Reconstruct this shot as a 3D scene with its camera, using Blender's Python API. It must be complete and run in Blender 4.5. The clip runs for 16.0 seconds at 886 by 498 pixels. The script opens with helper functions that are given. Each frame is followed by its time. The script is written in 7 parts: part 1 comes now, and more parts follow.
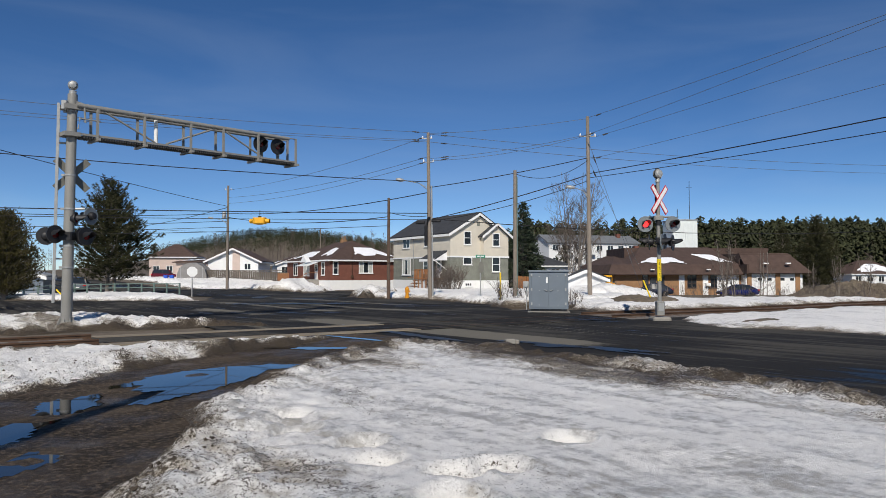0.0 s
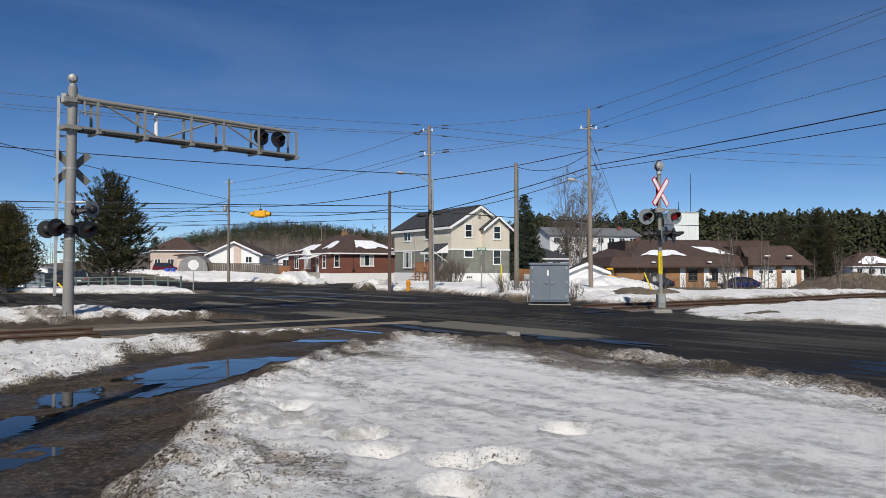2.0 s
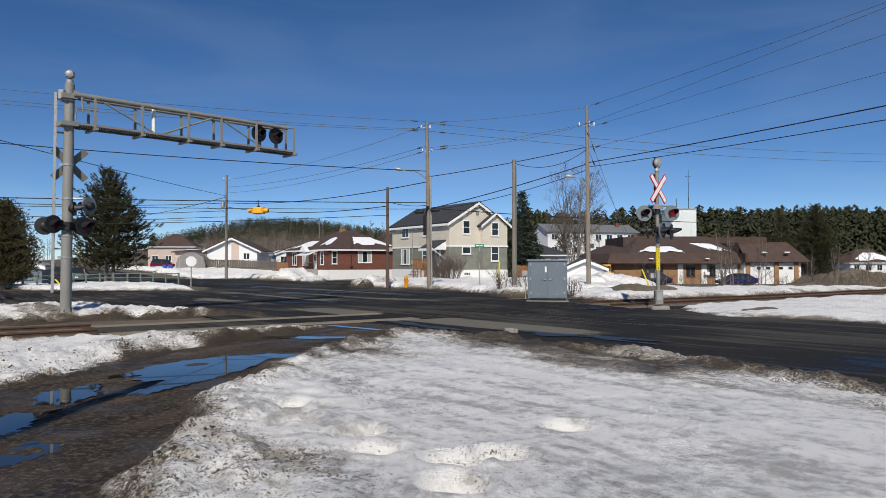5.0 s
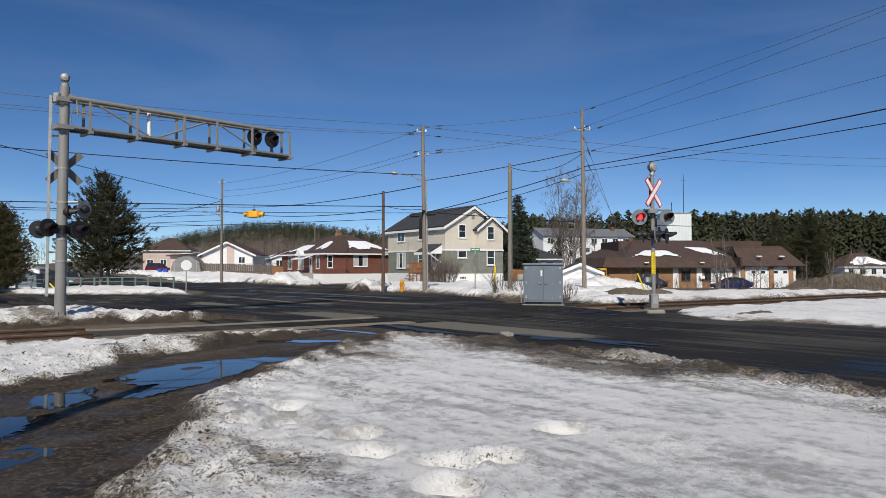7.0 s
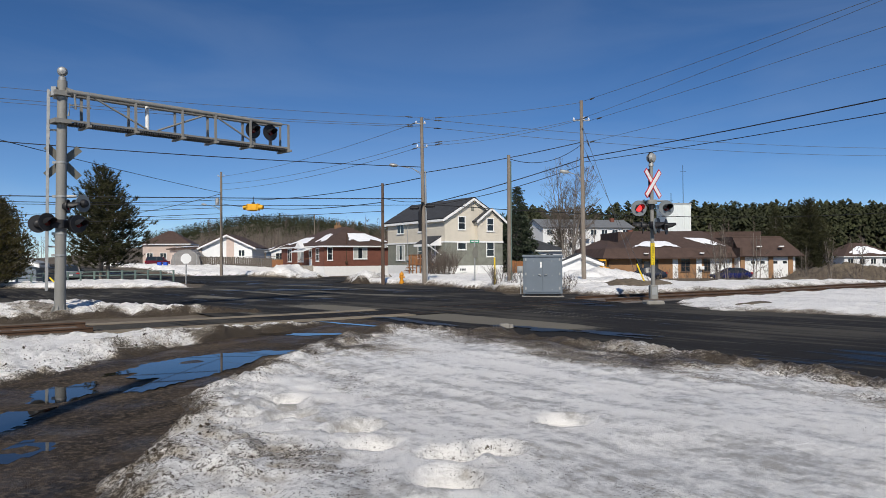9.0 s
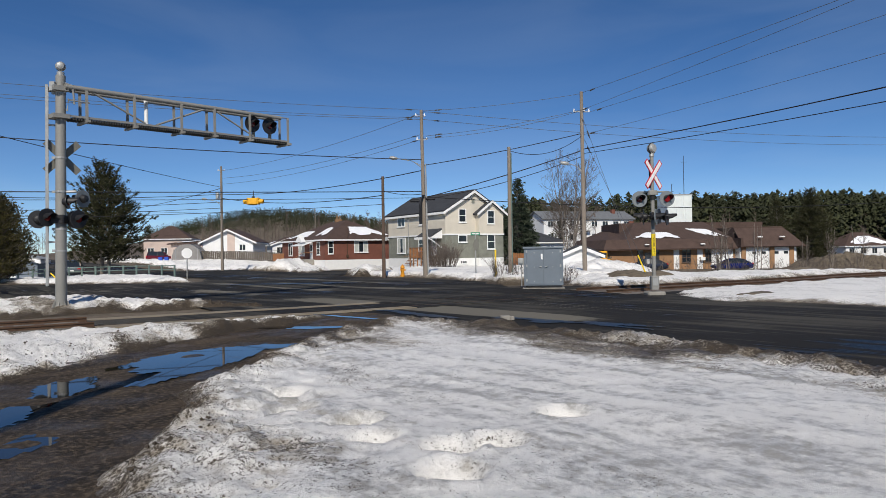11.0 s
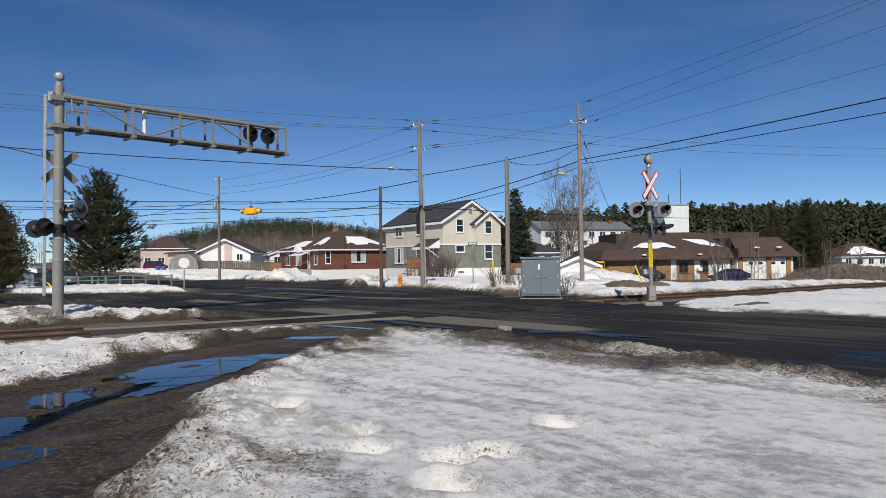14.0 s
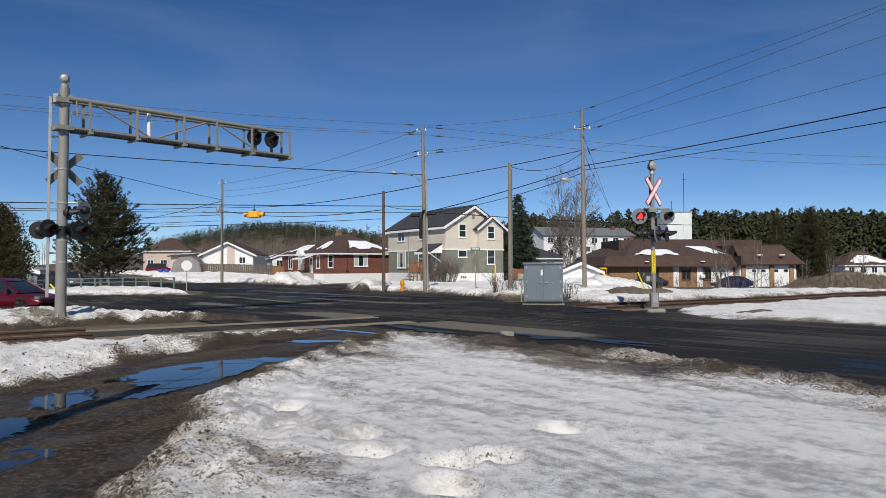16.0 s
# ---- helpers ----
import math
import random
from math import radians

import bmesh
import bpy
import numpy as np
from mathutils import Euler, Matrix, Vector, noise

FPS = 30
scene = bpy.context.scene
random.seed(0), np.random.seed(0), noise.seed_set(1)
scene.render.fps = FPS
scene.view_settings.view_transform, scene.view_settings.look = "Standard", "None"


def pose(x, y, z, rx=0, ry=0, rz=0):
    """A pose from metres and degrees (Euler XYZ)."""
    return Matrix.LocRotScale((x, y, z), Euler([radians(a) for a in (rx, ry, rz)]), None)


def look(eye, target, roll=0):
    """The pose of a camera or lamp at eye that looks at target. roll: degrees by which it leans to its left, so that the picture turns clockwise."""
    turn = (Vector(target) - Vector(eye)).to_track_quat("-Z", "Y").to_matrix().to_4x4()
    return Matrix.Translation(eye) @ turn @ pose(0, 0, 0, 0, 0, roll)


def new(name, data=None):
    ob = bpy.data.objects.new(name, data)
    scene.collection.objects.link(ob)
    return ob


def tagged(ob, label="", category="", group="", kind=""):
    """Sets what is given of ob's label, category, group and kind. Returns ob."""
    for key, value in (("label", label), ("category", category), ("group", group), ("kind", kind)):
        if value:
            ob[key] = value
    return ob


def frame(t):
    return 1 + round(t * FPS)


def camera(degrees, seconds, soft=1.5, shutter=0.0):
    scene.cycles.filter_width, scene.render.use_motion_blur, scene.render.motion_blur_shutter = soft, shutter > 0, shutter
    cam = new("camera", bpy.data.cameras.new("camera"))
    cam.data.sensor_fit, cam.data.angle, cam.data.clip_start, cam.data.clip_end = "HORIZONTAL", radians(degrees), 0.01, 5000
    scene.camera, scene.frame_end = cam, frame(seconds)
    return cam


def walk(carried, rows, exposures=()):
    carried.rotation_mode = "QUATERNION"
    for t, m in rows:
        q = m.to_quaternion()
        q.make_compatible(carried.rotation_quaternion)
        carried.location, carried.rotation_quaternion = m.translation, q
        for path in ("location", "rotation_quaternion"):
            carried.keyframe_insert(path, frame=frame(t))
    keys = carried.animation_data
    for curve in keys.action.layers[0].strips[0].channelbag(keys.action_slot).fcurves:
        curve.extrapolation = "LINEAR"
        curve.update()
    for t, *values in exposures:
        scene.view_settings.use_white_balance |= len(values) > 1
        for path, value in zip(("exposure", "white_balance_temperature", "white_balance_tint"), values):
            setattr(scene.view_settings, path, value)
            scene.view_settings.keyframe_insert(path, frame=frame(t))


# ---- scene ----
DEG = 65.0
PATH = [
    (0, pose(0, 0, 1.55, 92, -0, 0)),
    (0.5, pose(0.002, 0.013, 1.55, 91.918, -0.019, -0.016)),
    (1, pose(-0.007, 0.006, 1.554, 91.767, -0.071, -0.029)),
    (1.5, pose(-0.006, -0.002, 1.551, 91.607, -0.059, 0.018)),
    (2, pose(0.005, 0.005, 1.549, 91.409, 0.076, 0.091)),
    (2.5, pose(0.001, 0.01, 1.552, 91.215, 0.091, 0.131)),
    (3, pose(-0, 0.012, 1.548, 91.071, 0.126, 0.173)),
    (3.5, pose(0.002, 0.015, 1.542, 90.969, 0.162, 0.188)),
    (4, pose(0.003, 0.006, 1.548, 90.934, 0.169, 0.111)),
    (6.5, pose(-0, -0.003, 1.552, 91.472, 0.015, -0.356)),
    (7, pose(-0, -0.002, 1.544, 91.45, 0.071, -0.435)),
    (7.5, pose(-0.002, -0.004, 1.55, 91.299, 0.11, -0.478)),
    (8, pose(0.002, 0.002, 1.549, 91.143, 0.206, -0.488)),
    (8.5, pose(0.004, -0.004, 1.545, 91.001, 0.316, -0.483)),
    (9, pose(0.011, -0.009, 1.555, 90.777, 0.383, -0.451)),
    (11.5, pose(0.021, 0.014, 1.542, 90.162, 0.872, -0.377)),
    (12, pose(0.02, 0.005, 1.548, 90.291, 0.872, -0.397)),
    (12.5, pose(0.023, -0.004, 1.548, 90.432, 0.91, -0.456)),
    (13, pose(0.022, 0.001, 1.553, 90.579, 0.914, -0.524)),
    (13.5, pose(0.027, -0.021, 1.55, 90.795, 0.841, -0.56)),
    (14, pose(0.019, -0.013, 1.554, 90.999, 0.733, -0.587)),
    (14.5, pose(0.014, -0.02, 1.559, 91.205, 0.559, -0.593)),
    (15, pose(0.013, -0.008, 1.548, 91.358, 0.465, -0.556)),
    (15.5, pose(0.008, -0.002, 1.551, 91.427, 0.318, -0.484)),
    (16, pose(0.01, -0.005, 1.547, 91.411, 0.24, -0.396)),
]
cam = camera(DEG, 16.0, soft=0.7)
walk(cam, PATH, exposures=((0, -0.306), (16, -0.306)))

# ---- light ----
SUN_EL, SUN_AZ = radians(38), radians(184.5)
world = bpy.data.worlds.new("sky")
scene.world = world
world.use_nodes = True
wn = world.node_tree
sky = wn.nodes.new("ShaderNodeTexSky")
sky.sky_type, sky.sun_disc = "NISHITA", False
sky.sun_elevation, sky.sun_rotation = SUN_EL, SUN_AZ
sky.altitude, sky.air_density, sky.dust_density, sky.ozone_density = 300, 0.56, 0.0, 2.7
wn.nodes["Background"].inputs["Strength"].default_value = 0.110
rich = wn.nodes.new("ShaderNodeHueSaturation")
rich.inputs["Saturation"].default_value = 1.2
rich.inputs["Hue"].default_value = 0.503
wn.links.new(sky.outputs[0], rich.inputs["Color"])
# faint cirrus veils high in the sky
wco, wmp = wn.nodes.new("ShaderNodeTexCoord"), wn.nodes.new("ShaderNodeMapping")
wmp.inputs["Scale"].default_value = (1.2, 2.0, 7.0)
wno = wn.nodes.new("ShaderNodeTexNoise")
wno.inputs["Scale"].default_value, wno.inputs["Detail"].default_value, wno.inputs["Distortion"].default_value = 1.6, 6, 0.6
wrg = wn.nodes.new("ShaderNodeMapRange")
wrg.inputs["From Min"].default_value, wrg.inputs["From Max"].default_value, wrg.inputs["To Max"].default_value = 0.42, 0.82, 0.11
wmx = wn.nodes.new("ShaderNodeMix")
wmx.data_type = "RGBA"
wmx.inputs[7].default_value = (6.0, 7.0, 8.2, 1)
wn.links.new(wco.outputs["Generated"], wmp.inputs["Vector"])
wn.links.new(wmp.outputs[0], wno.inputs["Vector"])
wn.links.new(wno.outputs["Fac"], wrg.inputs["Value"])
wn.links.new(wrg.outputs[0], wmx.inputs[0])
wn.links.new(rich.outputs[0], wmx.inputs[6])
wn.links.new(wmx.outputs[2], wn.nodes["Background"].inputs["Color"])
sun = new("sun", bpy.data.lights.new("sun", "SUN"))
sun.data.energy, sun.data.angle, sun.data.color = 5.0, radians(0.5), (1.0, 0.935, 0.84)
sun.matrix_basis = look((math.sin(SUN_AZ) * 80, math.cos(SUN_AZ) * 80, math.tan(SUN_EL) * 80), (0, 0, 0))


# ---- materials ----
def material(name, base, rough=0.7, metal=0.0, vary=0.25, scale=6.0, fine=60.0, bump=0.1, dist=0.01, spec=0.4, island=False, stretch=(1, 1, 1)):
    """A surface with two scales of colour variation and a fine relief."""
    m = bpy.data.materials.new(name)
    m.use_nodes = True
    nt = m.node_tree
    b = nt.nodes["Principled BSDF"]
    b.inputs["Roughness"].default_value, b.inputs["Metallic"].default_value = rough, metal
    b.inputs["Specular IOR Level"].default_value = spec
    co = nt.nodes.new("ShaderNodeTexCoord")
    mp = nt.nodes.new("ShaderNodeMapping")
    mp.inputs["Scale"].default_value = stretch
    nt.links.new(co.outputs["Object"], mp.inputs["Vector"])
    n1, n2 = nt.nodes.new("ShaderNodeTexNoise"), nt.nodes.new("ShaderNodeTexNoise")
    for n, s in ((n1, scale), (n2, fine)):
        n.inputs["Scale"].default_value, n.inputs["Detail"].default_value = s, 5
        nt.links.new(mp.outputs[0], n.inputs["Vector"])
    add = nt.nodes.new("ShaderNodeMath")
    add.operation = "ADD"
    nt.links.new(n1.outputs["Fac"], add.inputs[0])
    nt.links.new(n2.outputs["Fac"], add.inputs[1])
    ramp = nt.nodes.new("ShaderNodeMapRange")
    ramp.inputs["From Min"].default_value, ramp.inputs["From Max"].default_value = 0.65, 1.35
    ramp.inputs["To Min"].default_value, ramp.inputs["To Max"].default_value = 1 - vary, 1 + vary
    nt.links.new(add.outputs[0], ramp.inputs["Value"])
    last = ramp.outputs[0]
    if island:
        geo = nt.nodes.new("ShaderNodeNewGeometry")
        r2 = nt.nodes.new("ShaderNodeMapRange")
        r2.inputs["To Min"].default_value, r2.inputs["To Max"].default_value = 0.6, 1.4
        nt.links.new(geo.outputs["Random Per Island"], r2.inputs["Value"])
        mul = nt.nodes.new("ShaderNodeMath")
        mul.operation = "MULTIPLY"
        nt.links.new(last, mul.inputs[0])
        nt.links.new(r2.outputs[0], mul.inputs[1])
        last = mul.outputs[0]
    sc = nt.nodes.new("ShaderNodeVectorMath")
    sc.operation = "SCALE"
    sc.inputs[0].default_value = base
    nt.links.new(last, sc.inputs["Scale"])
    nt.links.new(sc.outputs[0], b.inputs["Base Color"])
    if bump:
        bp = nt.nodes.new("ShaderNodeBump")
        bp.inputs["Strength"].default_value, bp.inputs["Distance"].default_value = bump, dist
        nt.links.new(n2.outputs["Fac"], bp.inputs["Height"])
        nt.links.new(bp.outputs[0], b.inputs["Normal"])
    return m


def noise_node(nt, vec, scale, detail=5, rough=0.55):
    n = nt.nodes.new("ShaderNodeTexNoise")
    n.inputs["Scale"].default_value, n.inputs["Detail"].default_value, n.inputs["Roughness"].default_value = scale, detail, rough
    nt.links.new(vec, n.inputs["Vector"])
    return n.outputs["Fac"]


def ranged(nt, value, lo, hi, a=0.0, b=1.0):
    r = nt.nodes.new("ShaderNodeMapRange")
    r.interpolation_type = "SMOOTHSTEP"
    for k, v in (("From Min", lo), ("From Max", hi), ("To Min", a), ("To Max", b)):
        r.inputs[k].default_value = v
    nt.links.new(value, r.inputs["Value"])
    return r.outputs[0]


def mixed(nt, fac, a, b):
    m = nt.nodes.new("ShaderNodeMix")
    m.data_type = "RGBA"
    for sock, val in ((m.inputs[0], fac), (m.inputs[6], a), (m.inputs[7], b)):
        if hasattr(val, "links"):
            nt.links.new(val, sock)
        else:
            sock.default_value = val if not isinstance(val, tuple) else (*val, 1)
    return m.outputs[2]


def maths(nt, op, a, b):
    m = nt.nodes.new("ShaderNodeMath")
    m.operation = op
    for sock, val in ((m.inputs[0], a), (m.inputs[1], b)):
        if hasattr(val, "links"):
            nt.links.new(val, sock)
        else:
            sock.default_value = val
    return m.outputs[0]


def blank(name, turn=0.0, stretch=(1, 1, 1)):
    m = bpy.data.materials.new(name)
    m.use_nodes = True
    nt = m.node_tree
    co, mp = nt.nodes.new("ShaderNodeTexCoord"), nt.nodes.new("ShaderNodeMapping")
    spin = nt.nodes.new("ShaderNodeMapping")
    spin.inputs["Rotation"].default_value, mp.inputs["Scale"].default_value = (0, 0, turn), stretch
    nt.links.new(co.outputs["Object"], spin.inputs["Vector"])
    nt.links.new(spin.outputs[0], mp.inputs["Vector"])
    return m, nt, nt.nodes["Principled BSDF"], co.outputs["Object"], mp.outputs[0]


def relief(nt, bsdf, height, strength, dist):
    bp = nt.nodes.new("ShaderNodeBump")
    bp.inputs["Strength"].default_value, bp.inputs["Distance"].default_value = strength, dist
    nt.links.new(height, bp.inputs["Height"])
    nt.links.new(bp.outputs[0], bsdf.inputs["Normal"])


def snow_material(name, streak):
    """Old snow: white and grey ice in streaks, brown grit where the dirt attribute is high, fine crust relief."""
    m, nt, b, co, st = blank(name, radians(-41), (1.0, 0.24, 1.0))
    at = nt.nodes.new("ShaderNodeAttribute")
    at.attribute_name = "dirt"
    dirt = at.outputs["Fac"]
    grit = noise_node(nt, co, 32, 9, 0.75)
    clump = noise_node(nt, co, 1.6, 5)
    melt = noise_node(nt, st, 2.6, 10, 0.7)
    broad = noise_node(nt, st, 0.7, 4, 0.5)
    speck = noise_node(nt, co, 95, 5, 0.75)
    mott = noise_node(nt, co, 6.5, 9, 0.68)
    d1 = maths(nt, "ADD", dirt, maths(nt, "MULTIPLY", maths(nt, "SUBTRACT", grit, 0.5), 2.8))
    d1 = maths(nt, "ADD", d1, maths(nt, "MULTIPLY", maths(nt, "SUBTRACT", speck, 0.5), 1.8))
    d1 = maths(nt, "ADD", d1, maths(nt, "MULTIPLY", maths(nt, "SUBTRACT", clump, 0.5), 0.9))
    fac = ranged(nt, d1, 0.50, 0.72)
    lines = maths(nt, "ADD", maths(nt, "MULTIPLY", melt, 0.45), maths(nt, "ADD", maths(nt, "MULTIPLY", mott, 0.33), maths(nt, "MULTIPLY", broad, 0.22)))
    ice = ranged(nt, lines, 0.468, 0.568, 0.0, streak)
    clean = mixed(nt, ice, (0.95, 0.932, 0.895), (0.52, 0.51, 0.49))
    tan = ranged(nt, maths(nt, "ADD", lines, maths(nt, "MULTIPLY", maths(nt, "SUBTRACT", grit, 0.5), 0.16)), 0.525, 0.60, 0.0, 0.6 * streak)
    clean = mixed(nt, tan, clean, (0.34, 0.30, 0.235))
    stain = ranged(nt, maths(nt, "ADD", dirt, maths(nt, "MULTIPLY", maths(nt, "SUBTRACT", mott, 0.5), 1.4)), 0.30, 0.80, 0.0, 0.85)
    clean = mixed(nt, stain, clean, (0.42, 0.36, 0.27))
    clean = mixed(nt, ranged(nt, speck, 0.56, 0.70, 0.0, 0.35), clean, (0.30, 0.28, 0.25))
    soil = mixed(nt, ranged(nt, speck, 0.35, 0.65), (0.030, 0.022, 0.015), (0.11, 0.086, 0.060))
    nt.links.new(mixed(nt, fac, clean, soil), b.inputs["Base Color"])
    nt.links.new(ranged(nt, melt, 0.42, 0.62, 0.75, 0.75 - 0.45 * streak), b.inputs["Roughness"])
    b.inputs["Specular IOR Level"].default_value = 0.3
    crust = maths(nt, "ADD", maths(nt, "ADD", grit, maths(nt, "MULTIPLY", speck, 0.3)), maths(nt, "ADD", maths(nt, "MULTIPLY", clump, 0.8), maths(nt, "MULTIPLY", mott, 0.9)))
    relief(nt, b, maths(nt, "ADD", crust, maths(nt, "MULTIPLY", melt, 1.4)), 0.72, 0.06)
    return m


def asphalt_material():
    m, nt, b, co, st = blank("asphalt", radians(-41), (1.0, 0.05, 1.0))
    bands = noise_node(nt, st, 1.7, 6, 0.6)
    thin = noise_node(nt, st, 3.5, 4, 0.6)
    hair = noise_node(nt, st, 11, 3, 0.5)
    grit = noise_node(nt, co, 60, 4)
    big = noise_node(nt, co, 0.16, 4)
    salt = ranged(nt, maths(nt, "ADD", maths(nt, "MULTIPLY", bands, 1.0), maths(nt, "MULTIPLY", big, 0.8)), 0.88, 1.03)
    wet = ranged(nt, maths(nt, "ADD", maths(nt, "MULTIPLY", thin, 0.5), maths(nt, "MULTIPLY", big, 0.9)), 0.60, 0.54)
    at = nt.nodes.new("ShaderNodeAttribute")
    at.attribute_name = "dirt"
    crumb = maths(nt, "MULTIPLY", maths(nt, "SUBTRACT", noise_node(nt, co, 3.0, 8, 0.7), 0.5), 0.7)
    edge = maths(nt, "ADD", crumb, maths(nt, "MULTIPLY", maths(nt, "SUBTRACT", thin, 0.5), 1.0))
    salt = maths(nt, "MAXIMUM", maths(nt, "MULTIPLY", salt, 0.28), maths(nt, "MULTIPLY", ranged(nt, maths(nt, "ADD", at.outputs["Fac"], edge), 0.36, 0.62), 0.9))
    salt = maths(nt, "MAXIMUM", salt, maths(nt, "MULTIPLY", ranged(nt, maths(nt, "ADD", hair, maths(nt, "MULTIPLY", big, 0.5)), 0.86, 0.96), 0.4))
    dry = mixed(nt, salt, (0.019, 0.018, 0.0175), (0.20, 0.185, 0.15))
    dry = mixed(nt, maths(nt, "MULTIPLY", grit, 0.3), dry, (0.045, 0.043, 0.04))
    wet = maths(nt, "MULTIPLY", wet, maths(nt, "SUBTRACT", 1.0, salt))
    nt.links.new(mixed(nt, wet, dry, (0.008, 0.008, 0.009)), b.inputs["Base Color"])
    nt.links.new(ranged(nt, wet, 0, 1, 0.9, 0.38), b.inputs["Roughness"])
    b.inputs["Specular IOR Level"].default_value = 0.12
    relief(nt, b, grit, 0.5, 0.012)
    return m


def mud_material():
    m, nt, b, co, st = blank("mud", radians(33), (1.0, 0.2, 1.0))
    n1, n2, n3 = noise_node(nt, co, 0.9, 6), noise_node(nt, co, 16, 9, 0.75), noise_node(nt, st, 2.0, 5)
    c = mixed(nt, ranged(nt, n3, 0.35, 0.7), (0.024, 0.018, 0.012), (0.095, 0.070, 0.047))
    c = mixed(nt, ranged(nt, n2, 0.46, 0.66), c, (0.20, 0.15, 0.10))
    b.inputs["Specular IOR Level"].default_value = 0.25
    nt.links.new(c, b.inputs["Base Color"])
    nt.links.new(ranged(nt, n1, 0.35, 0.6, 0.35, 0.9), b.inputs["Roughness"])
    relief(nt, b, n2, 1.0, 0.06)
    return m


def glow(name, base, strength):
    m = bpy.data.materials.new(name)
    m.use_nodes = True
    b = m.node_tree.nodes["Principled BSDF"]
    b.inputs["Base Color"].default_value = (*base, 1)
    b.inputs["Emission Color"].default_value, b.inputs["Emission Strength"].default_value = (*base, 1), strength
    return m


def glass_material(name, base, rough=0.05, trans=0.0):
    m = bpy.data.materials.new(name)
    m.use_nodes = True
    b = m.node_tree.nodes["Principled BSDF"]
    b.inputs["Base Color"].default_value, b.inputs["Roughness"].default_value = (*base, 1), rough
    b.inputs["Transmission Weight"].default_value = trans
    b.inputs["Specular IOR Level"].default_value = 0.6
    return m


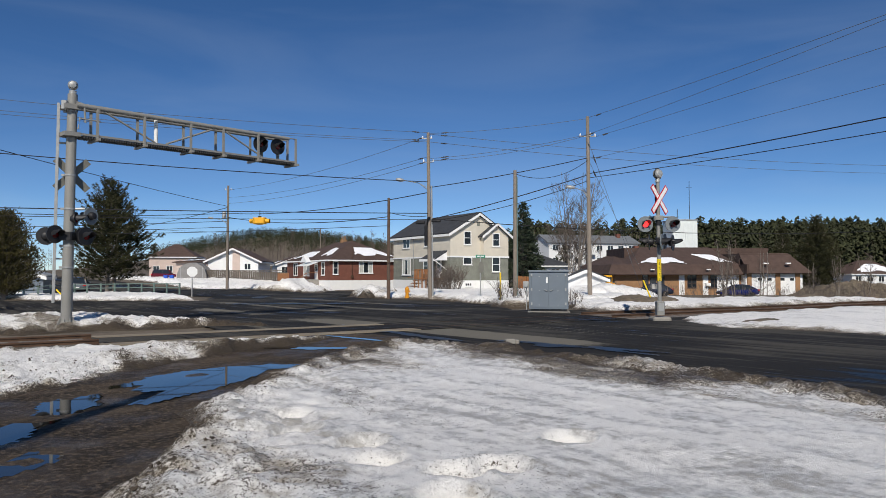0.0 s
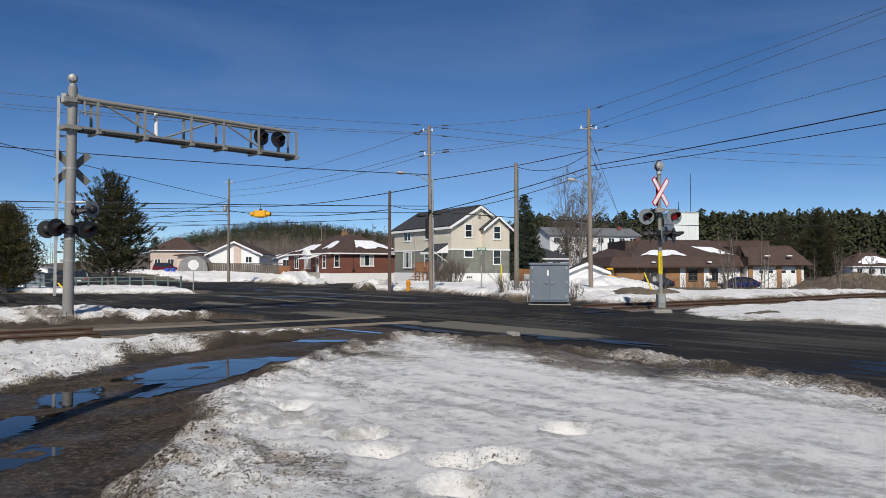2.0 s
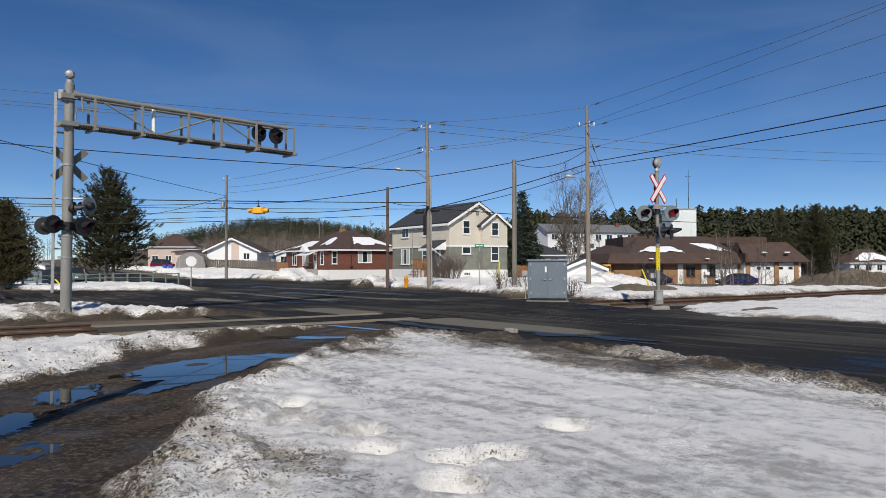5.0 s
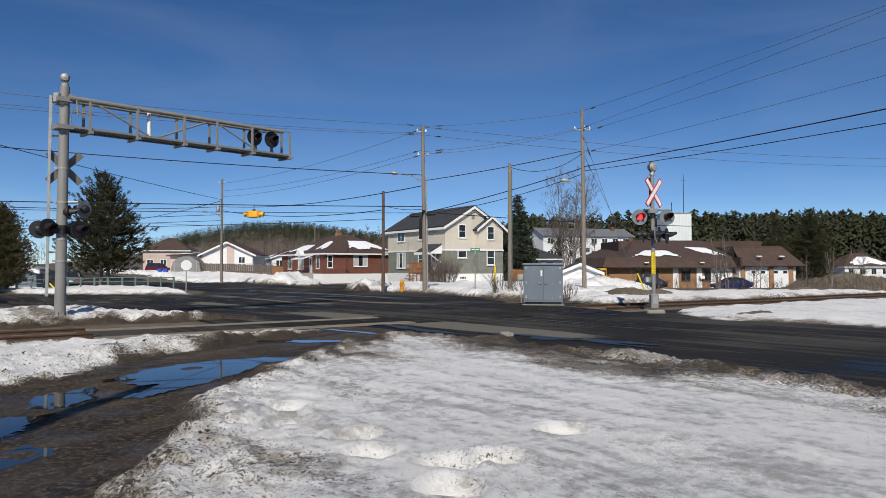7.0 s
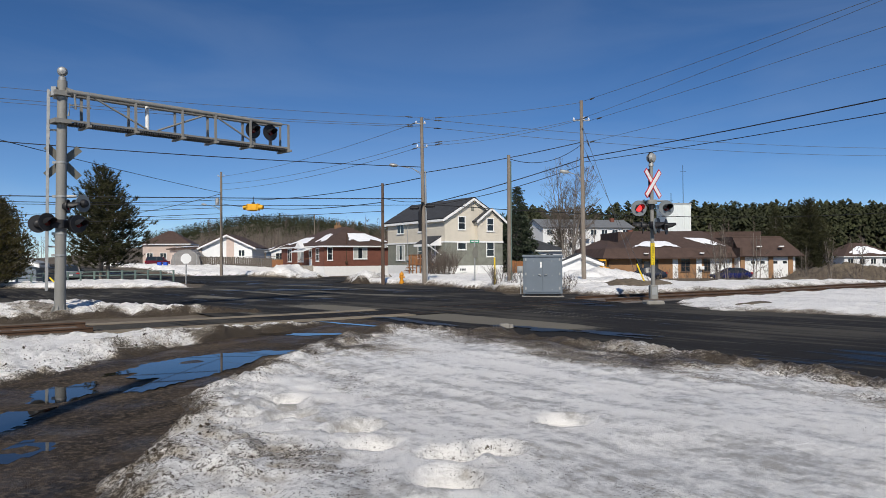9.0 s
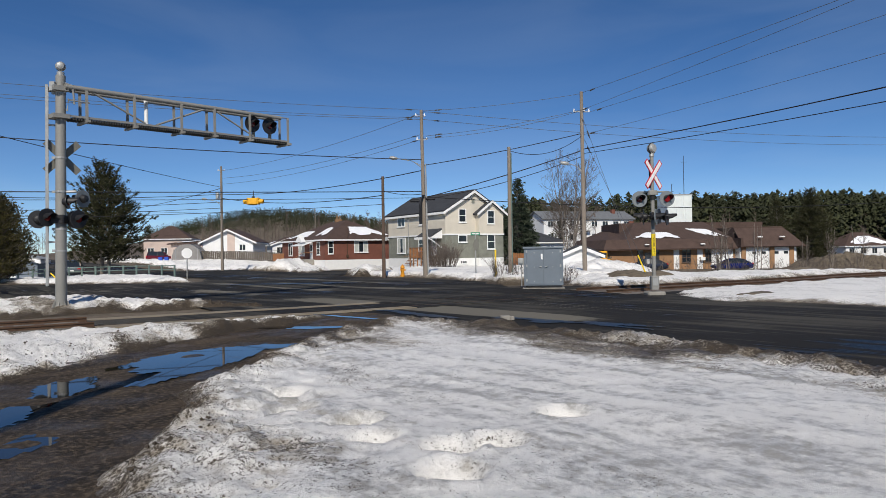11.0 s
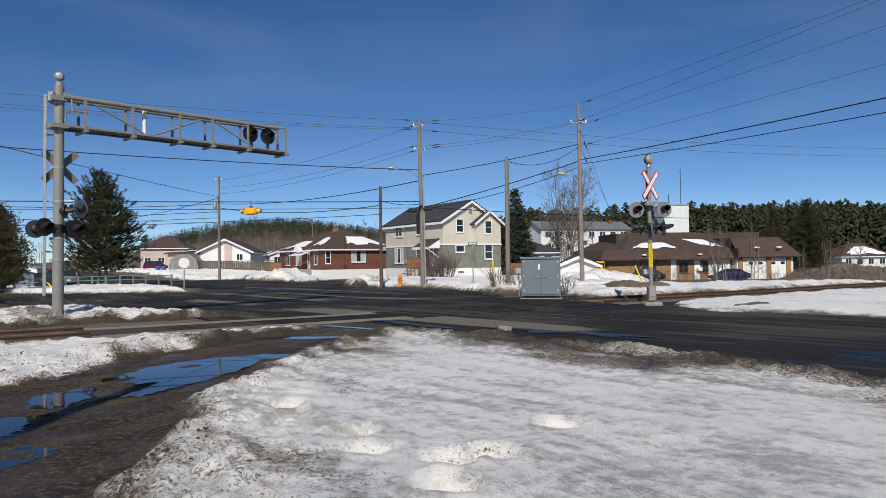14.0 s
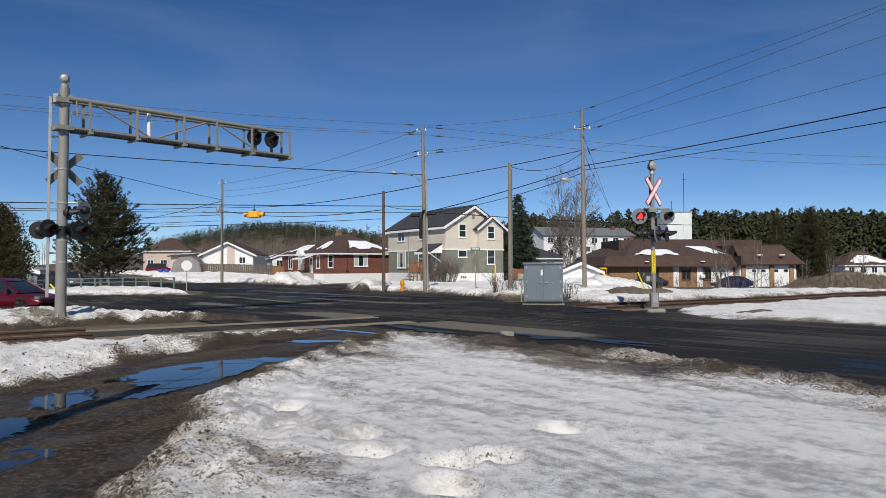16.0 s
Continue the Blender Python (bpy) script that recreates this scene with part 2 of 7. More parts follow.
M = dict(
    snow=snow_material("old_snow", 0.35), ice=snow_material("icy_snow", 0.85), asphalt=asphalt_material(), mud=mud_material(),
    earth=material("winter_ground", (0.13, 0.105, 0.075), 0.95, vary=0.5, scale=0.3, fine=4, bump=0.5, dist=0.1),
    gravel=material("ballast", (0.16, 0.14, 0.12), 0.95, vary=0.5, scale=2, fine=25, bump=0.8, dist=0.04),
    alu=material("grey_aluminium", (0.25, 0.245, 0.225), 0.6, 0.1, vary=0.12, scale=2, fine=40, bump=0.05),
    steel=material("galvanised_steel", (0.36, 0.365, 0.355), 0.5, 0.3, vary=0.2, scale=5, fine=50, bump=0.05),
    black=material("black_paint", (0.018, 0.018, 0.02), 0.5, vary=0.3, scale=4, bump=0.03),
    grey=material("grey_disc_paint", (0.17, 0.19, 0.20), 0.5, vary=0.15, scale=4, bump=0.03),
    white=material("white_paint", (0.78, 0.78, 0.76), 0.6, vary=0.06, scale=3, bump=0.03),
    redpaint=material("red_reflective_sheet", (0.55, 0.03, 0.035), 0.45, vary=0.1, bump=0),
    yellow=material("yellow_paint", (0.85, 0.62, 0.02), 0.5, vary=0.1, scale=4, bump=0.02),
    amber=material("amber_beacon_paint", (0.85, 0.42, 0.02), 0.5, vary=0.12, scale=4, bump=0.02),
    cabinet=material("grey_blue_cabinet_paint", (0.15, 0.18, 0.21), 0.5, vary=0.12, scale=1.5, fine=40, bump=0.02),
    concrete=material("concrete", (0.26, 0.245, 0.215), 0.9, vary=0.2, scale=3, bump=0.3),
    rust=material("rusty_rail", (0.085, 0.048, 0.028), 0.8, vary=0.35, scale=4, bump=0.2),
    plank=material("crossing_planks", (0.25, 0.21, 0.15), 0.9, vary=0.35, scale=2, bump=0.3),
    pole=material("weathered_pole_wood", (0.22, 0.185, 0.15), 0.9, vary=0.35, scale=3, fine=30, bump=0.4, stretch=(3, 3, 0.25)),
    poledark=material("creosoted_pole_wood", (0.11, 0.075, 0.055), 0.9, vary=0.35, scale=3, fine=30, bump=0.4, stretch=(3, 3, 0.25)),
    wire=material("black_cable", (0.012, 0.012, 0.014), 0.6, vary=0.1, bump=0),
    thinwire=material("bare_conductor", (0.10, 0.11, 0.12), 0.5, vary=0.1, bump=0),
    porcelain=material("white_porcelain", (0.75, 0.76, 0.78), 0.25, vary=0.05, bump=0),
    beige=material("beige_siding", (0.60, 0.55, 0.455), 0.8, vary=0.08, scale=1.2, fine=25, bump=0.15, dist=0.02),
    stucco=material("grey_green_stucco", (0.20, 0.205, 0.17), 0.95, vary=0.3, scale=1.5, fine=35, bump=0.6, dist=0.03),
    shingle=material("dark_shingles", (0.045, 0.047, 0.052), 0.9, vary=0.3, scale=1.5, fine=20, bump=0.5, dist=0.02),
    brownroof=material("brown_shingles", (0.078, 0.050, 0.040), 0.9, vary=0.3, scale=1.2, fine=16, bump=0.5, dist=0.02),
    brick=material("red_brick_face", (0.17, 0.068, 0.048), 0.9, vary=0.25, scale=1.5, fine=25, bump=0.4),
    tanbrick=material("tan_brick_face", (0.31, 0.175, 0.088), 0.9, vary=0.2, scale=1.2, fine=25, bump=0.4),
    pink=material("pale_pink_siding", (0.55, 0.44, 0.38), 0.85, vary=0.1, scale=1.2, bump=0.1),
    siding=material("white_siding", (0.74, 0.74, 0.73), 0.7, vary=0.06, scale=1, bump=0.1),
    tin=material("white_ribbed_sheet", (0.70, 0.74, 0.72), 0.45, vary=0.08, scale=1, bump=0.05),
    deck=material("stained_deck_wood", (0.30, 0.13, 0.05), 0.8, vary=0.3, scale=3, bump=0.2),
    fencewood=material("grey_fence_boards", (0.10, 0.085, 0.07), 0.95, vary=0.3, scale=3, bump=0.3),
    tarp=material("grey_tarpaulin", (0.22, 0.21, 0.20), 0.6, vary=0.25, scale=1.5, bump=0.3, dist=0.05),
    greenrail=material("pale_green_rail_paint", (0.12, 0.17, 0.15), 0.6, vary=0.2, scale=4, bump=0.1),
    glass=glass_material("window_glass", (0.02, 0.025, 0.03)),
    curtain=material("pale_curtain", (0.45, 0.46, 0.42), 0.9, vary=0.2, scale=3, bump=0.1),
    needle=material("pine_needles", (0.042, 0.042, 0.014), 0.75, vary=0.45, scale=1.0, fine=6, bump=0, island=True),
    spruce=material("spruce_needles", (0.036, 0.050, 0.028), 0.75, vary=0.35, scale=1.0, fine=6, bump=0, island=True),
    cedar=material("cedar_foliage", (0.062, 0.053, 0.014), 0.75, vary=0.5, scale=0.8, fine=6, bump=0, island=True),
    farwood=material("far_conifers", (0.036, 0.041, 0.015), 0.85, vary=0.4, scale=0.05, fine=0.6, bump=0, island=True),
    bark=material("grey_bark", (0.20, 0.175, 0.15), 0.95, vary=0.35, scale=4, bump=0.4),
    twig=material("bare_twigs", (0.115, 0.092, 0.076), 0.9, vary=0.3, scale=2, bump=0, island=True),
    redcar=material("red_car_paint", (0.11, 0.004, 0.010), 0.22, 0.25, vary=0.05, bump=0, spec=0.6),
    bluecar=material("blue_car_paint", (0.012, 0.020, 0.12), 0.22, 0.25, vary=0.05, bump=0, spec=0.6),
    darkcar=material("dark_car_paint", (0.02, 0.025, 0.04), 0.22, 0.25, vary=0.05, bump=0, spec=0.6),
    greycar=material("grey_car_paint", (0.17, 0.19, 0.20), 0.25, 0.4, vary=0.08, bump=0, spec=0.6),
    tyre=material("tyre_rubber", (0.02, 0.02, 0.02), 0.85, vary=0.2, bump=0.1),
    lens=glass_material("red_lens", (0.10, 0.004, 0.006), 0.15), lamp_red=glow("lit_red_lens", (1.0, 0.03, 0.03), 3.5), lamp_dim=glow("side_seen_red_lens", (0.5, 0.01, 0.015), 0.28),
    taillight=material("red_tail_lamp", (0.45, 0.01, 0.01), 0.3, vary=0.05, bump=0), headlight=glass_material("headlamp_glass", (0.16, 0.17, 0.19), 0.1),
    blueplastic=material("blue_plastic", (0.02, 0.08, 0.45), 0.5, vary=0.1, bump=0),
    signgreen=material("green_sign", (0.02, 0.22, 0.12), 0.5, vary=0.1, bump=0), signback=material("bare_sign_back", (0.17, 0.165, 0.14), 0.5, 0.2, vary=0.1, bump=0),
    orange=material("orange_hydrant_paint", (0.62, 0.26, 0.012), 0.5, vary=0.1, bump=0),
)
M["water"] = glass_material("meltwater", (0.012, 0.011, 0.009), 0.02)
M["water"].node_tree.nodes["Principled BSDF"].inputs["Specular IOR Level"].default_value = 0.24
M["wet"] = glass_material("wet_film", (0.010, 0.010, 0.011), 0.34)
M["wet"].node_tree.nodes["Principled BSDF"].inputs["Specular IOR Level"].default_value = 0.16
M["grating"] = material("dark_steel_grating", (0.07, 0.07, 0.07), 0.7, 0.2, vary=0.3, scale=10, bump=0.1)


# ---- mesh helpers ----
class G:
    """Collects vertices and faces of one mesh."""

    def __init__(self):
        self.v, self.f = [], []

    def add(self, verts, faces, m=None):
        n = len(self.v)
        self.v += [tuple(m @ Vector(p)) for p in verts] if m else [tuple(p) for p in verts]
        self.f += [tuple(n + i for i in f) for f in faces]
        return self

    def box(self, lo, hi, m=None):
        (a, b, c), (d, e, g) = lo, hi
        vs = [(a, b, c), (d, b, c), (d, e, c), (a, e, c), (a, b, g), (d, b, g), (d, e, g), (a, e, g)]
        return self.add(vs, [(3, 2, 1, 0), (4, 5, 6, 7), (0, 1, 5, 4), (1, 2, 6, 5), (2, 3, 7, 6), (3, 0, 4, 7)], m)

    def bevel_box(self, lo, hi, c, m=None):
        """A box with chamfered upright and top edges."""
        (x0, y0, z0), (x1, y1, z1) = lo, hi
        ring = lambda s, z: [(x0 + s, y0 + c + s * 0, z), (x0 + c + s * 0, y0 + s, z), (x1 - c, y0 + s, z), (x1 - s, y0 + c, z), (x1 - s, y1 - c, z), (x1 - c, y1 - s, z), (x0 + c, y1 - s, z), (x0 + s, y1 - c, z)]
        vs = ring(0, z0) + ring(0, z1 - c) + ring(c * 0.8, z1)
        fs = [tuple(range(7, -1, -1)), tuple(range(16, 24))]
        for k in (0, 8):
            fs += [(k + i, k + (i + 1) % 8, k + 8 + (i + 1) % 8, k + 8 + i) for i in range(8)]
        return self.add(vs, fs, m)

    def cyl(self, p, q, r0, r1=None, n=12, m=None, caps=True):
        p, q = Vector(p), Vector(q)
        r1 = r0 if r1 is None else r1
        rot = (q - p).to_track_quat("Z", "Y").to_matrix()
        vs = []
        for c, r in ((p, r0), (q, r1)):
            vs += [c + rot @ Vector((r * math.cos(2 * math.pi * i / n), r * math.sin(2 * math.pi * i / n), 0)) for i in range(n)]
        fs = [(i, (i + 1) % n, n + (i + 1) % n, n + i) for i in range(n)]
        if caps:
            fs += [tuple(range(n - 1, -1, -1)), tuple(range(n, 2 * n))]
        return self.add(vs, fs, m)

    def turned(self, profile, n=16, m=None):
        """A body of revolution about z from (radius, z) pairs."""
        vs = [(r * math.cos(2 * math.pi * i / n), r * math.sin(2 * math.pi * i / n), z) for r, z in profile for i in range(n)]
        fs = [(k * n + i, k * n + (i + 1) % n, (k + 1) * n + (i + 1) % n, (k + 1) * n + i) for k in range(len(profile) - 1) for i in range(n)]
        fs += [tuple(range(n - 1, -1, -1)), tuple(range((len(profile) - 1) * n, len(profile) * n))]
        return self.add(vs, fs, m)

    def prism(self, outline, a, b, m=None):
        """An outline in x and z drawn out along y from a to b."""
        n = len(outline)
        vs = [(x, a, z) for x, z in outline] + [(x, b, z) for x, z in outline]
        return self.add(vs, [tuple(range(n)), tuple(range(2 * n - 1, n - 1, -1))] + [((i + 1) % n, i, n + i, n + (i + 1) % n) for i in range(n)], m)

    def slab(self, corners, t, m=None):
        """A sheet through four or more corners, t thick, away from its face."""
        c = [Vector(p) for p in corners]
        nrm = (c[1] - c[0]).cross(c[2] - c[0]).normalized() * t
        n = len(c)
        return self.add(c + [p - nrm for p in c], [tuple(range(n)), tuple(range(2 * n - 1, n - 1, -1))] + [((i + 1) % n, i, n + i, n + (i + 1) % n) for i in range(n)], m)

    def tube(self, pts, r, n=6):
        pts = [Vector(p) for p in pts]
        vs = []
        for i, p in enumerate(pts):
            d = (pts[min(i + 1, len(pts) - 1)] - pts[max(i - 1, 0)]).normalized()
            s = d.cross(Vector((0, 0, 1)) if abs(d.z) < 0.95 else Vector((1, 0, 0))).normalized()
            w = s.cross(d)
            vs += [p + (s * math.cos(2 * math.pi * k / n) + w * math.sin(2 * math.pi * k / n)) * r for k in range(n)]
        fs = [(j * n + i, j * n + (i + 1) % n, (j + 1) * n + (i + 1) % n, (j + 1) * n + i) for j in range(len(pts) - 1) for i in range(n)]
        return self.add(vs, fs)


def mesh_of(name, g, mat, smooth=False):
    me = bpy.data.meshes.new(name)
    me.from_pydata(g.v, [], g.f)
    me.materials.append(mat)
    if smooth:
        me.polygons.foreach_set("use_smooth", [True] * len(me.polygons))
        me.set_sharp_from_angle(angle=radians(40))
    me.update()
    return me


def part(name, g, mat, parent=None, label="", smooth=False, at=None):
    ob = new(name, mesh_of(name, g, mat, smooth))
    if parent:
        ob.parent = parent
    if at:
        ob.matrix_basis = at
    return tagged(ob, label) if label else ob


def thing(name, m, label, category, group="", kind=""):
    ob = new(name)
    ob.empty_display_size = 0.2
    ob.matrix_basis = m
    return tagged(ob, label, category, group, kind)


def bent(p, q, sag, n=14):
    p, q = Vector(p), Vector(q)
    return [p.lerp(q, i / n) - Vector((0, 0, sag * 4 * (i / n) * (1 - i / n))) for i in range(n + 1)]


# ---- land ----
def lattice(x, y, seed):
    h = np.sin(x * 127.1 + y * 311.7 + seed * 74.7) * 43758.5453
    return h - np.floor(h)


def vnoise(x, y, seed=0):
    xi, yi = np.floor(x), np.floor(y)
    u, v = x - xi, y - yi
    u, v = u * u * (3 - 2 * u), v * v * (3 - 2 * v)
    a, b = lattice(xi, yi, seed), lattice(xi + 1, yi, seed)
    c, d = lattice(xi, yi + 1, seed), lattice(xi + 1, yi + 1, seed)
    return (a * (1 - u) + b * u) * (1 - v) + (c * (1 - u) + d * u) * v


def fbm(x, y, octaves=4, seed=0):
    t, a, s = 0, 0.5, 0
    for k in range(octaves):
        t, s = t + a * vnoise(x * 2 ** k, y * 2 ** k, seed + k), s + a
        a *= 0.5
    return t / s


LEVELS = ((0, 0, 0), (-11, 20, 0), (7, 23, 0), (4, 27, 0.05), (-3, 14, 0), (10, 10, 0), (-20, 30, -0.4), (-40, 52, -0.6), (-26, 44, -0.12), (-14, 26, -0.15), (22, 34, 0), (60, 40, -0.3), (-10, 38, 0), (-1, 44, -0.1), (8.6, 41, -0.05),
          (-20, 50, 0.0), (-22, 70, -0.05), (1, 72, -0.35), (-2, 60, -0.25), (6, 64, -0.35), (-14, 88, -0.55), (-9, 84, -0.5), (-41, 80, -0.75), (-36, 70, -0.4), (-38, 115, 0.5), (-70, 112, 1.0), (-110, 150, 2.5), (35, 84, -1.25), (20, 90, -1.25), (48, 92, -1.25), (22, 58, -0.9), (45, 60, -1.0),
          (80, 140, -1.2), (20, 150, 1.0), (-20, 150, 1.5), (-60, -30, 0), (60, -40, 0))


def level(x, y):
    """The height of the bare ground."""
    x, y = np.asarray(x, float), np.asarray(y, float)
    num, den = 0, 0
    for px, py, pz in LEVELS:
        w = 1 / ((x - px) ** 2 + (y - py) ** 2 + 9) ** 1.6
        num, den = num + w * pz, den + w
    z = num / den
    z = z + 33 * np.exp(-((x + 150) / np.where(x < -150, 72, 135)) ** 2 - ((y - 640) / 190) ** 2) + 7 * np.exp(-((x + 60) / 110) ** 2 - ((y - 480) / 120) ** 2)
    return z + 9 * np.exp(-((x - 170) / 190) ** 2 - ((y - 400) / 130) ** 2)


def lv(x, y):
    return float(level(x, y))


def inside(x, y, poly):
    """Distance to the outline, positive inside."""
    d, odd = np.full(np.shape(x), 1e9), np.zeros(np.shape(x), bool)
    for (x0, y0), (x1, y1) in zip(poly, poly[1:] + poly[:1]):
        dx, dy = x1 - x0, y1 - y0
        t = np.clip(((x - x0) * dx + (y - y0) * dy) / (dx * dx + dy * dy), 0, 1)
        d = np.minimum(d, np.hypot(x - x0 - t * dx, y - y0 - t * dy))
        cross = ((y0 > y) != (y1 > y)) & (x < x0 + (y - y0) * dx / (dy if dy else 1e-9))
        odd ^= cross
    return np.where(odd, d, -d)


def sheet(name, xs, ys, height, mat, keep=None, dirt=None, kind="structure", label="", category="", smooth=True):
    """A height field over a grid, cut where keep is not positive."""
    X, Y = np.meshgrid(xs, ys)
    Z = height(X, Y)
    nx, ny = len(xs), len(ys)
    i = np.arange(nx * ny).reshape(ny, nx)
    quads = np.stack([i[:-1, :-1], i[:-1, 1:], i[1:, 1:], i[1:, :-1]], -1).reshape(-1, 4)
    if keep is not None:
        k = keep(X, Y).ravel() > 0
        quads = quads[k[quads].all(1)]
    used = np.unique(quads)
    back = np.zeros(nx * ny, int)
    back[used] = np.arange(len(used))
    me = bpy.data.meshes.new(name)
    me.from_pydata(np.stack([X.ravel(), Y.ravel(), Z.ravel()], -1)[used].tolist(), [], back[quads].tolist())
    me.materials.append(mat)
    if dirt is not None:
        a = me.attributes.new("dirt", "FLOAT", "POINT")
        a.data.foreach_set("value", dirt(X, Y).ravel()[used].astype(np.float32))
    me.polygons.foreach_set("use_smooth", [smooth] * len(me.polygons))
    me.update()
    return tagged(new(name, me), label, category, "", kind)


TOPS = []


def snow(name, poly, h, step, edge, label, mat="snow", rim=0.0, rough=0.08, dirty=0.15, ragged=0.5, extra=None, rimw=0.5, seed=3, crumb=0.06, dirtw=0.35, mottle=0.5, fine=0.35, lean=0.0, cups=0.0, cupw=1.2, soil=0.0):
    """A snow cover over an outline: ragged melting edge, ploughed rim, uneven top."""
    xs = np.arange(min(p[0] for p in poly) - 1, max(p[0] for p in poly) + 1, step)
    ys = np.arange(min(p[1] for p in poly) - 1, max(p[1] for p in poly) + 1, step)

    def dist(X, Y):
        return inside(X, Y, poly) + ragged * 2 * (fbm(X * 0.9, Y * 0.9, 5, seed) - 0.5)

    def cup(X, Y, s):
        """Melt hollows in the crust, deepest a little way in from the edge."""
        c = np.abs(fbm(X * 4.2, Y * 3.4, 3, seed + 70) - 0.5) * 2 + 0.6 * np.abs(fbm(X * 9.5, Y * 8.0, 2, seed + 77) - 0.5)
        return np.clip(1 - c * 3.2, 0, 1) * np.clip(s / 0.3, 0, 1) * np.exp(-np.maximum(s - 0.2, 0) / cupw)

    def height(X, Y):
        s = dist(X, Y)
        k = np.clip(s / edge, 0, 1)
        z = h * k * k * (3 - 2 * k) + rim * np.exp(-((s - rimw) / (rimw * 0.6)) ** 2) * (0.3 + 1.4 * fbm(X * 1.3, Y * 1.3, 4, seed + 20))
        z += rough * k * (fbm(X * 0.7, Y * 0.7, 3, seed + 5) - 0.5) * 2 + (fine * rough + crumb * np.exp(-np.maximum(s, 0) / 0.8)) * np.clip(s / 0.25, 0, 1) * (fbm(X * 3.5, Y * 3.5, 4, seed + 9) - 0.5) * 2
        if cups:
            z -= cups * cup(X, Y, s)
        if extra:
            z += extra(X, Y)
        return level(X, Y) - 0.03 + np.where(s > 0, np.maximum(z + 0.035, 0) * np.clip(s / (2 * step), 0, 1), np.maximum(1.2 * s, -0.12))

    def dirt(X, Y):
        s = dist(X, Y)
        along, across = X * -0.66 + Y * 0.75, X * 0.75 + Y * 0.66
        k = (0.4 + 1.2 * fbm(X * 0.5, Y * 0.5, 3, seed + 40)) * (1 + lean * np.tanh((X + 0.6) / 1.2))
        return dirty + 0.95 * np.exp(-np.maximum(s, 0) / (dirtw * k)) + 0.36 * np.exp(-np.maximum(s, 0) / (dirtw * 3)) + mottle * (fbm(along * 0.35, across * 1.6, 5, seed + 31) - 0.5) + (0.22 * cup(X, Y, s) if cups else 0) + (soil * extra(X, Y) if soil else 0)

    TOPS.append(height)
    return sheet(name, xs, ys, height, M[mat], lambda X, Y: dist(X, Y) + 2.5 * step, dirt, "stuff", label, "snow")


def graded(*stops):
    out = []
    for (a, b, s) in stops:
        out += list(np.arange(a, b, s))
    return np.array(out + [stops[-1][1]])


N = Vector((0.843, 0.538, 0))   # along the railway
sheet("ground", graded((-1500, -200, 60), (-200, -60, 8), (-60, 70, 2.5), (70, 240, 8), (240, 1500, 60)), graded((-300, -20, 20), (-20, 130, 2.5), (130, 320, 10), (320, 900, 20), (900, 3200, 100)),
      lambda X, Y: level(X, Y) - 0.06, M["earth"], label="thawing brown winter ground with dead grass", category="ground")


def salt_bands(X, Y):
    """Dried salt left between the wheel tracks, in bands along the road."""
    along, across = X * -0.66 + Y * 0.75, X * 0.75 + Y * 0.66
    out = 0
    for c, w, a, b, k in ((12.45, 0.85, 8.3, 23, 1.0), (9.6, 0.3, 14, 30, 0.5), (13.0, 0.6, 24, 34, 0.6), (18.5, 0.5, 20, 36, 0.6), (22.0, 0.6, 26, 44, 0.6), (16.0, 0.4, 24, 40, 0.6),
                          (14.9, 0.09, 9, 15, 0.7), (15.3, 0.07, 8, 17, 0.65), (15.75, 0.09, 10, 18, 0.75), (16.15, 0.06, 9, 17, 0.6), (16.6, 0.08, 11, 19, 0.7), (17.1, 0.06, 10, 18, 0.6), (17.7, 0.07, 12, 19, 0.6)):
        wob = c + 0.5 * (fbm(along * 0.15, along * 0 + c, 2, 60) - 0.5)
        fade = np.clip((along - a) / 2, 0, 1) * np.clip((b - along) / 3, 0, 1)
        out = out + k * fade * np.exp(-np.abs((across - wob) / w) ** 3)
    # grey tracks of the cross street beyond the railway
    far = np.clip((Y - 21) / 5, 0, 1) * np.clip((70 - Y) / 15, 0, 1)
    out = out + far * 1.7 * np.maximum(fbm(X * 0.06 + Y * 0.03, Y * 0.62 + X * 0.05, 4, 66) - 0.50, 0)
    return out


ROAD = [(31, -22), (38, -13), (11.3, 17.5), (9.2, 20.8), (9.0, 25.2), (7.6, 29), (3, 29.4), (3.0, 35.3), (-0.3, 42.6), (-4.6, 46.2), (-7.3, 51), (-7.8, 60), (-7.8, 77), (-11.6, 77), (-11.6, 63), (-20, 74), (-37, 94), (-62, 118), (-98, 150),
        (-108, 140), (-68, 102), (-45, 76), (-27, 58), (-16, 47), (-14, 41), (-27, 43), (-58, 76), (-90, 37), (-60, 34), (-21, 29), (-8, 22), (-5.5, 18), (-3, 15), (1, 12.5), (4.5, 8), (23, -13)]
sheet("road", graded((-110, -34, 1.5), (-34, -9, 0.3), (-9, 13, 0.1), (13, 40, 0.5)), graded((-24, 10, 0.5), (10, 27, 0.1), (27, 60, 0.3), (60, 152, 1.5)), lambda X, Y: level(X, Y) - 0.012, M["asphalt"], lambda X, Y: inside(X, Y, ROAD) + 0.6 * (fbm(X * 0.6, Y * 0.6, 4, 50) - 0.5), salt_bands, label="dark wet asphalt road with pale salt streaks", category="road")
LANE = [(-9, -14), (-2, -14), (-1.5, 4), (-2, 8), (-1.5, 13), (1, 15), (-2, 18), (-6, 19), (-5, 13), (-8, 9), (-14, 0)]
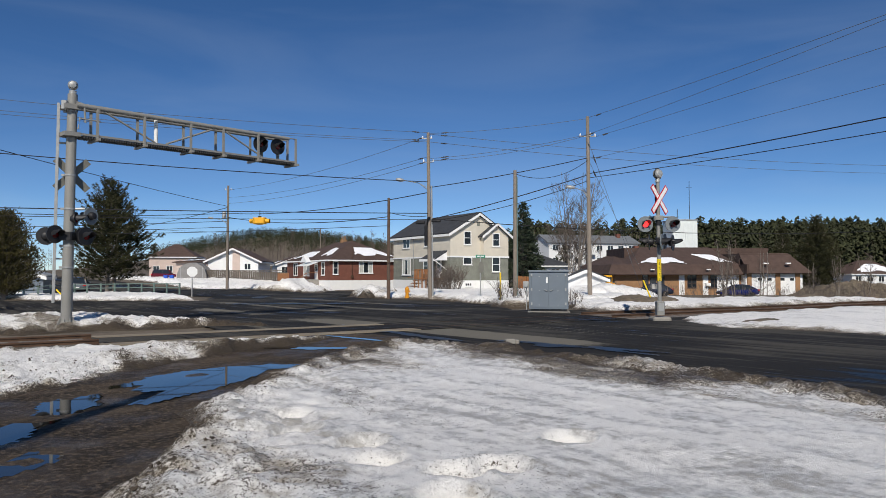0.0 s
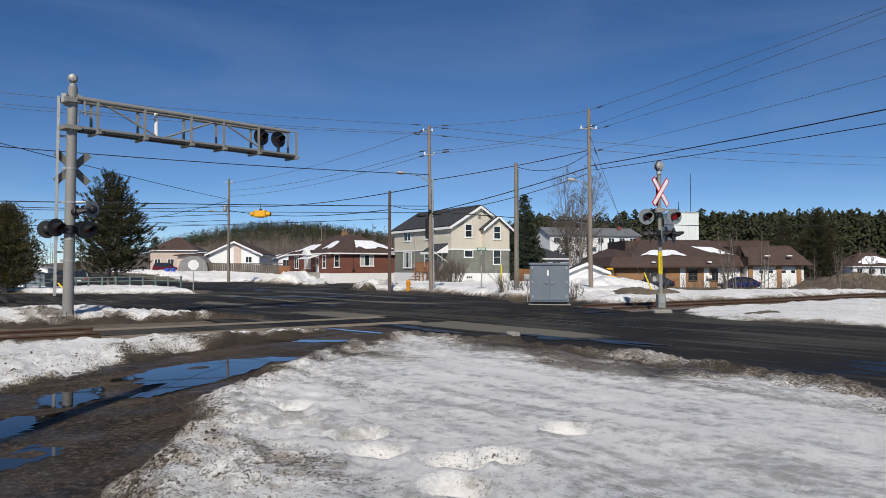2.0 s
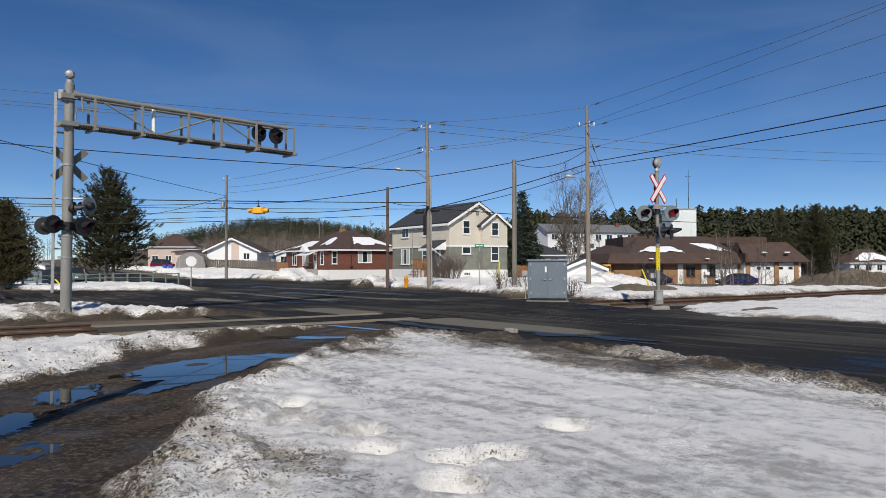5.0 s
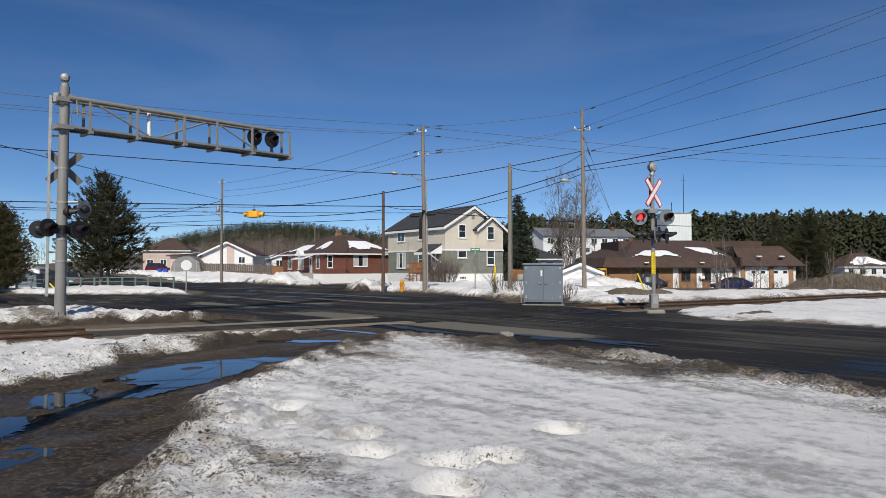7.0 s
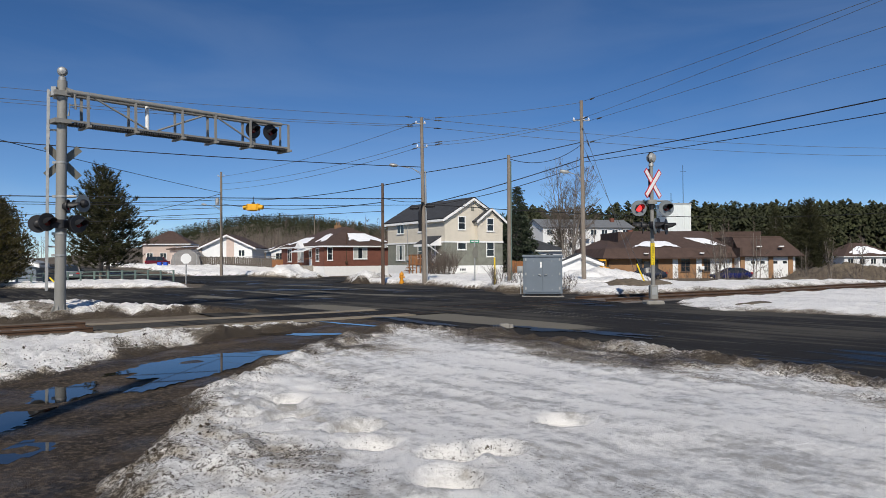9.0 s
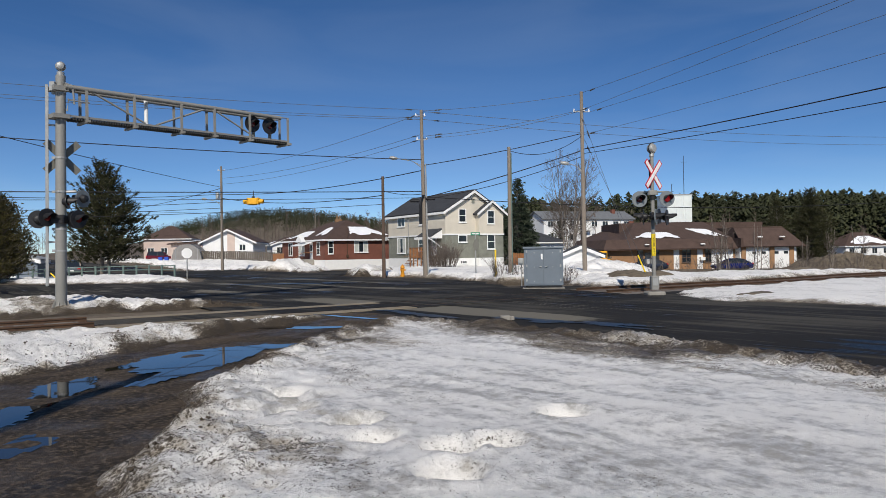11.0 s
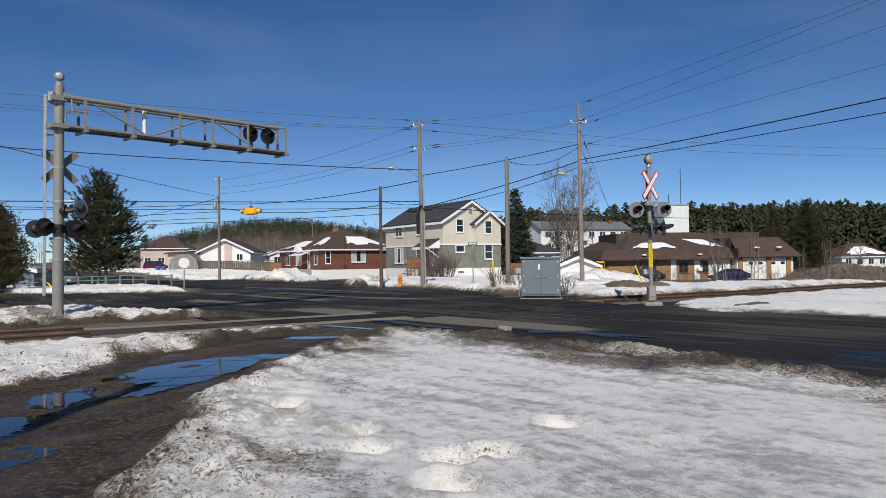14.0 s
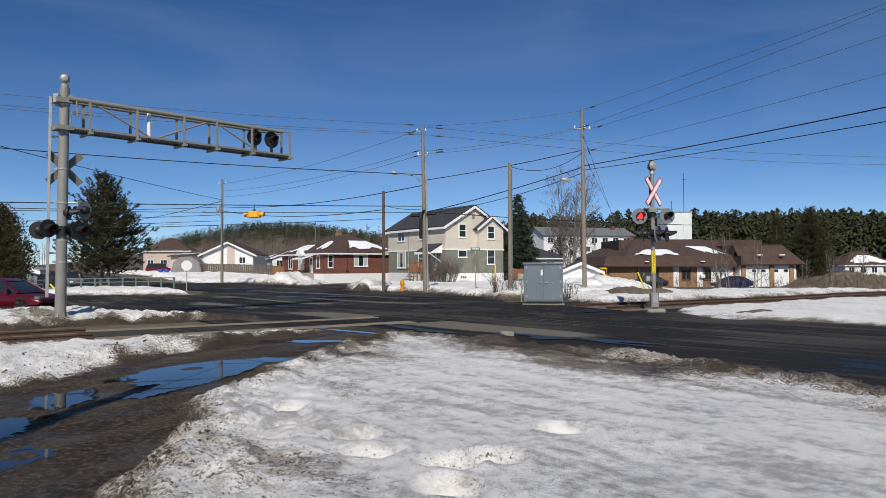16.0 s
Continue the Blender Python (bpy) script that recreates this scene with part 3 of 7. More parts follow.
sheet("mud_lane", np.arange(-15, 3, 0.12), np.arange(-15, 20, 0.12), lambda X, Y: level(X, Y) - 0.006 + 0.05 * (fbm(X * 1.6, Y * 1.6, 5, 8) - 0.5) * np.clip((7 - np.hypot(X + 5, (Y - 6) * 0.8)) / 2, 0.25, 1), M["mud"], lambda X, Y: inside(X, Y, LANE) + 0.8 * (fbm(X * 1.2, Y * 1.2, 4, 51) - 0.5),
      label="muddy brown lane with wheel ruts and meltwater", category="lane")

CREST = ((-12, 5.5), (-8.2, 8.6), (-6.5, 10.6), (-6.0, 11.3), (-5.55, 12.3), (-5.0, 13.2), (-4.3, 14.0), (-3.9, 14.9), (-3.1, 15.9))


def ploughed(X, Y):
    """The crumbled ridge that the plough threw up along the lane."""
    d = np.full(np.shape(X), 1e9)
    for (x0, y0), (x1, y1) in zip(CREST, CREST[1:]):
        dx, dy = x1 - x0, y1 - y0
        t = np.clip(((X - x0) * dx + (Y - y0) * dy) / (dx * dx + dy * dy), 0, 1)
        d = np.minimum(d, np.hypot(X - x0 - t * dx, Y - y0 - t * dy))
    return 0.22 * np.exp(-(d / 0.42) ** 2) * (0.35 + 1.2 * fbm(X * 1.5, Y * 1.5, 4, 33)) * np.clip((16.6 - Y) / 3, 0.2, 1)


FEET = ((-1.54, 7.0, 0.2), (-1.32, 6.3, -0.3), (-0.68, 5.8, 0.4), (-0.5, 5.2, 0.1), (0.08, 4.85, -0.3), (0.4, 5.0, 0.5), (1.06, 5.9, 0.1), (0.07, 4.25, 0.3))


def footprints(X, Y):
    z = 0
    for x, y, a in FEET:
        u, v = (X - x) * math.cos(a) + (Y - y) * math.sin(a), (Y - y) * math.cos(a) - (X - x) * math.sin(a)
        q = (u / 0.21) ** 2 + (v / 0.20) ** 2
        z = z - 0.15 * np.exp(-q ** 1.8) + 0.035 * np.exp(-((np.sqrt(q) - 1.25) / 0.3) ** 2)
    return z


ISLAND = [(-2.1, 4.4), (-2.45, 5.7), (-2.8, 7.8), (-2.65, 10), (-2.1, 12.1), (-1.4, 14.6), (-0.7, 15.3), (1.2, 13.6), (2.8, 11.6), (4.2, 9.8), (5.8, 7.7), (14, -2), (20, -10), (-4, -12), (-2.4, 0)]
snow("snow_island", ISLAND, 0.17, 0.05, 1.3, "old icy trodden snow with dirty edges beside the road", "ice", rim=0.15, rough=0.05, dirty=-0.12, ragged=0.4, extra=footprints, rimw=0.5, crumb=0.12, dirtw=0.95, mottle=1.25, lean=0.56, cups=0.085, cupw=1.0)
snow("snow_bank", [(-34, -8), (-9, 3), (-5.6, 7.4), (-5.2, 9.9), (-4.75, 12.0), (-4.1, 13.9), (-3.1, 15.4), (-2.5, 16.9), (-4.4, 16.8), (-5.6, 16.1), (-7.4, 15.0), (-9.0, 14.1), (-14, 10.9), (-36, -2.4)], 0.045, 0.06, 0.5, "ploughed dirty snow bank beside a muddy lane", rim=0.0, rough=0.03, rimw=1.0, extra=ploughed, soil=1.3, dirty=0.17, ragged=0.22, dirtw=0.2, mottle=1.3, crumb=0.14, fine=0.8, cups=0.09, cupw=1.4)
snow("snow_bank", [(-16, 16.4), (-11.6, 18.3), (-9.6, 19.3), (-7.4, 20.5), (-5.6, 21.3), (-6.4, 22.3), (-9, 23.6), (-20, 28.6), (-60, 33), (-80, 26), (-40, 10), (-22, 16)], 0.24, 0.1, 2.4, "lumpy dirty snow bank at the foot of a signal mast", rim=0.04, rough=0.13, rimw=0.8, dirty=0.28, ragged=0.8, seed=11, dirtw=0.35, mottle=1.5, crumb=0.14, fine=1.0, cups=0.1, cupw=3.0)
snow("snow_field", [(7.9, 23.6), (8.0, 20.4), (11.1, 17.5), (38, -11), (80, 5), (80, 70.6), (24, 34.9), (10, 26.0)], 0.1, 0.2, 0.7, "clean snow field beside the railway", rough=0.07, rimw=0.5, dirty=-0.15, ragged=0.6, seed=21, mottle=0.9, cups=0.05, cupw=2.0)
snow("snow_strip", [(6.0, 27.6), (9, 28.9), (24, 38.4), (60, 61.4), (60, 66), (30, 48), (13, 41), (5.6, 36.5)], 0.2, 0.2, 0.8, "long strip of dirty snow behind the railway", rough=0.16, rimw=0.7, dirty=-0.02, ragged=0.7, seed=31, cups=0.08, cupw=2.0)
snow("snow_lawn", [(2.8, 36.0), (-0.4, 43.0), (-2.0, 45.0), (-4.4, 46.8), (-6.5, 52), (-7, 58), (-6, 72), (16, 76), (14, 50), (10, 38)], 0.32, 0.22, 1.8, "deep snow on a front lawn with a ploughed edge", rim=0.2, rough=0.13, rimw=0.8, dirty=-0.12, ragged=0.6, seed=41)
snow("snow_verge", [(-14.5, 41.2), (-26, 43.3), (-46, 62), (-47, 71), (-28, 55.5), (-17, 46)], 0.2, 0.25, 1.4, "snow covered corner verge beside a low rail", rim=0.12, rough=0.08, rimw=0.8, dirty=-0.15, ragged=0.5, seed=51)
snow("snow_lawn", [(-11.8, 63.5), (-21, 76), (-38, 97), (-60, 120), (-40, 130), (-16, 100), (-14, 84), (-11.8, 78)], 0.3, 0.35, 2.0, "snow covered roadside lawn with a high ploughed heap", rim=0.2, rough=0.25, rimw=1.4, dirty=-0.08, ragged=0.9, seed=61)
snow("snow_heap", [(8.6, 46), (10.5, 44.5), (14.5, 47), (18, 55), (17, 60), (9.5, 60)], 0.9, 0.25, 3.0, "ploughed heap of clean snow beside a shed", rim=0.2, rough=0.3, rimw=1.5, dirty=-0.15, ragged=0.8, seed=71)
snow("snow_heap", [(2.2, 31.2), (4.4, 31.6), (6.0, 33), (5.5, 35), (2.6, 34.5)], 0.3, 0.12, 1.0, "small dirty snow heap behind a cabinet", rim=0.1, rough=0.15, rimw=0.5, dirty=0.1, ragged=0.6, seed=81)
snow("snow_heap", [(-5.5, 47), (-7.1, 53), (-7.4, 60), (-5.5, 62), (-3.2, 56), (-3.8, 49)], 0.6, 0.25, 2.2, "high dirty ploughed snow heap at a driveway", rim=0.3, rough=0.35, rimw=1.0, dirty=0.2, ragged=0.8, seed=91, mottle=0.9, fine=0.8)
for hx, hy, hr, hh in ((43, 72, 5.5, 1.5), (50, 78, 5, 1.1), (10.4, 36.6, 1.7, 0.62), (21, 42, 3.5, 0.4), (9.9, 21.2, 0.75, 0.34)):
    sheet("earth_mound", np.arange(hx - hr * 1.6, hx + hr * 1.6, 0.12), np.arange(hy - hr, hy + hr, 0.12), lambda X, Y: level(X, Y) - 0.12 + hh * np.maximum(0, 1 - ((X - hx) / hr / 1.5) ** 2 - ((Y - hy) / hr) ** 2) * (0.4 + 1.2 * fbm(X * 0.9, Y * 0.9, 6, 5)),
          M["earth"], lambda X, Y: 1 - ((X - hx) / hr / 1.5) ** 2 - ((Y - hy) / hr) ** 2, None, "stuff", "low heap of bare brown earth and dead weeds", "earth")
snow("snow_heap", [(-19, 68), (-13.5, 65.5), (-11.5, 71), (-16.5, 75)], 1.05, 0.25, 2.6, "high ploughed snow heap beside a street corner", rim=0.1, rough=0.4, rimw=1.0, dirty=0.05, ragged=0.8, seed=101, mottle=0.8, fine=0.5)


# ---- railway ----
def on_track(s, off=0.0, z=0.0):
    """A point s metres along the track from its crossing's near end, off metres to the far side."""
    p = Vector((-9.9, 14.95, 0)) + N * s + Vector((-N.y, N.x, 0)) * off
    return Vector((p.x, p.y, lv(p.x, p.y) + z))


def railway():
    t = thing("railway_track", Matrix(), "rusty railway track crossing the road", "railway track", kind="structure")
    b = G()
    for a, c in ((-60, 2.0), (18.3, 90)):
        st = np.linspace(a, c, 30)
        for p, q in zip(st, st[1:]):
            b.add([on_track(p, -1.9, -0.05), on_track(q, -1.9, -0.05), on_track(q, -1.3, 0.01), on_track(p, -1.3, 0.01), on_track(q, 1.3, 0.01), on_track(p, 1.3, 0.01), on_track(q, 1.9, -0.05), on_track(p, 1.9, -0.05)], [(0, 1, 2, 3), (3, 2, 4, 5), (5, 4, 6, 7)])
    part("ballast", b, M["gravel"], t, "grey brown gravel ballast")
    tie = mesh_of("tie", G().bevel_box((-0.11, -1.25, 0), (0.11, 1.25, 0.1), 0.015), M["poledark"])
    turn = math.degrees(math.atan2(N.y, N.x))
    for k in range(130):
        s = -30 + 0.6 * k if k < 53 else 18.8 + 0.6 * (k - 53)
        o = new("tie", tie)
        o.parent, o.matrix_basis = t, Matrix.Translation(on_track(s, 0, -0.085)) @ pose(0, 0, 0, 0, 0, turn)
    for off in (-0.75, 0.75):
        web, head = G(), G()
        st = np.arange(-60, 90.1, 2.0) + 0.2
        for p, q in zip(st, st[1:]):
            for g, w, z0, z1 in ((web, 0.07, -0.01, 0.01), (web, 0.012, 0.01, 0.075), (head, 0.036, 0.075, 0.105)):
                if z0 < 0.07 and 2.1 < p < 18:
                    continue
                lift = -0.099 if 2.1 < p < 18 else 0.0
                g.add([on_track(p, off - w, z0 + lift), on_track(q, off - w, z0 + lift), on_track(q, off + w, z0 + lift), on_track(p, off + w, z0 + lift), on_track(p, off - w, z1 + lift), on_track(q, off - w, z1 + lift), on_track(q, off + w, z1 + lift), on_track(p, off + w, z1 + lift)],
                      [(4, 5, 6, 7), (0, 1, 5, 4), (2, 3, 7, 6)])
        rail = part("rail", web, M["rust"], t, "brown rusted steel rail")
        part("rail_head", head, M["rust"], rail)
    for off0, off1 in ((-1.35, -0.85), (-0.66, 0.66), (0.85, 1.35)):
        for k in range(8):
            g = G()
            s0, s1 = 2.2 + k * 2.0, 2.2 + k * 2.0 + 1.97
            c = [on_track(s0, off0, 0.012), on_track(s1, off0, 0.012), on_track(s1, off1, 0.012), on_track(s0, off1, 0.012)]
            g.slab(c, 0.06)
            part("crossing_panel", g, M["plank"] if k < 4 and off0 != -0.66 else M["asphalt"], t, "pale worn crossing plank" if k < 4 and off0 != -0.66 else "dark rubber crossing panel")
    return t


railway()


# ---- crossing signals ----
def flasher(parent, m, mat, r=0.26, lit=False, hood=0.30):
    """A flashing lamp on its round background, which faces -y: disc, hood, lens, housing."""
    d = part("background_disc", G().cyl((0, 0.0, 0), (0, 0.025, 0), r, r, 28, m), mat, parent, smooth=True)
    h = G()
    n = 16
    vs = []
    for y, rr in ((0.0, 0.118), (-hood * 0.55, 0.118), (-hood, 0.118)):
        lim = radians(118) if y == 0 else radians(96 if y > -hood else 62)
        for rad in (rr, rr + 0.008):
            vs += [(rad * math.sin(-lim + 2 * lim * i / n), y, rad * math.cos(-lim + 2 * lim * i / n)) for i in range(n + 1)]
    k = n + 1
    fs = []
    for lay in range(2):
        a, b = lay * 2 * k, (lay + 1) * 2 * k
        for i in range(n):
            fs += [(a + i, a + i + 1, b + i + 1, b + i), (a + k + i + 1, a + k + i, b + k + i, b + k + i + 1)]
    fs += [(4 * k + i, 4 * k + i + 1, 5 * k + i + 1, 5 * k + i) for i in range(n)]
    part("hood", h.add(vs, fs, m), M["black"], d, "black half-round visor")
    part("housing", G().turned([(0.05, 0.0), (0.09, 0.02), (0.12, 0.09), (0.125, 0.15)], 20, m @ pose(0, 0.165, 0, 90, 0, 0)), M["black"], d, smooth=True)
    lens = G()
    prof = [(0.108, 0.0), (0.095, 0.016), (0.06, 0.028), (0.02, 0.033)]
    part("lens", lens.turned(prof, 20, m @ pose(0, -0.004, 0, 90, 0, 0)), M["lens"], d, "dark red glass lens", smooth=True)
    return d


def mast_at(x, y):
    return Matrix.Translation((x, y, lv(x, y)))


ROAD_TURN = 41.0   # the signals face along the road, turned from the x axis


def cantilever():
    x, y = -10.75, 19.9
    t = thing("cantilever_signal", mast_at(x, y), "grey aluminium cantilever crossing signal mast with truss arm and flashers", "railway signal")
    part("base_plate", G().cyl((0, 0, 0.02), (0, 0, 0.06), 0.33, 0.33, 8).turned([(0.21, 0.06), (0.175, 0.16), (0.158, 0.2)], 20), M["alu"], t, smooth=True)
    for k in range(8):
        a = math.pi / 4 * k + 0.2
        g = G().prism([(0.17, 0.06), (0.3, 0.06), (0.17, 0.3)], -0.012, 0.012, pose(0, 0, 0, 0, 0, math.degrees(a)))
        part("gusset", g, M["alu"], t)
    lean = Matrix.Rotation(radians(0.55), 4, "Y")
    mast = part("mast", G().cyl((0, 0, 0.1), (0, 0, 6.72), 0.15, 0.13, 28), M["alu"], t, "tapered grey aluminium tube", smooth=True, at=lean)
    for z in (1.7, 2.32, 3.38, 4.35, 5.5, 6.2):
        part("band_clamp", G().cyl((0, 0, z), (0, 0, z + 0.05), 0.163 - z * 0.003, 0.163 - z * 0.003, 24).box((-0.24, -0.04, z - 0.01), (-0.15, 0.04, z + 0.06)), M["steel"], mast)
    bell = part("bell", G().cyl((0, 0, 6.7), (0, 0, 6.82), 0.1, 0.1, 14).turned([(0.02, -0.1), (0.115, -0.09), (0.135, -0.03), (0.135, 0.04), (0.09, 0.12), (0.02, 0.14)], 22, pose(0, 0, 6.98, 90, 0, 25)), M["steel"], mast, "round crossing bell on the mast top", smooth=True)
    part("junction_box", G().bevel_box((-0.2, -0.24, 6.25), (-0.05, -0.13, 6.5), 0.01), M["steel"], mast)
    # truss arm
    arm_dir = math.degrees(math.atan2(5.75, 5.35))
    arm = new("truss_arm")
    arm.parent, arm.matrix_basis = t, pose(0.04, 0, 0, 0, 0, arm_dir) @ pose(0, 0, 0, 0, -0.4, 0)
    L, zt, zb, w = 7.62, 6.38, 5.50, 0.22
    part("top_chord", G().cyl((0.1, -w, zt), (L - 0.3, -w, zt), 0.075, 0.065, 14).cyl((0.1, w, zt), (L - 0.3, w, zt), 0.055, 0.05, 12), M["alu"], arm, smooth=True)
    part("bottom_chord", G().box((0.12, -w - 0.03, zb + 0.03), (L, -w + 0.03, zb + 0.09)).box((0.12, w - 0.03, zb + 0.03), (L, w + 0.03, zb + 0.09)), M["alu"], arm)
    walkway = G()
    for k in range(100):
        walkway.box((0.3 + k * 0.073, -w - 0.02, zb - 0.04), (0.33 + k * 0.073, w, zb + 0.03))
    for k in range(4):
        walkway.box((0.2, -w + 0.09 * k + 0.06, zb - 0.04), (L, -w + 0.09 * k + 0.075, zb + 0.025))
    part("grating", walkway, M["grating"], arm, "open steel walkway grating")
    for s in (0.67, 2.05, 3.55, 4.7, 6.03, L - 0.03):
        for e in (-w - 0.04, w + 0.04):
            part("upright", G().box((s - 0.035, e - 0.025, zb - 0.1), (s + 0.035, e + 0.025, zt + 0.04 if s < 7.5 else zt + 0.02)), M["alu"], arm)
        part("cross_bearer", G().box((s - 0.04, -0.42, zb - 0.09), (s + 0.04, 0.42, zb - 0.02)), M["alu"], arm)
    for a, b in (((0.72, zt), (2.4, zb + 0.1)), ((2.75, zb + 0.1), (4.4, zt - 0.06)), ((4.6, zt), (6.2, zb + 0.1))):
        part("diagonal", G().cyl((a[0], -w, a[1]), (b[0], -w, b[1]), 0.03, 0.03, 8), M["alu"], arm)
    part("vertical_tube", G().cyl((2.51, -0.02, zb + 0.06), (2.51, -0.02, zt + 0.04), 0.06, 0.06, 12), M["white"], arm, smooth=True)
    part("mast_bracket", G().box((-0.22, -0.26, zb - 0.02), (0.22, 0.26, zb + 0.1)), M["alu"], arm)
    part("mast_bracket", G().box((-0.2, -0.24, zt - 0.12), (0.2, 0.24, zt + 0.02)), M["alu"], arm)
    part("conduit", G().tube([(0.1, -0.2, zt + 0.1), (0.3, -0.25, zt + 0.05), (0.34, -0.24, 5.9), (0.2, -0.2, zb + 0.55), (0.16, -0.19, zb + 0.2)], 0.03, 8).cyl((0.2, -0.25, zb + 0.5), (0.75, -0.25, zb + 0.5), 0.02), M["alu"], arm)
    part("hand_rail", G().cyl((6.9, -w - 0.04, zt), (L, -w - 0.04, zt + 0.02), 0.02).cyl((6.9, w + 0.04, zt), (L, w + 0.04, zt + 0.02), 0.02), M["alu"], arm)
    for s in (6.4, 7.08):
        br = part("lamp_bracket", G().box((s - 0.05, 0.1, zb + 0.1), (s + 0.05, 0.16, zt)).box((s - 0.2, 0.02, zt - 0.06), (s + 0.2, 0.1, zt)), M["alu"], arm)
    flasher(arm, pose(6.22, -0.12, zb + 0.56), M["black"], 0.29)
    flasher(arm, pose(6.92, -0.12, zb + 0.56), M["black"], 0.29)
    # mast flashers
    cross = part("lamp_crossarm", G().cyl((-0.62, -0.12, 2.62), (0.62, 0.28, 2.62), 0.035, 0.035, 10).bevel_box((-0.2, -0.24, 2.5), (0.2, 0.2, 2.74), 0.03), M["black"], mast)
    flasher(mast, pose(-0.2, -0.33, 2.66, 0, 0, 62), M["black"], 0.255)
    flasher(mast, pose(0.56, -0.1, 2.62, 0, 0, 64), M["black"], 0.255)
    flasher(mast, pose(-0.62, -0.05, 2.62, 0, 0, 205), M["black"], 0.255)
    flasher(mast, pose(0.3, 0.2, 2.62, 0, 0, 235), M["black"], 0.255)
    side = part("side_arm", G().cyl((0, 0, 3.4), (0.38, 0.12, 3.42), 0.04, 0.04, 10), M["steel"], mast)
    flasher(mast, pose(0.5, 0.22, 3.22, 0, 0, 250), M["grey"], 0.25)
    flasher(mast, pose(0.22, -0.02, 3.12, 0, 0, 100), M["black"], 0.2)
    # crossbuck, seen from behind
    for a in (45, -45):
        m = pose(-0.08, 0.22, 4.42, 0, 0, 35) @ pose(0, 0, 0, 0, a, 0)
        part("crossbuck_board", G().box((-0.6, -0.012, -0.1), (0.6, 0.012, 0.1), m), M["signback"], mast, "bare metal back of the crossing sign board")
    # ladder
    lad = new("ladder")
    lad.parent, lad.matrix_basis = t, lean @ pose(-0.42, 0.05, 0, 0, 0, 117)
    for e in (-0.17, 0.17):
        part("stile", G().box((e - 0.02, -0.035, 0.72), (e + 0.02, 0.035, 6.45)), M["steel"], lad)
    for k in range(19):
        part("rung", G().cyl((-0.17, 0, 0.8 + 0.31 * k), (0.17, 0, 0.8 + 0.31 * k), 0.012, 0.012, 6), M["steel"], lad)
    for z in (1.95, 5.3):
        part("ladder_bracket", G().box((-0.03, -0.42, z), (0.03, 0, z + 0.05)), M["steel"], lad)
    return t


cantilever()


def text_on(name, words, size, m, mat, parent, label=""):
    c = bpy.data.curves.new(name, "FONT")
    c.body, c.size, c.align_x, c.align_y, c.extrude = words, size, "CENTER", "CENTER", 0.001
    c.materials.append(mat)
    o = new(name, c)
    o.parent, o.matrix_basis = parent, m
    return tagged(o, label) if label else o


BULBS = []


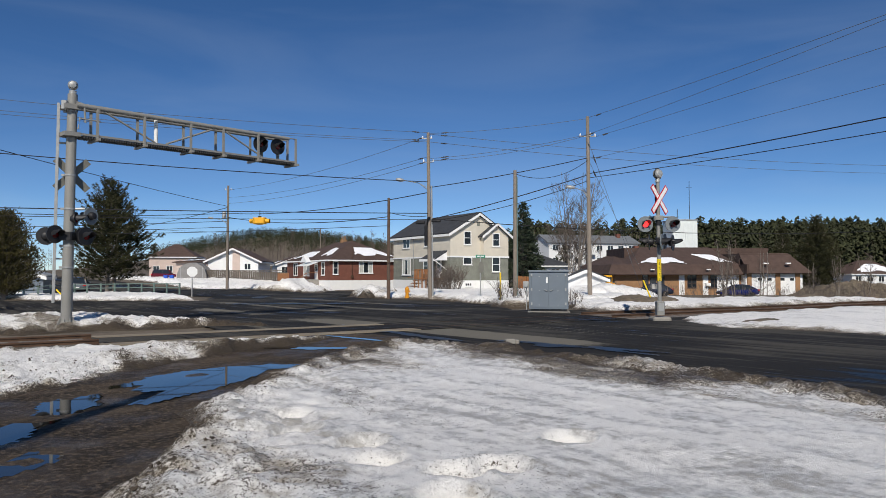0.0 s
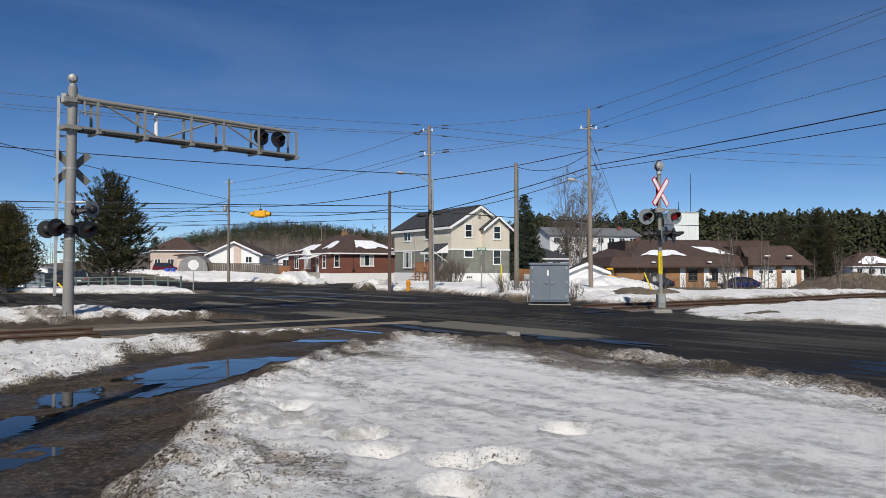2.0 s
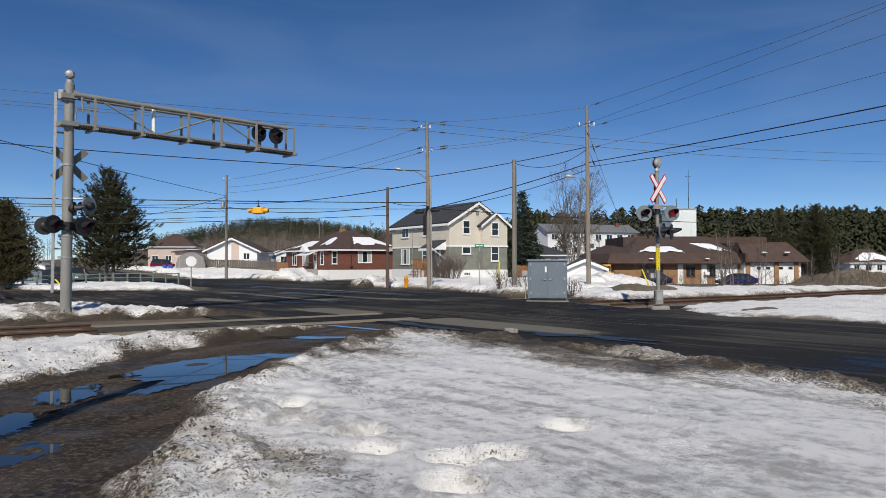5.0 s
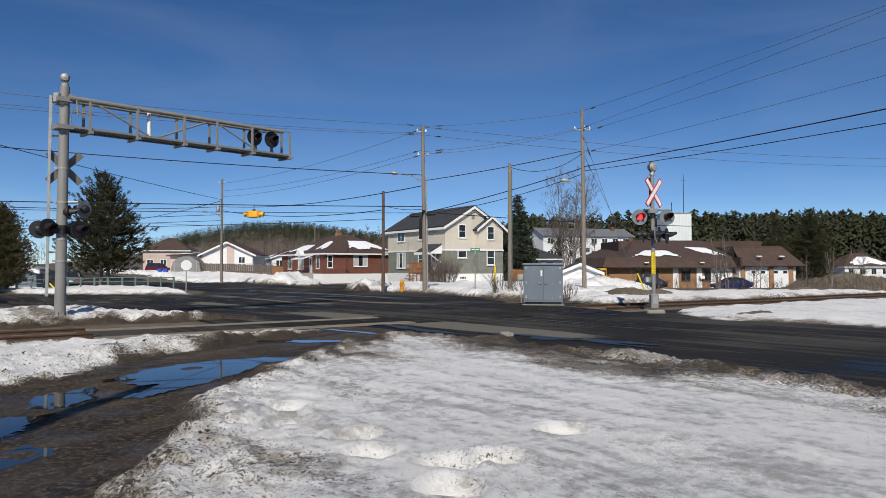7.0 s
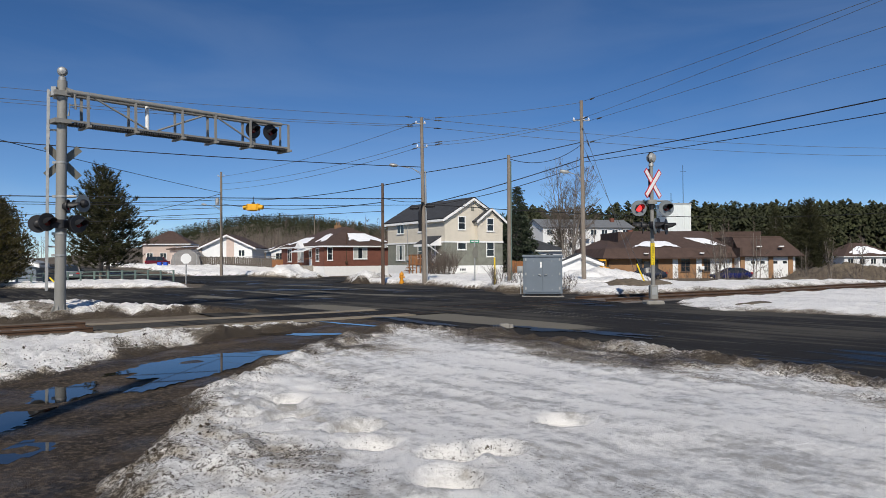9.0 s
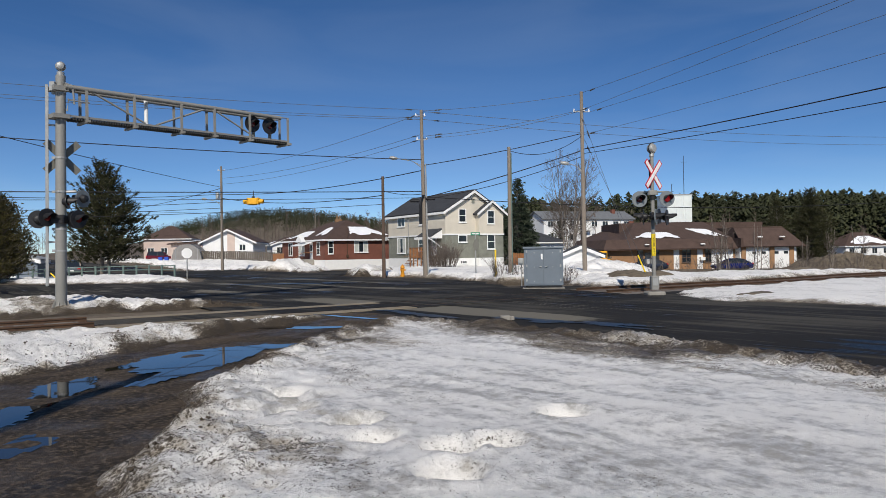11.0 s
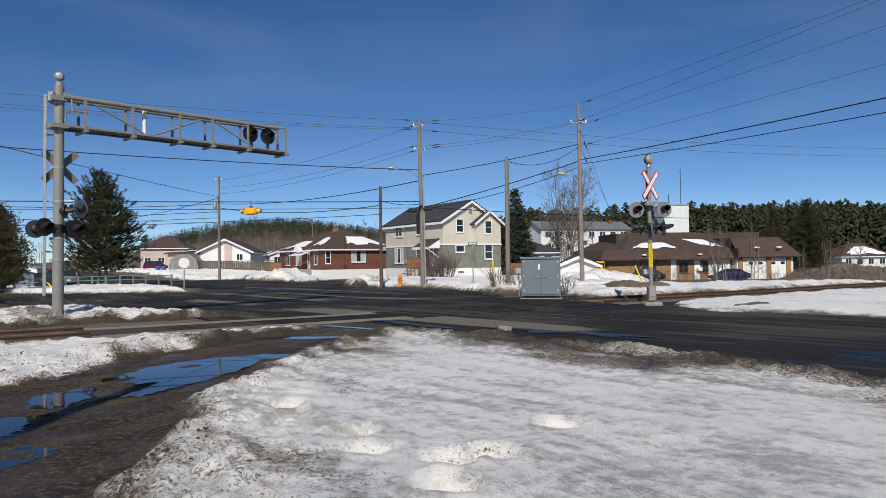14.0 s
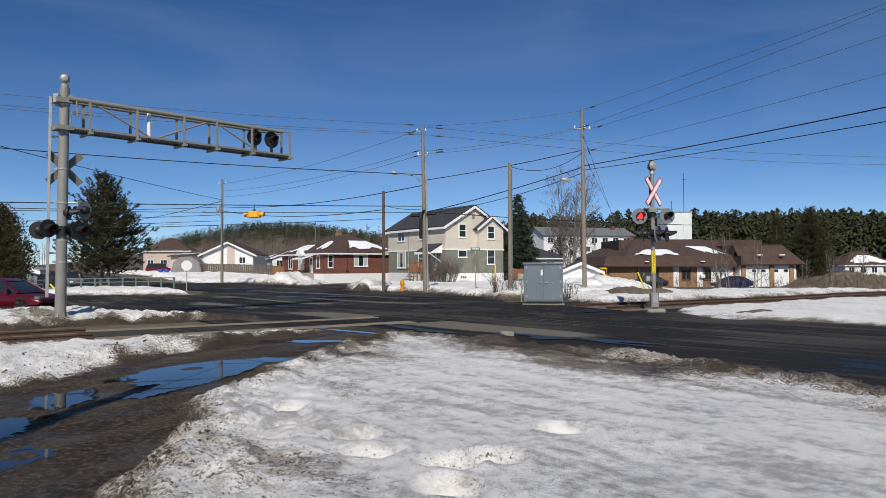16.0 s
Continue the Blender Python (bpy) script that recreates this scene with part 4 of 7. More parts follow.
def crossing_mast():
    x, y = 7.22, 23.2
    t = thing("crossing_signal", mast_at(x, y), "railway crossing mast with crossbuck, bell and red flashing lamps", "railway signal")
    part("foundation", G().bevel_box((-0.3, -0.3, -0.1), (0.3, 0.3, 0.1), 0.05), M["concrete"], t)
    part("foot", G().bevel_box((-0.13, -0.13, 0.16), (0.13, 0.13, 0.62), 0.03), M["alu"], t, "cast aluminium junction foot")
    part("access_door", G().bevel_box((-0.09, -0.145, 0.3), (0.09, -0.13, 0.56), 0.005), M["steel"], t)
    mast = part("mast", G().cyl((0, 0, 0.6), (0, 0, 4.62), 0.066, 0.062, 18), M["alu"], t, smooth=True, at=Matrix.Rotation(radians(-0.4), 4, "Y"))
    part("bell", G().cyl((0, 0, 4.6), (0, 0, 4.72), 0.09, 0.07, 14).turned([(0.02, -0.1), (0.13, -0.09), (0.17, -0.03), (0.175, 0.04), (0.12, 0.12), (0.02, 0.14)], 24, pose(0, 0.0, 4.87, 90, 0, 35)), M["steel"], mast, "round grey crossing bell", smooth=True)
    part("bell_rim", G().turned([(0.178, 0.0), (0.19, 0.01), (0.19, 0.035), (0.178, 0.045)], 24, pose(0, 0, 4.87, 90, 0, 35)), M["black"], mast)
    face = 38
    for k, a in enumerate((62, -62)):
        m = pose(0.02, -0.09 - 0.022 * k, 4.0, 0, 0, face) @ pose(0, 0, 0, 0, a - 15 * (1 if a > 0 else -1), 0)
        b = part("crossbuck_board", G().box((-0.6, -0.008, -0.1), (0.6, 0.008, 0.1), m), M["redpaint"], mast, "white crossbuck board with a red border")
        part("white_panel", G().box((-0.565, -0.0125, -0.065), (0.565, -0.0083, 0.065), m), M["white"], b)
    part("crossbuck_plate", G().box((-0.07, -0.06, 3.55), (0.07, 0.0, 4.5), pose(-0.05, 0.05, 0, 0, 0, face)), M["black"], mast)
    part("lamp_crossarm", G().bevel_box((-0.16, -0.12, 3.32), (0.16, 0.12, 3.47), 0.04).cyl((-0.5, 0, 3.42), (0.5, 0, 3.42), 0.03, 0.03, 10), M["alu"], mast)
    part("terminal_box", G().cyl((0, 0, 3.15), (0, 0, 3.34), 0.085, 0.085, 14), M["black"], mast)
    for sx, turn in ((-0.46, 3), (0.46, 6)):
        d = flasher(mast, pose(sx, -0.09, 3.18, 0, 0, turn), M["grey"], 0.262)
        b = part("lamp_bulb", G().turned([(0.104, 0.0), (0.09, 0.017), (0.06, 0.029), (0.015, 0.034)], 20, pose(0, 0, 0, 90, 0, 0)), M["lamp_red" if sx < 0 else "lamp_dim"], d, "glowing red lamp disc", smooth=True)
        BULBS.append((b, sx, turn))
    low = part("lower_crossarm", G().cyl((-0.45, 0.1, 2.62), (0.5, -0.1, 2.62), 0.03, 0.03, 10).bevel_box((-0.1, -0.1, 2.52), (0.1, 0.1, 2.74), 0.03), M["black"], mast)
    flasher(mast, pose(0.06, -0.2, 2.58, 0, 0, 60), M["grey"], 0.262)
    flasher(mast, pose(0.5, 0.05, 2.56, 0, 0, 60), M["black"], 0.262)
    flasher(mast, pose(-0.3, 0.1, 2.6, 0, 0, 250), M["black"], 0.262)
    flasher(mast, pose(0.3, 0.32, 2.62, 0, 0, 240), M["black"], 0.262)
    strip = part("yellow_notice", G().cyl((0, 0, 1.28), (0, 0, 2.02), 0.071, 0.071, 18), M["yellow"], mast, "yellow notice strip with black lettering", smooth=True)
    text_on("lettering", "EN CAS D'URGENCE", 0.078, pose(0.0, -0.074, 1.65, 90, 0, 0) @ pose(0, 0, 0, 0, 0, 90), M["black"], strip)
    return t


crossing_mast()


def cabinet_thing():
    a = math.degrees(math.atan2(0.1, 1))
    t = thing("signal_cabinet", mast_at(4.18, 27.6) @ pose(0, 0, -0.03, 0, 0, -8), "grey-blue steel signal cabinet with double doors on a concrete pad", "cabinet")
    part("pad", G().bevel_box((-0.82, -0.5, -0.16), (0.82, 0.55, 0.05), 0.02), M["concrete"], t)
    body = part("body", G().bevel_box((-0.76, -0.45, 0.14), (0.76, 0.45, 1.6), 0.015), M["cabinet"], t)
    part("skirt", G().box((-0.7, -0.4, 0.08), (0.7, 0.4, 0.14)), M["black"], t)
    part("roof_lid", G().bevel_box((-0.8, -0.5, 1.585), (0.8, 0.49, 1.66), 0.02), M["cabinet"], t)
    for s in (-1, 1):
        d = part("door", G().bevel_box((min(0.008 * s, 0.66 * s), -0.475, 0.2), (max(0.008 * s, 0.66 * s), -0.45, 1.54), 0.01), M["cabinet"], t)
        part("handle", G().cyl((0.07 * s, -0.52, 0.86), (0.16 * s, -0.52, 0.9), 0.014).cyl((0.09 * s, -0.47, 0.87), (0.09 * s, -0.53, 0.87), 0.02), M["steel"], d, "steel lever handle")
        for z in (0.3, 0.86, 1.42):
            part("hinge", G().bevel_box((0.655 * s - 0.03, -0.485, z), (0.655 * s + 0.03, -0.46, z + 0.1), 0.005), M["steel"], d)
            part("rivet", G().cyl((0.36 * s, -0.48, z), (0.36 * s, -0.47, z), 0.018, 0.018, 8), M["steel"], d)
    part("notice", G().box((-0.1, -0.4795, 1.16), (-0.03, -0.4755, 1.38)), M["white"], t, "small white notice plate")
    m = part("meter_box", G().bevel_box((-1.0, -0.3, 0.95), (-0.76, 0.0, 1.22), 0.02).cyl((-0.88, -0.3, 1.08), (-0.88, -0.36, 1.08), 0.08, 0.08, 14).cyl((-0.86, -0.15, 0.1), (-0.86, -0.15, 0.95), 0.02), M["steel"], t, "grey electric meter box")
    return t


cabinet_thing()


# ---- utility poles and cables ----
def utility_pole(x, y, top, r=0.15, mat="pole", label="weathered wooden utility pole", lean=0.0):
    z = lv(x, y)
    t = thing("utility_pole", Matrix.Translation((x, y, z)) @ pose(0, 0, 0, 0, lean, 0), label, "utility pole", "utility poles along the street")
    part("shaft", G().cyl((0, 0, -0.1), (0, 0, top - z), r * 1.05, r * 0.72, 14), M[mat], t, smooth=True)
    return t


def insulators(t, z, spots):
    for x, y in spots:
        g = G().cyl((0, 0, z), (x, y, z + 0.03), 0.03, 0.03, 8)
        b = part("bracket", g, M["steel"], t)
        part("insulator", G().turned([(0.03, 0), (0.07, 0.03), (0.04, 0.06), (0.07, 0.09), (0.04, 0.13), (0.03, 0.2)], 10, Matrix.Translation((x, y, z))), M["porcelain"], b, "white porcelain insulator")


def street_light(t, z, reach, side):
    pts = [(0, 0, z), (side * reach * 0.4, -0.25, z + 0.45), (side * reach, -0.5, z + 0.6)]
    a = part("lamp_arm", G().tube(pts, 0.026, 8).tube([(0, 0, z + 0.15), (side * reach * 0.45, -0.25, z + 0.48)], 0.02, 6), M["steel"], t)
    part("lamp_head", G().turned([(0.04, 0), (0.09, 0.05), (0.12, 0.26), (0.09, 0.46), (0.03, 0.52)], 12, Matrix.Translation(pts[2]) @ pose(0, 0, 0, 0, side * 82, 0)), M["steel"], a, "silver street lamp head", smooth=True)


PA, PB, PC, PD, PE = (-0.82, 44.0), (8.65, 41.0), (3.95, 38.0), (-3.6, 46.0), (-21.7, 70.0)
QR, LF, LB = (24.5, 3.0), (-41.5, 24.5), (-26, 0)
pole_a = utility_pole(*PA, 10.5, 0.135, lean=-0.7)
insulators(pole_a, 10.2, ((-0.35, 0), (0.2, 0.1)))
insulators(pole_a, 8.7, ((-0.3, 0.05), (0.3, 0.05)))
part("steel_riser", G().cyl((0.18, -0.02, 0), (0.18, -0.02, 7.2), 0.05, 0.05, 8), M["steel"], pole_a)
street_light(pole_a, 6.9, 1.55, -1)
sleeve = part("cable_sleeve", G().tube([(0, -0.2, 5.2), (-0.2, -0.22, 4.6), (-0.22, -0.2, 3.4)], 0.1, 8), M["wire"], pole_a, "black cable riser loop")
for sx in (-0.55, 0.45):
    part("splice_case", G().turned([(0.05, 0), (0.1, 0.06), (0.1, 0.55), (0.05, 0.6)], 12, Matrix.Translation((sx - 0.3, -0.25, 4.9 + 0.1 * sx)) @ pose(0, 0, 0, 0, 90, 0)), M["wire"], pole_a, "black cable splice case", smooth=True)
pole_b = utility_pole(*PB, 10.85, 0.135, lean=-0.35)
insulators(pole_b, 10.6, ((0.05, 0.05),))
insulators(pole_b, 9.7, ((-0.45, 0), (0.45, 0.1), (0.1, -0.2)))
street_light(pole_b, 6.0, 0.9, -1)
pole_c = utility_pole(*PC, 7.2, 0.125, label="weathered wooden pole with a cable riser")
part("riser", G().cyl((0.1, -0.1, 0), (0.1, -0.1, 6.9), 0.03, 0.03, 8), M["greenrail"], pole_c, "pale conduit on the pole")
pole_d = utility_pole(*PD, 6.55, 0.12, "poledark", "short dark brown wooden pole")
pole_e = utility_pole(*PE, 10.4, 0.145)
part("transformer", G().turned([(0.05, 0), (0.2, 0.03), (0.2, 0.6), (0.17, 0.66), (0.05, 0.7)], 14, pose(-0.35, -0.1, 7.1)), M["steel"], pole_e, "grey pole transformer", smooth=True)
insulators(pole_e, 10.0, ((-0.3, 0), (0.3, 0)))
street_light(pole_e, 6.5, 1.3, -1)
pole_q = utility_pole(*QR, 11.6, 0.17)
pole_f = utility_pole(*LF, 10.8, 0.17)
pole_g = utility_pole(*LB, 9.5, 0.17)
pole_s = utility_pole(-4.75, -2.9, 10.2, 0.17, label="wooden utility pole beside the lane")
pole_h = utility_pole(-64, 128, 11, 0.15)
pole_i = utility_pole(-30, 170, 12.5, 0.15)


def cable(p, q, sag, r, mat="wire", name="overhead_cable", label="black overhead cable sagging between poles"):
    g = G().tube(bent(p, q, sag), r * 0.95, 6)
    ob = tagged(part(name, g, M[mat]), label, "cable", "overhead cables", "")
    if mat == "thinwire":
        a, b = Vector(p), Vector(q)
        d = (b - a).normalized()
        m = Matrix.Translation(a + d * 0.75 - Vector((0, 0, 0.05))) @ d.to_track_quat("Z", "Y").to_matrix().to_4x4()
        part("strain_insulator", G().turned([(0.015, 0), (0.05, 0.05), (0.02, 0.1), (0.05, 0.15), (0.02, 0.2), (0.05, 0.25), (0.015, 0.5)], 8, m), M["grating"], ob, "ribbed grey strain insulator")
    return ob


def run(a, za, b, zb, sag, r, mat="wire", off=0.0):
    return cable((a[0] + off, a[1], za), (b[0] + off, b[1], zb), sag, r, mat, label="black overhead cable sagging between poles" if mat == "wire" else "thin bare overhead line wire")


for za, zq, r, mt, off in ((10.8, 11.2, 0.011, "thinwire", 0), (9.65, 11.9, 0.010, "thinwire", -0.4), (9.65, 10.4, 0.010, "thinwire", 0.4), (8.3, 8.8, 0.010, "thinwire", 0), (7.45, 7.2, 0.026, "wire", 0), (7.2, 6.4, 0.019, "wire", 0.05)):
    run(PB, za, QR, zq, 0.3, r, mt, off)
for za, zb, r, mt, sag in ((10.45, 10.75, 0.013, "thinwire", 0.15), (8.85, 9.8, 0.013, "thinwire", 0.2), (8.7, 9.75, 0.013, "thinwire", 0.3), (7.0, 8.4, 0.026, "wire", 0.1), (4.95, 7.4, 0.03, "wire", 0.12), (4.85, 7.05, 0.022, "wire", 0.3)):
    run(PA, za, PB, zb, sag, r, mt)
for za, zf, r, mt, sag in ((10.5, 10.9, 0.013, "thinwire", 0.6), (10.0, 10.3, 0.013, "thinwire", 0.6), (9.9, 10.05, 0.013, "thinwire", 0.6), (7.35, 8.5, 0.026, "wire", 0.5), (5.35, 4.5, 0.028, "wire", 0.15), (4.95, 4.2, 0.018, "wire", 0.2)):
    run(PA, za, LF, zf, sag, r, mt)
for za, ze, r, mt in ((10.35, 9.95, 0.014, "thinwire"), (9.0, 9.2, 0.014, "thinwire"), (8.7, 8.6, 0.014, "thinwire"), (6.7, 7.6, 0.03, "wire")):
    run(PA, za, PE, ze, 0.5, r, mt)
run(PE, 8.3, LB, 9.05, 0.5, 0.022)
run(PE, 7.6, LF, 5.6, 0.9, 0.03)
run(PD, 5.6, PA, 5.2, 0.15, 0.02)
run(PE, 7.2, PD, 5.3, 0.5, 0.03)
run(PD, 4.7, (-60, 50), 4.9, 0.6, 0.022)
run(PC, 7.0, PB, 8.3, 0.6, 0.018)
run(PA, 5.0, (70, 80), 8.5, 1.6, 0.03)
run(PA, 9.9, (60, 75), 12.5, 0.8, 0.016, "thinwire")
run(PA, 10.4, (62, 70), 12.6, 0.9, 0.016, "thinwire")
run(PE, 8.2, (-64, 128), 9.5, 0.6, 0.03)
run(PE, 6.8, (-120, 90), 8.5, 0.9, 0.03)
run(PE, 6.2, (-120, 84), 7.4, 0.9, 0.03)
run(PB, 9.3, (12.4, 43.5), 0.5, 0.0, 0.013, "thinwire")
run(PB, 8.2, (14.5, 48.5), 0.2, 0.0, 0.013, "thinwire")
run((-64, 128), 10.2, (-30, 170), 11.5, 0.5, 0.03)


def beacon_light():
    x, y, z = -10.4, 39.4, 4.5
    t = thing("hanging_beacon", Matrix.Translation((x, y, z)), "yellow two-way flashing beacon hanging from a cable", "traffic beacon")
    part("hanger", G().cyl((0, 0, 0.25), (0, 0, 0.62), 0.02).box((-0.08, -0.05, 0.22), (0.08, 0.05, 0.3)), M["black"], t)
    part("body", G().bevel_box((-0.27, -0.27, -0.14), (0.27, 0.27, 0.2), 0.04), M["amber"], t)
    part("bottom_cap", G().bevel_box((-0.16, -0.16, -0.19), (0.16, 0.16, -0.13), 0.02), M["amber"], t)
    for a in (82, 262):
        m = pose(0, 0, 0, 0, 0, a)
        d = part("signal_face", G().bevel_box((-0.19, -0.34, -0.16), (0.19, -0.26, 0.22), 0.03, m), M["amber"], t)
        part("visor", G().cyl((0, -0.34, 0.03), (0, -0.58, -0.0), 0.13, 0.12, 14, m, caps=False), M["amber"], d)
        part("lens", G().cyl((0, -0.35, 0.03), (0, -0.36, 0.03), 0.11, 0.11, 14, m), M["lens"], d, "dark signal lens")


beacon_light()


# ---- buildings ----
def window(parent, x, z, w, h, m, panes=1, bars=0, mat="white", glass="glass", sill=True, depth=0.0):
    """A window in a wall that faces -y: x its middle, z its foot."""
    t, o = 0.09, depth
    fr = G()
    rect = lambda e, y: [(x - w / 2 + e, y, z + e), (x + w / 2 - e, y, z + e), (x + w / 2 - e, y, z + h - e), (x - w / 2 + e, y, z + h - e)]
    ring = []
    for a in (0, 4, 8):
        ring += [(a + i, a + (i + 1) % 4, a + 4 + (i + 1) % 4, a + 4 + i) for i in range(4)]
    fr.add(rect(0, o + 0.03) + rect(0, o - 0.05) + rect(t, o - 0.05) + rect(t, o + 0.03), ring, m)
    f = part("window", fr, M[mat], parent, "white window frame")
    for k in range(1, panes):
        c = x - w / 2 + w * k / panes
        part("mullion", G().box((c - 0.03, o - 0.045, z + t), (c + 0.03, o + 0.02, z + h - t), m), M[mat], f)
    for k in range(bars):
        c = z + h * (k + 1) / (bars + 1)
        part("glazing_bar", G().box((x - w / 2 + t, o - 0.045, c - 0.025), (x + w / 2 - t, o + 0.02, c + 0.025), m), M[mat], f)
    for k in range(panes):
        a, b = x - w / 2 + w * k / panes + (t if k == 0 else 0.03), x - w / 2 + w * (k + 1) / panes - (t if k == panes - 1 else 0.03)
        part("pane", G().box((a, o - 0.02, z + t), (b, o - 0.012, z + h - t), m), M[glass if k % 2 == 0 or panes < 3 else "glass"], f)
    if sill:
        part("sill", G().box((x - w / 2 - 0.05, o - 0.12, z - 0.06), (x + w / 2 + 0.05, o, z), m), M[mat], f)
    return f


def door_on(parent, x, z, w, h, m, mat="white"):
    d = part("door", G().box((x - w / 2, -0.06, z), (x + w / 2, 0.02, z + h), m), M[mat], parent)
    part("door_pane", G().box((x - w * 0.3, -0.072, z + h * 0.5), (x + w * 0.3, -0.062, z + h * 0.9), m), M["glass"], d)
    return d


def lapped(x0, x1, z0, z1, m, pitch=0.22):
    """Overlapping siding boards on a wall that faces -y."""
    g, z = G(), z0
    while z < z1 - 0.02:
        h = min(pitch, z1 - z)
        g.add([(x0, -0.014, z), (x1, -0.014, z), (x1, -0.004, z + h), (x0, -0.004, z + h), (x0, 0, z), (x1, 0, z)], [(0, 1, 2, 3), (4, 5, 1, 0)], m)
        z += h
    return g


FRONT = Matrix()


def gable_roof(parent, x0, x1, y0, y1, ze, zr, mat, t=0.14, over=0.35, label=""):
    """A roof whose ridge runs along y."""
    xm = (x0 + x1) / 2
    s = (zr - ze) / (xm - x0)
    g = G()
    g.slab([(x0 - over, y0 - over, ze - s * over + t), (xm, y0 - over, zr + t), (xm, y1 + over, zr + t), (x0 - over, y1 + over, ze - s * over + t)][::-1], t)
    g.slab([(xm, y0 - over, zr + t), (x1 + over, y0 - over, ze - s * over + t), (x1 + over, y1 + over, ze - s * over + t), (xm, y1 + over, zr + t)][::-1], t)
    r = part("roof", g, mat, parent, label)
    f = G()
    for a, b in (((x0 - over, ze - s * over), (xm, zr)), ((xm, zr), (x1 + over, ze - s * over))):
        f.slab([(a[0], y0 - over - 0.03, a[1] - 0.12), (b[0], y0 - over - 0.03, b[1] - 0.12), (b[0], y0 - over - 0.03, b[1] + t + 0.02), (a[0], y0 - over - 0.03, a[1] + t + 0.02)], 0.04)
    part("gable_trim", f, M["white"], r, "white barge board")
    for xe in (x0 - over, x1 + over):
        part("eave_trim", G().box((xe - 0.03, y0 - over, ze - s * over - 0.1), (xe + 0.03, y1 + over, ze - s * over + t)), M["white"], r, "white eave board")
    return r


def hip_roof(parent, x0, x1, y0, y1, ze, zr, mat, over=0.45):
    x0, x1, y0, y1 = x0 - over, x1 + over, y0 - over, y1 + over
    k = min(x1 - x0, y1 - y0) / 2
    if x1 - x0 > y1 - y0:
        a, b = (x0 + k, (y0 + y1) / 2, zr), (x1 - k, (y0 + y1) / 2, zr)
        tops = [a, b, b, a]
        fs = [(0, 1, 5, 4), (1, 2, 5), (2, 3, 4, 5), (3, 0, 4)]
    else:
        a, b = ((x0 + x1) / 2, y0 + k, zr), ((x0 + x1) / 2, y1 - k, zr)
        fs = [(0, 1, 4), (1, 2, 5, 4), (2, 3, 5), (3, 0, 4, 5)]
    g = G().add([(x0, y0, ze), (x1, y0, ze), (x1, y1, ze), (x0, y1, ze), a, b], fs + [(3, 2, 1, 0)])
    r = part("roof", g, mat, parent)
    e = G()
    for lo, hi in (((x0, y0 - 0.02), (x1, y0 + 0.02)), ((x0, y1 - 0.02), (x1, y1 + 0.02)), ((x0 - 0.02, y0), (x0 + 0.02, y1)), ((x1 - 0.02, y0), (x1 + 0.02, y1))):
        e.box((*lo, ze - 0.16), (*hi, ze + 0.02))
    part("fascia", e, M["white"], r, "white fascia board")
    return r


def roof_snow(parent, corners, t=0.16, seed=0):
    """A melting sheet of snow on a roof slope: four corners, with an uneven lower edge."""
    a, b, c, d = [Vector(p) for p in corners]
    nrm = (b - a).cross(d - a).normalized()
    g, n, k = G(), 16, 6
    rnd = random.Random(seed)
    lo = [0.12 * rnd.random() + 0.16 * math.sin(i * 0.7 + seed) for i in range(n + 1)]
    for j in range(k + 1):
        for i in range(n + 1):
            u, v = i / n, j / k
            v2 = lo[i] + (1 - lo[i]) * v if lo[i] > 0 else v
            u2 = 0.5 + (u - 0.5) * (1 - 0.12 * abs(math.sin(j * 1.9 + seed)))
            edge = min(1, 5 * min(u, 1 - u, v + 0.12, 1 - v + 0.05))
            p = a.lerp(b, u2).lerp(d.lerp(c, u2), v2)
            g.v.append(tuple(p + nrm * (0.02 + t * edge * (0.7 + 0.3 * math.sin(i * 1.3 + j)))))
    g.f += [(j * (n + 1) + i, j * (n + 1) + i + 1, (j + 1) * (n + 1) + i + 1, (j + 1) * (n + 1) + i) for j in range(k) for i in range(n)]
    return part("roof_snow", g, M["roofsnow"], parent, "melting snow sheet", smooth=True)


M["roofsnow"] = material("roof_snow", (0.83, 0.84, 0.86), 0.8, vary=0.06, scale=1.5, fine=8, bump=0.3, dist=0.05)
TURN = 31.8


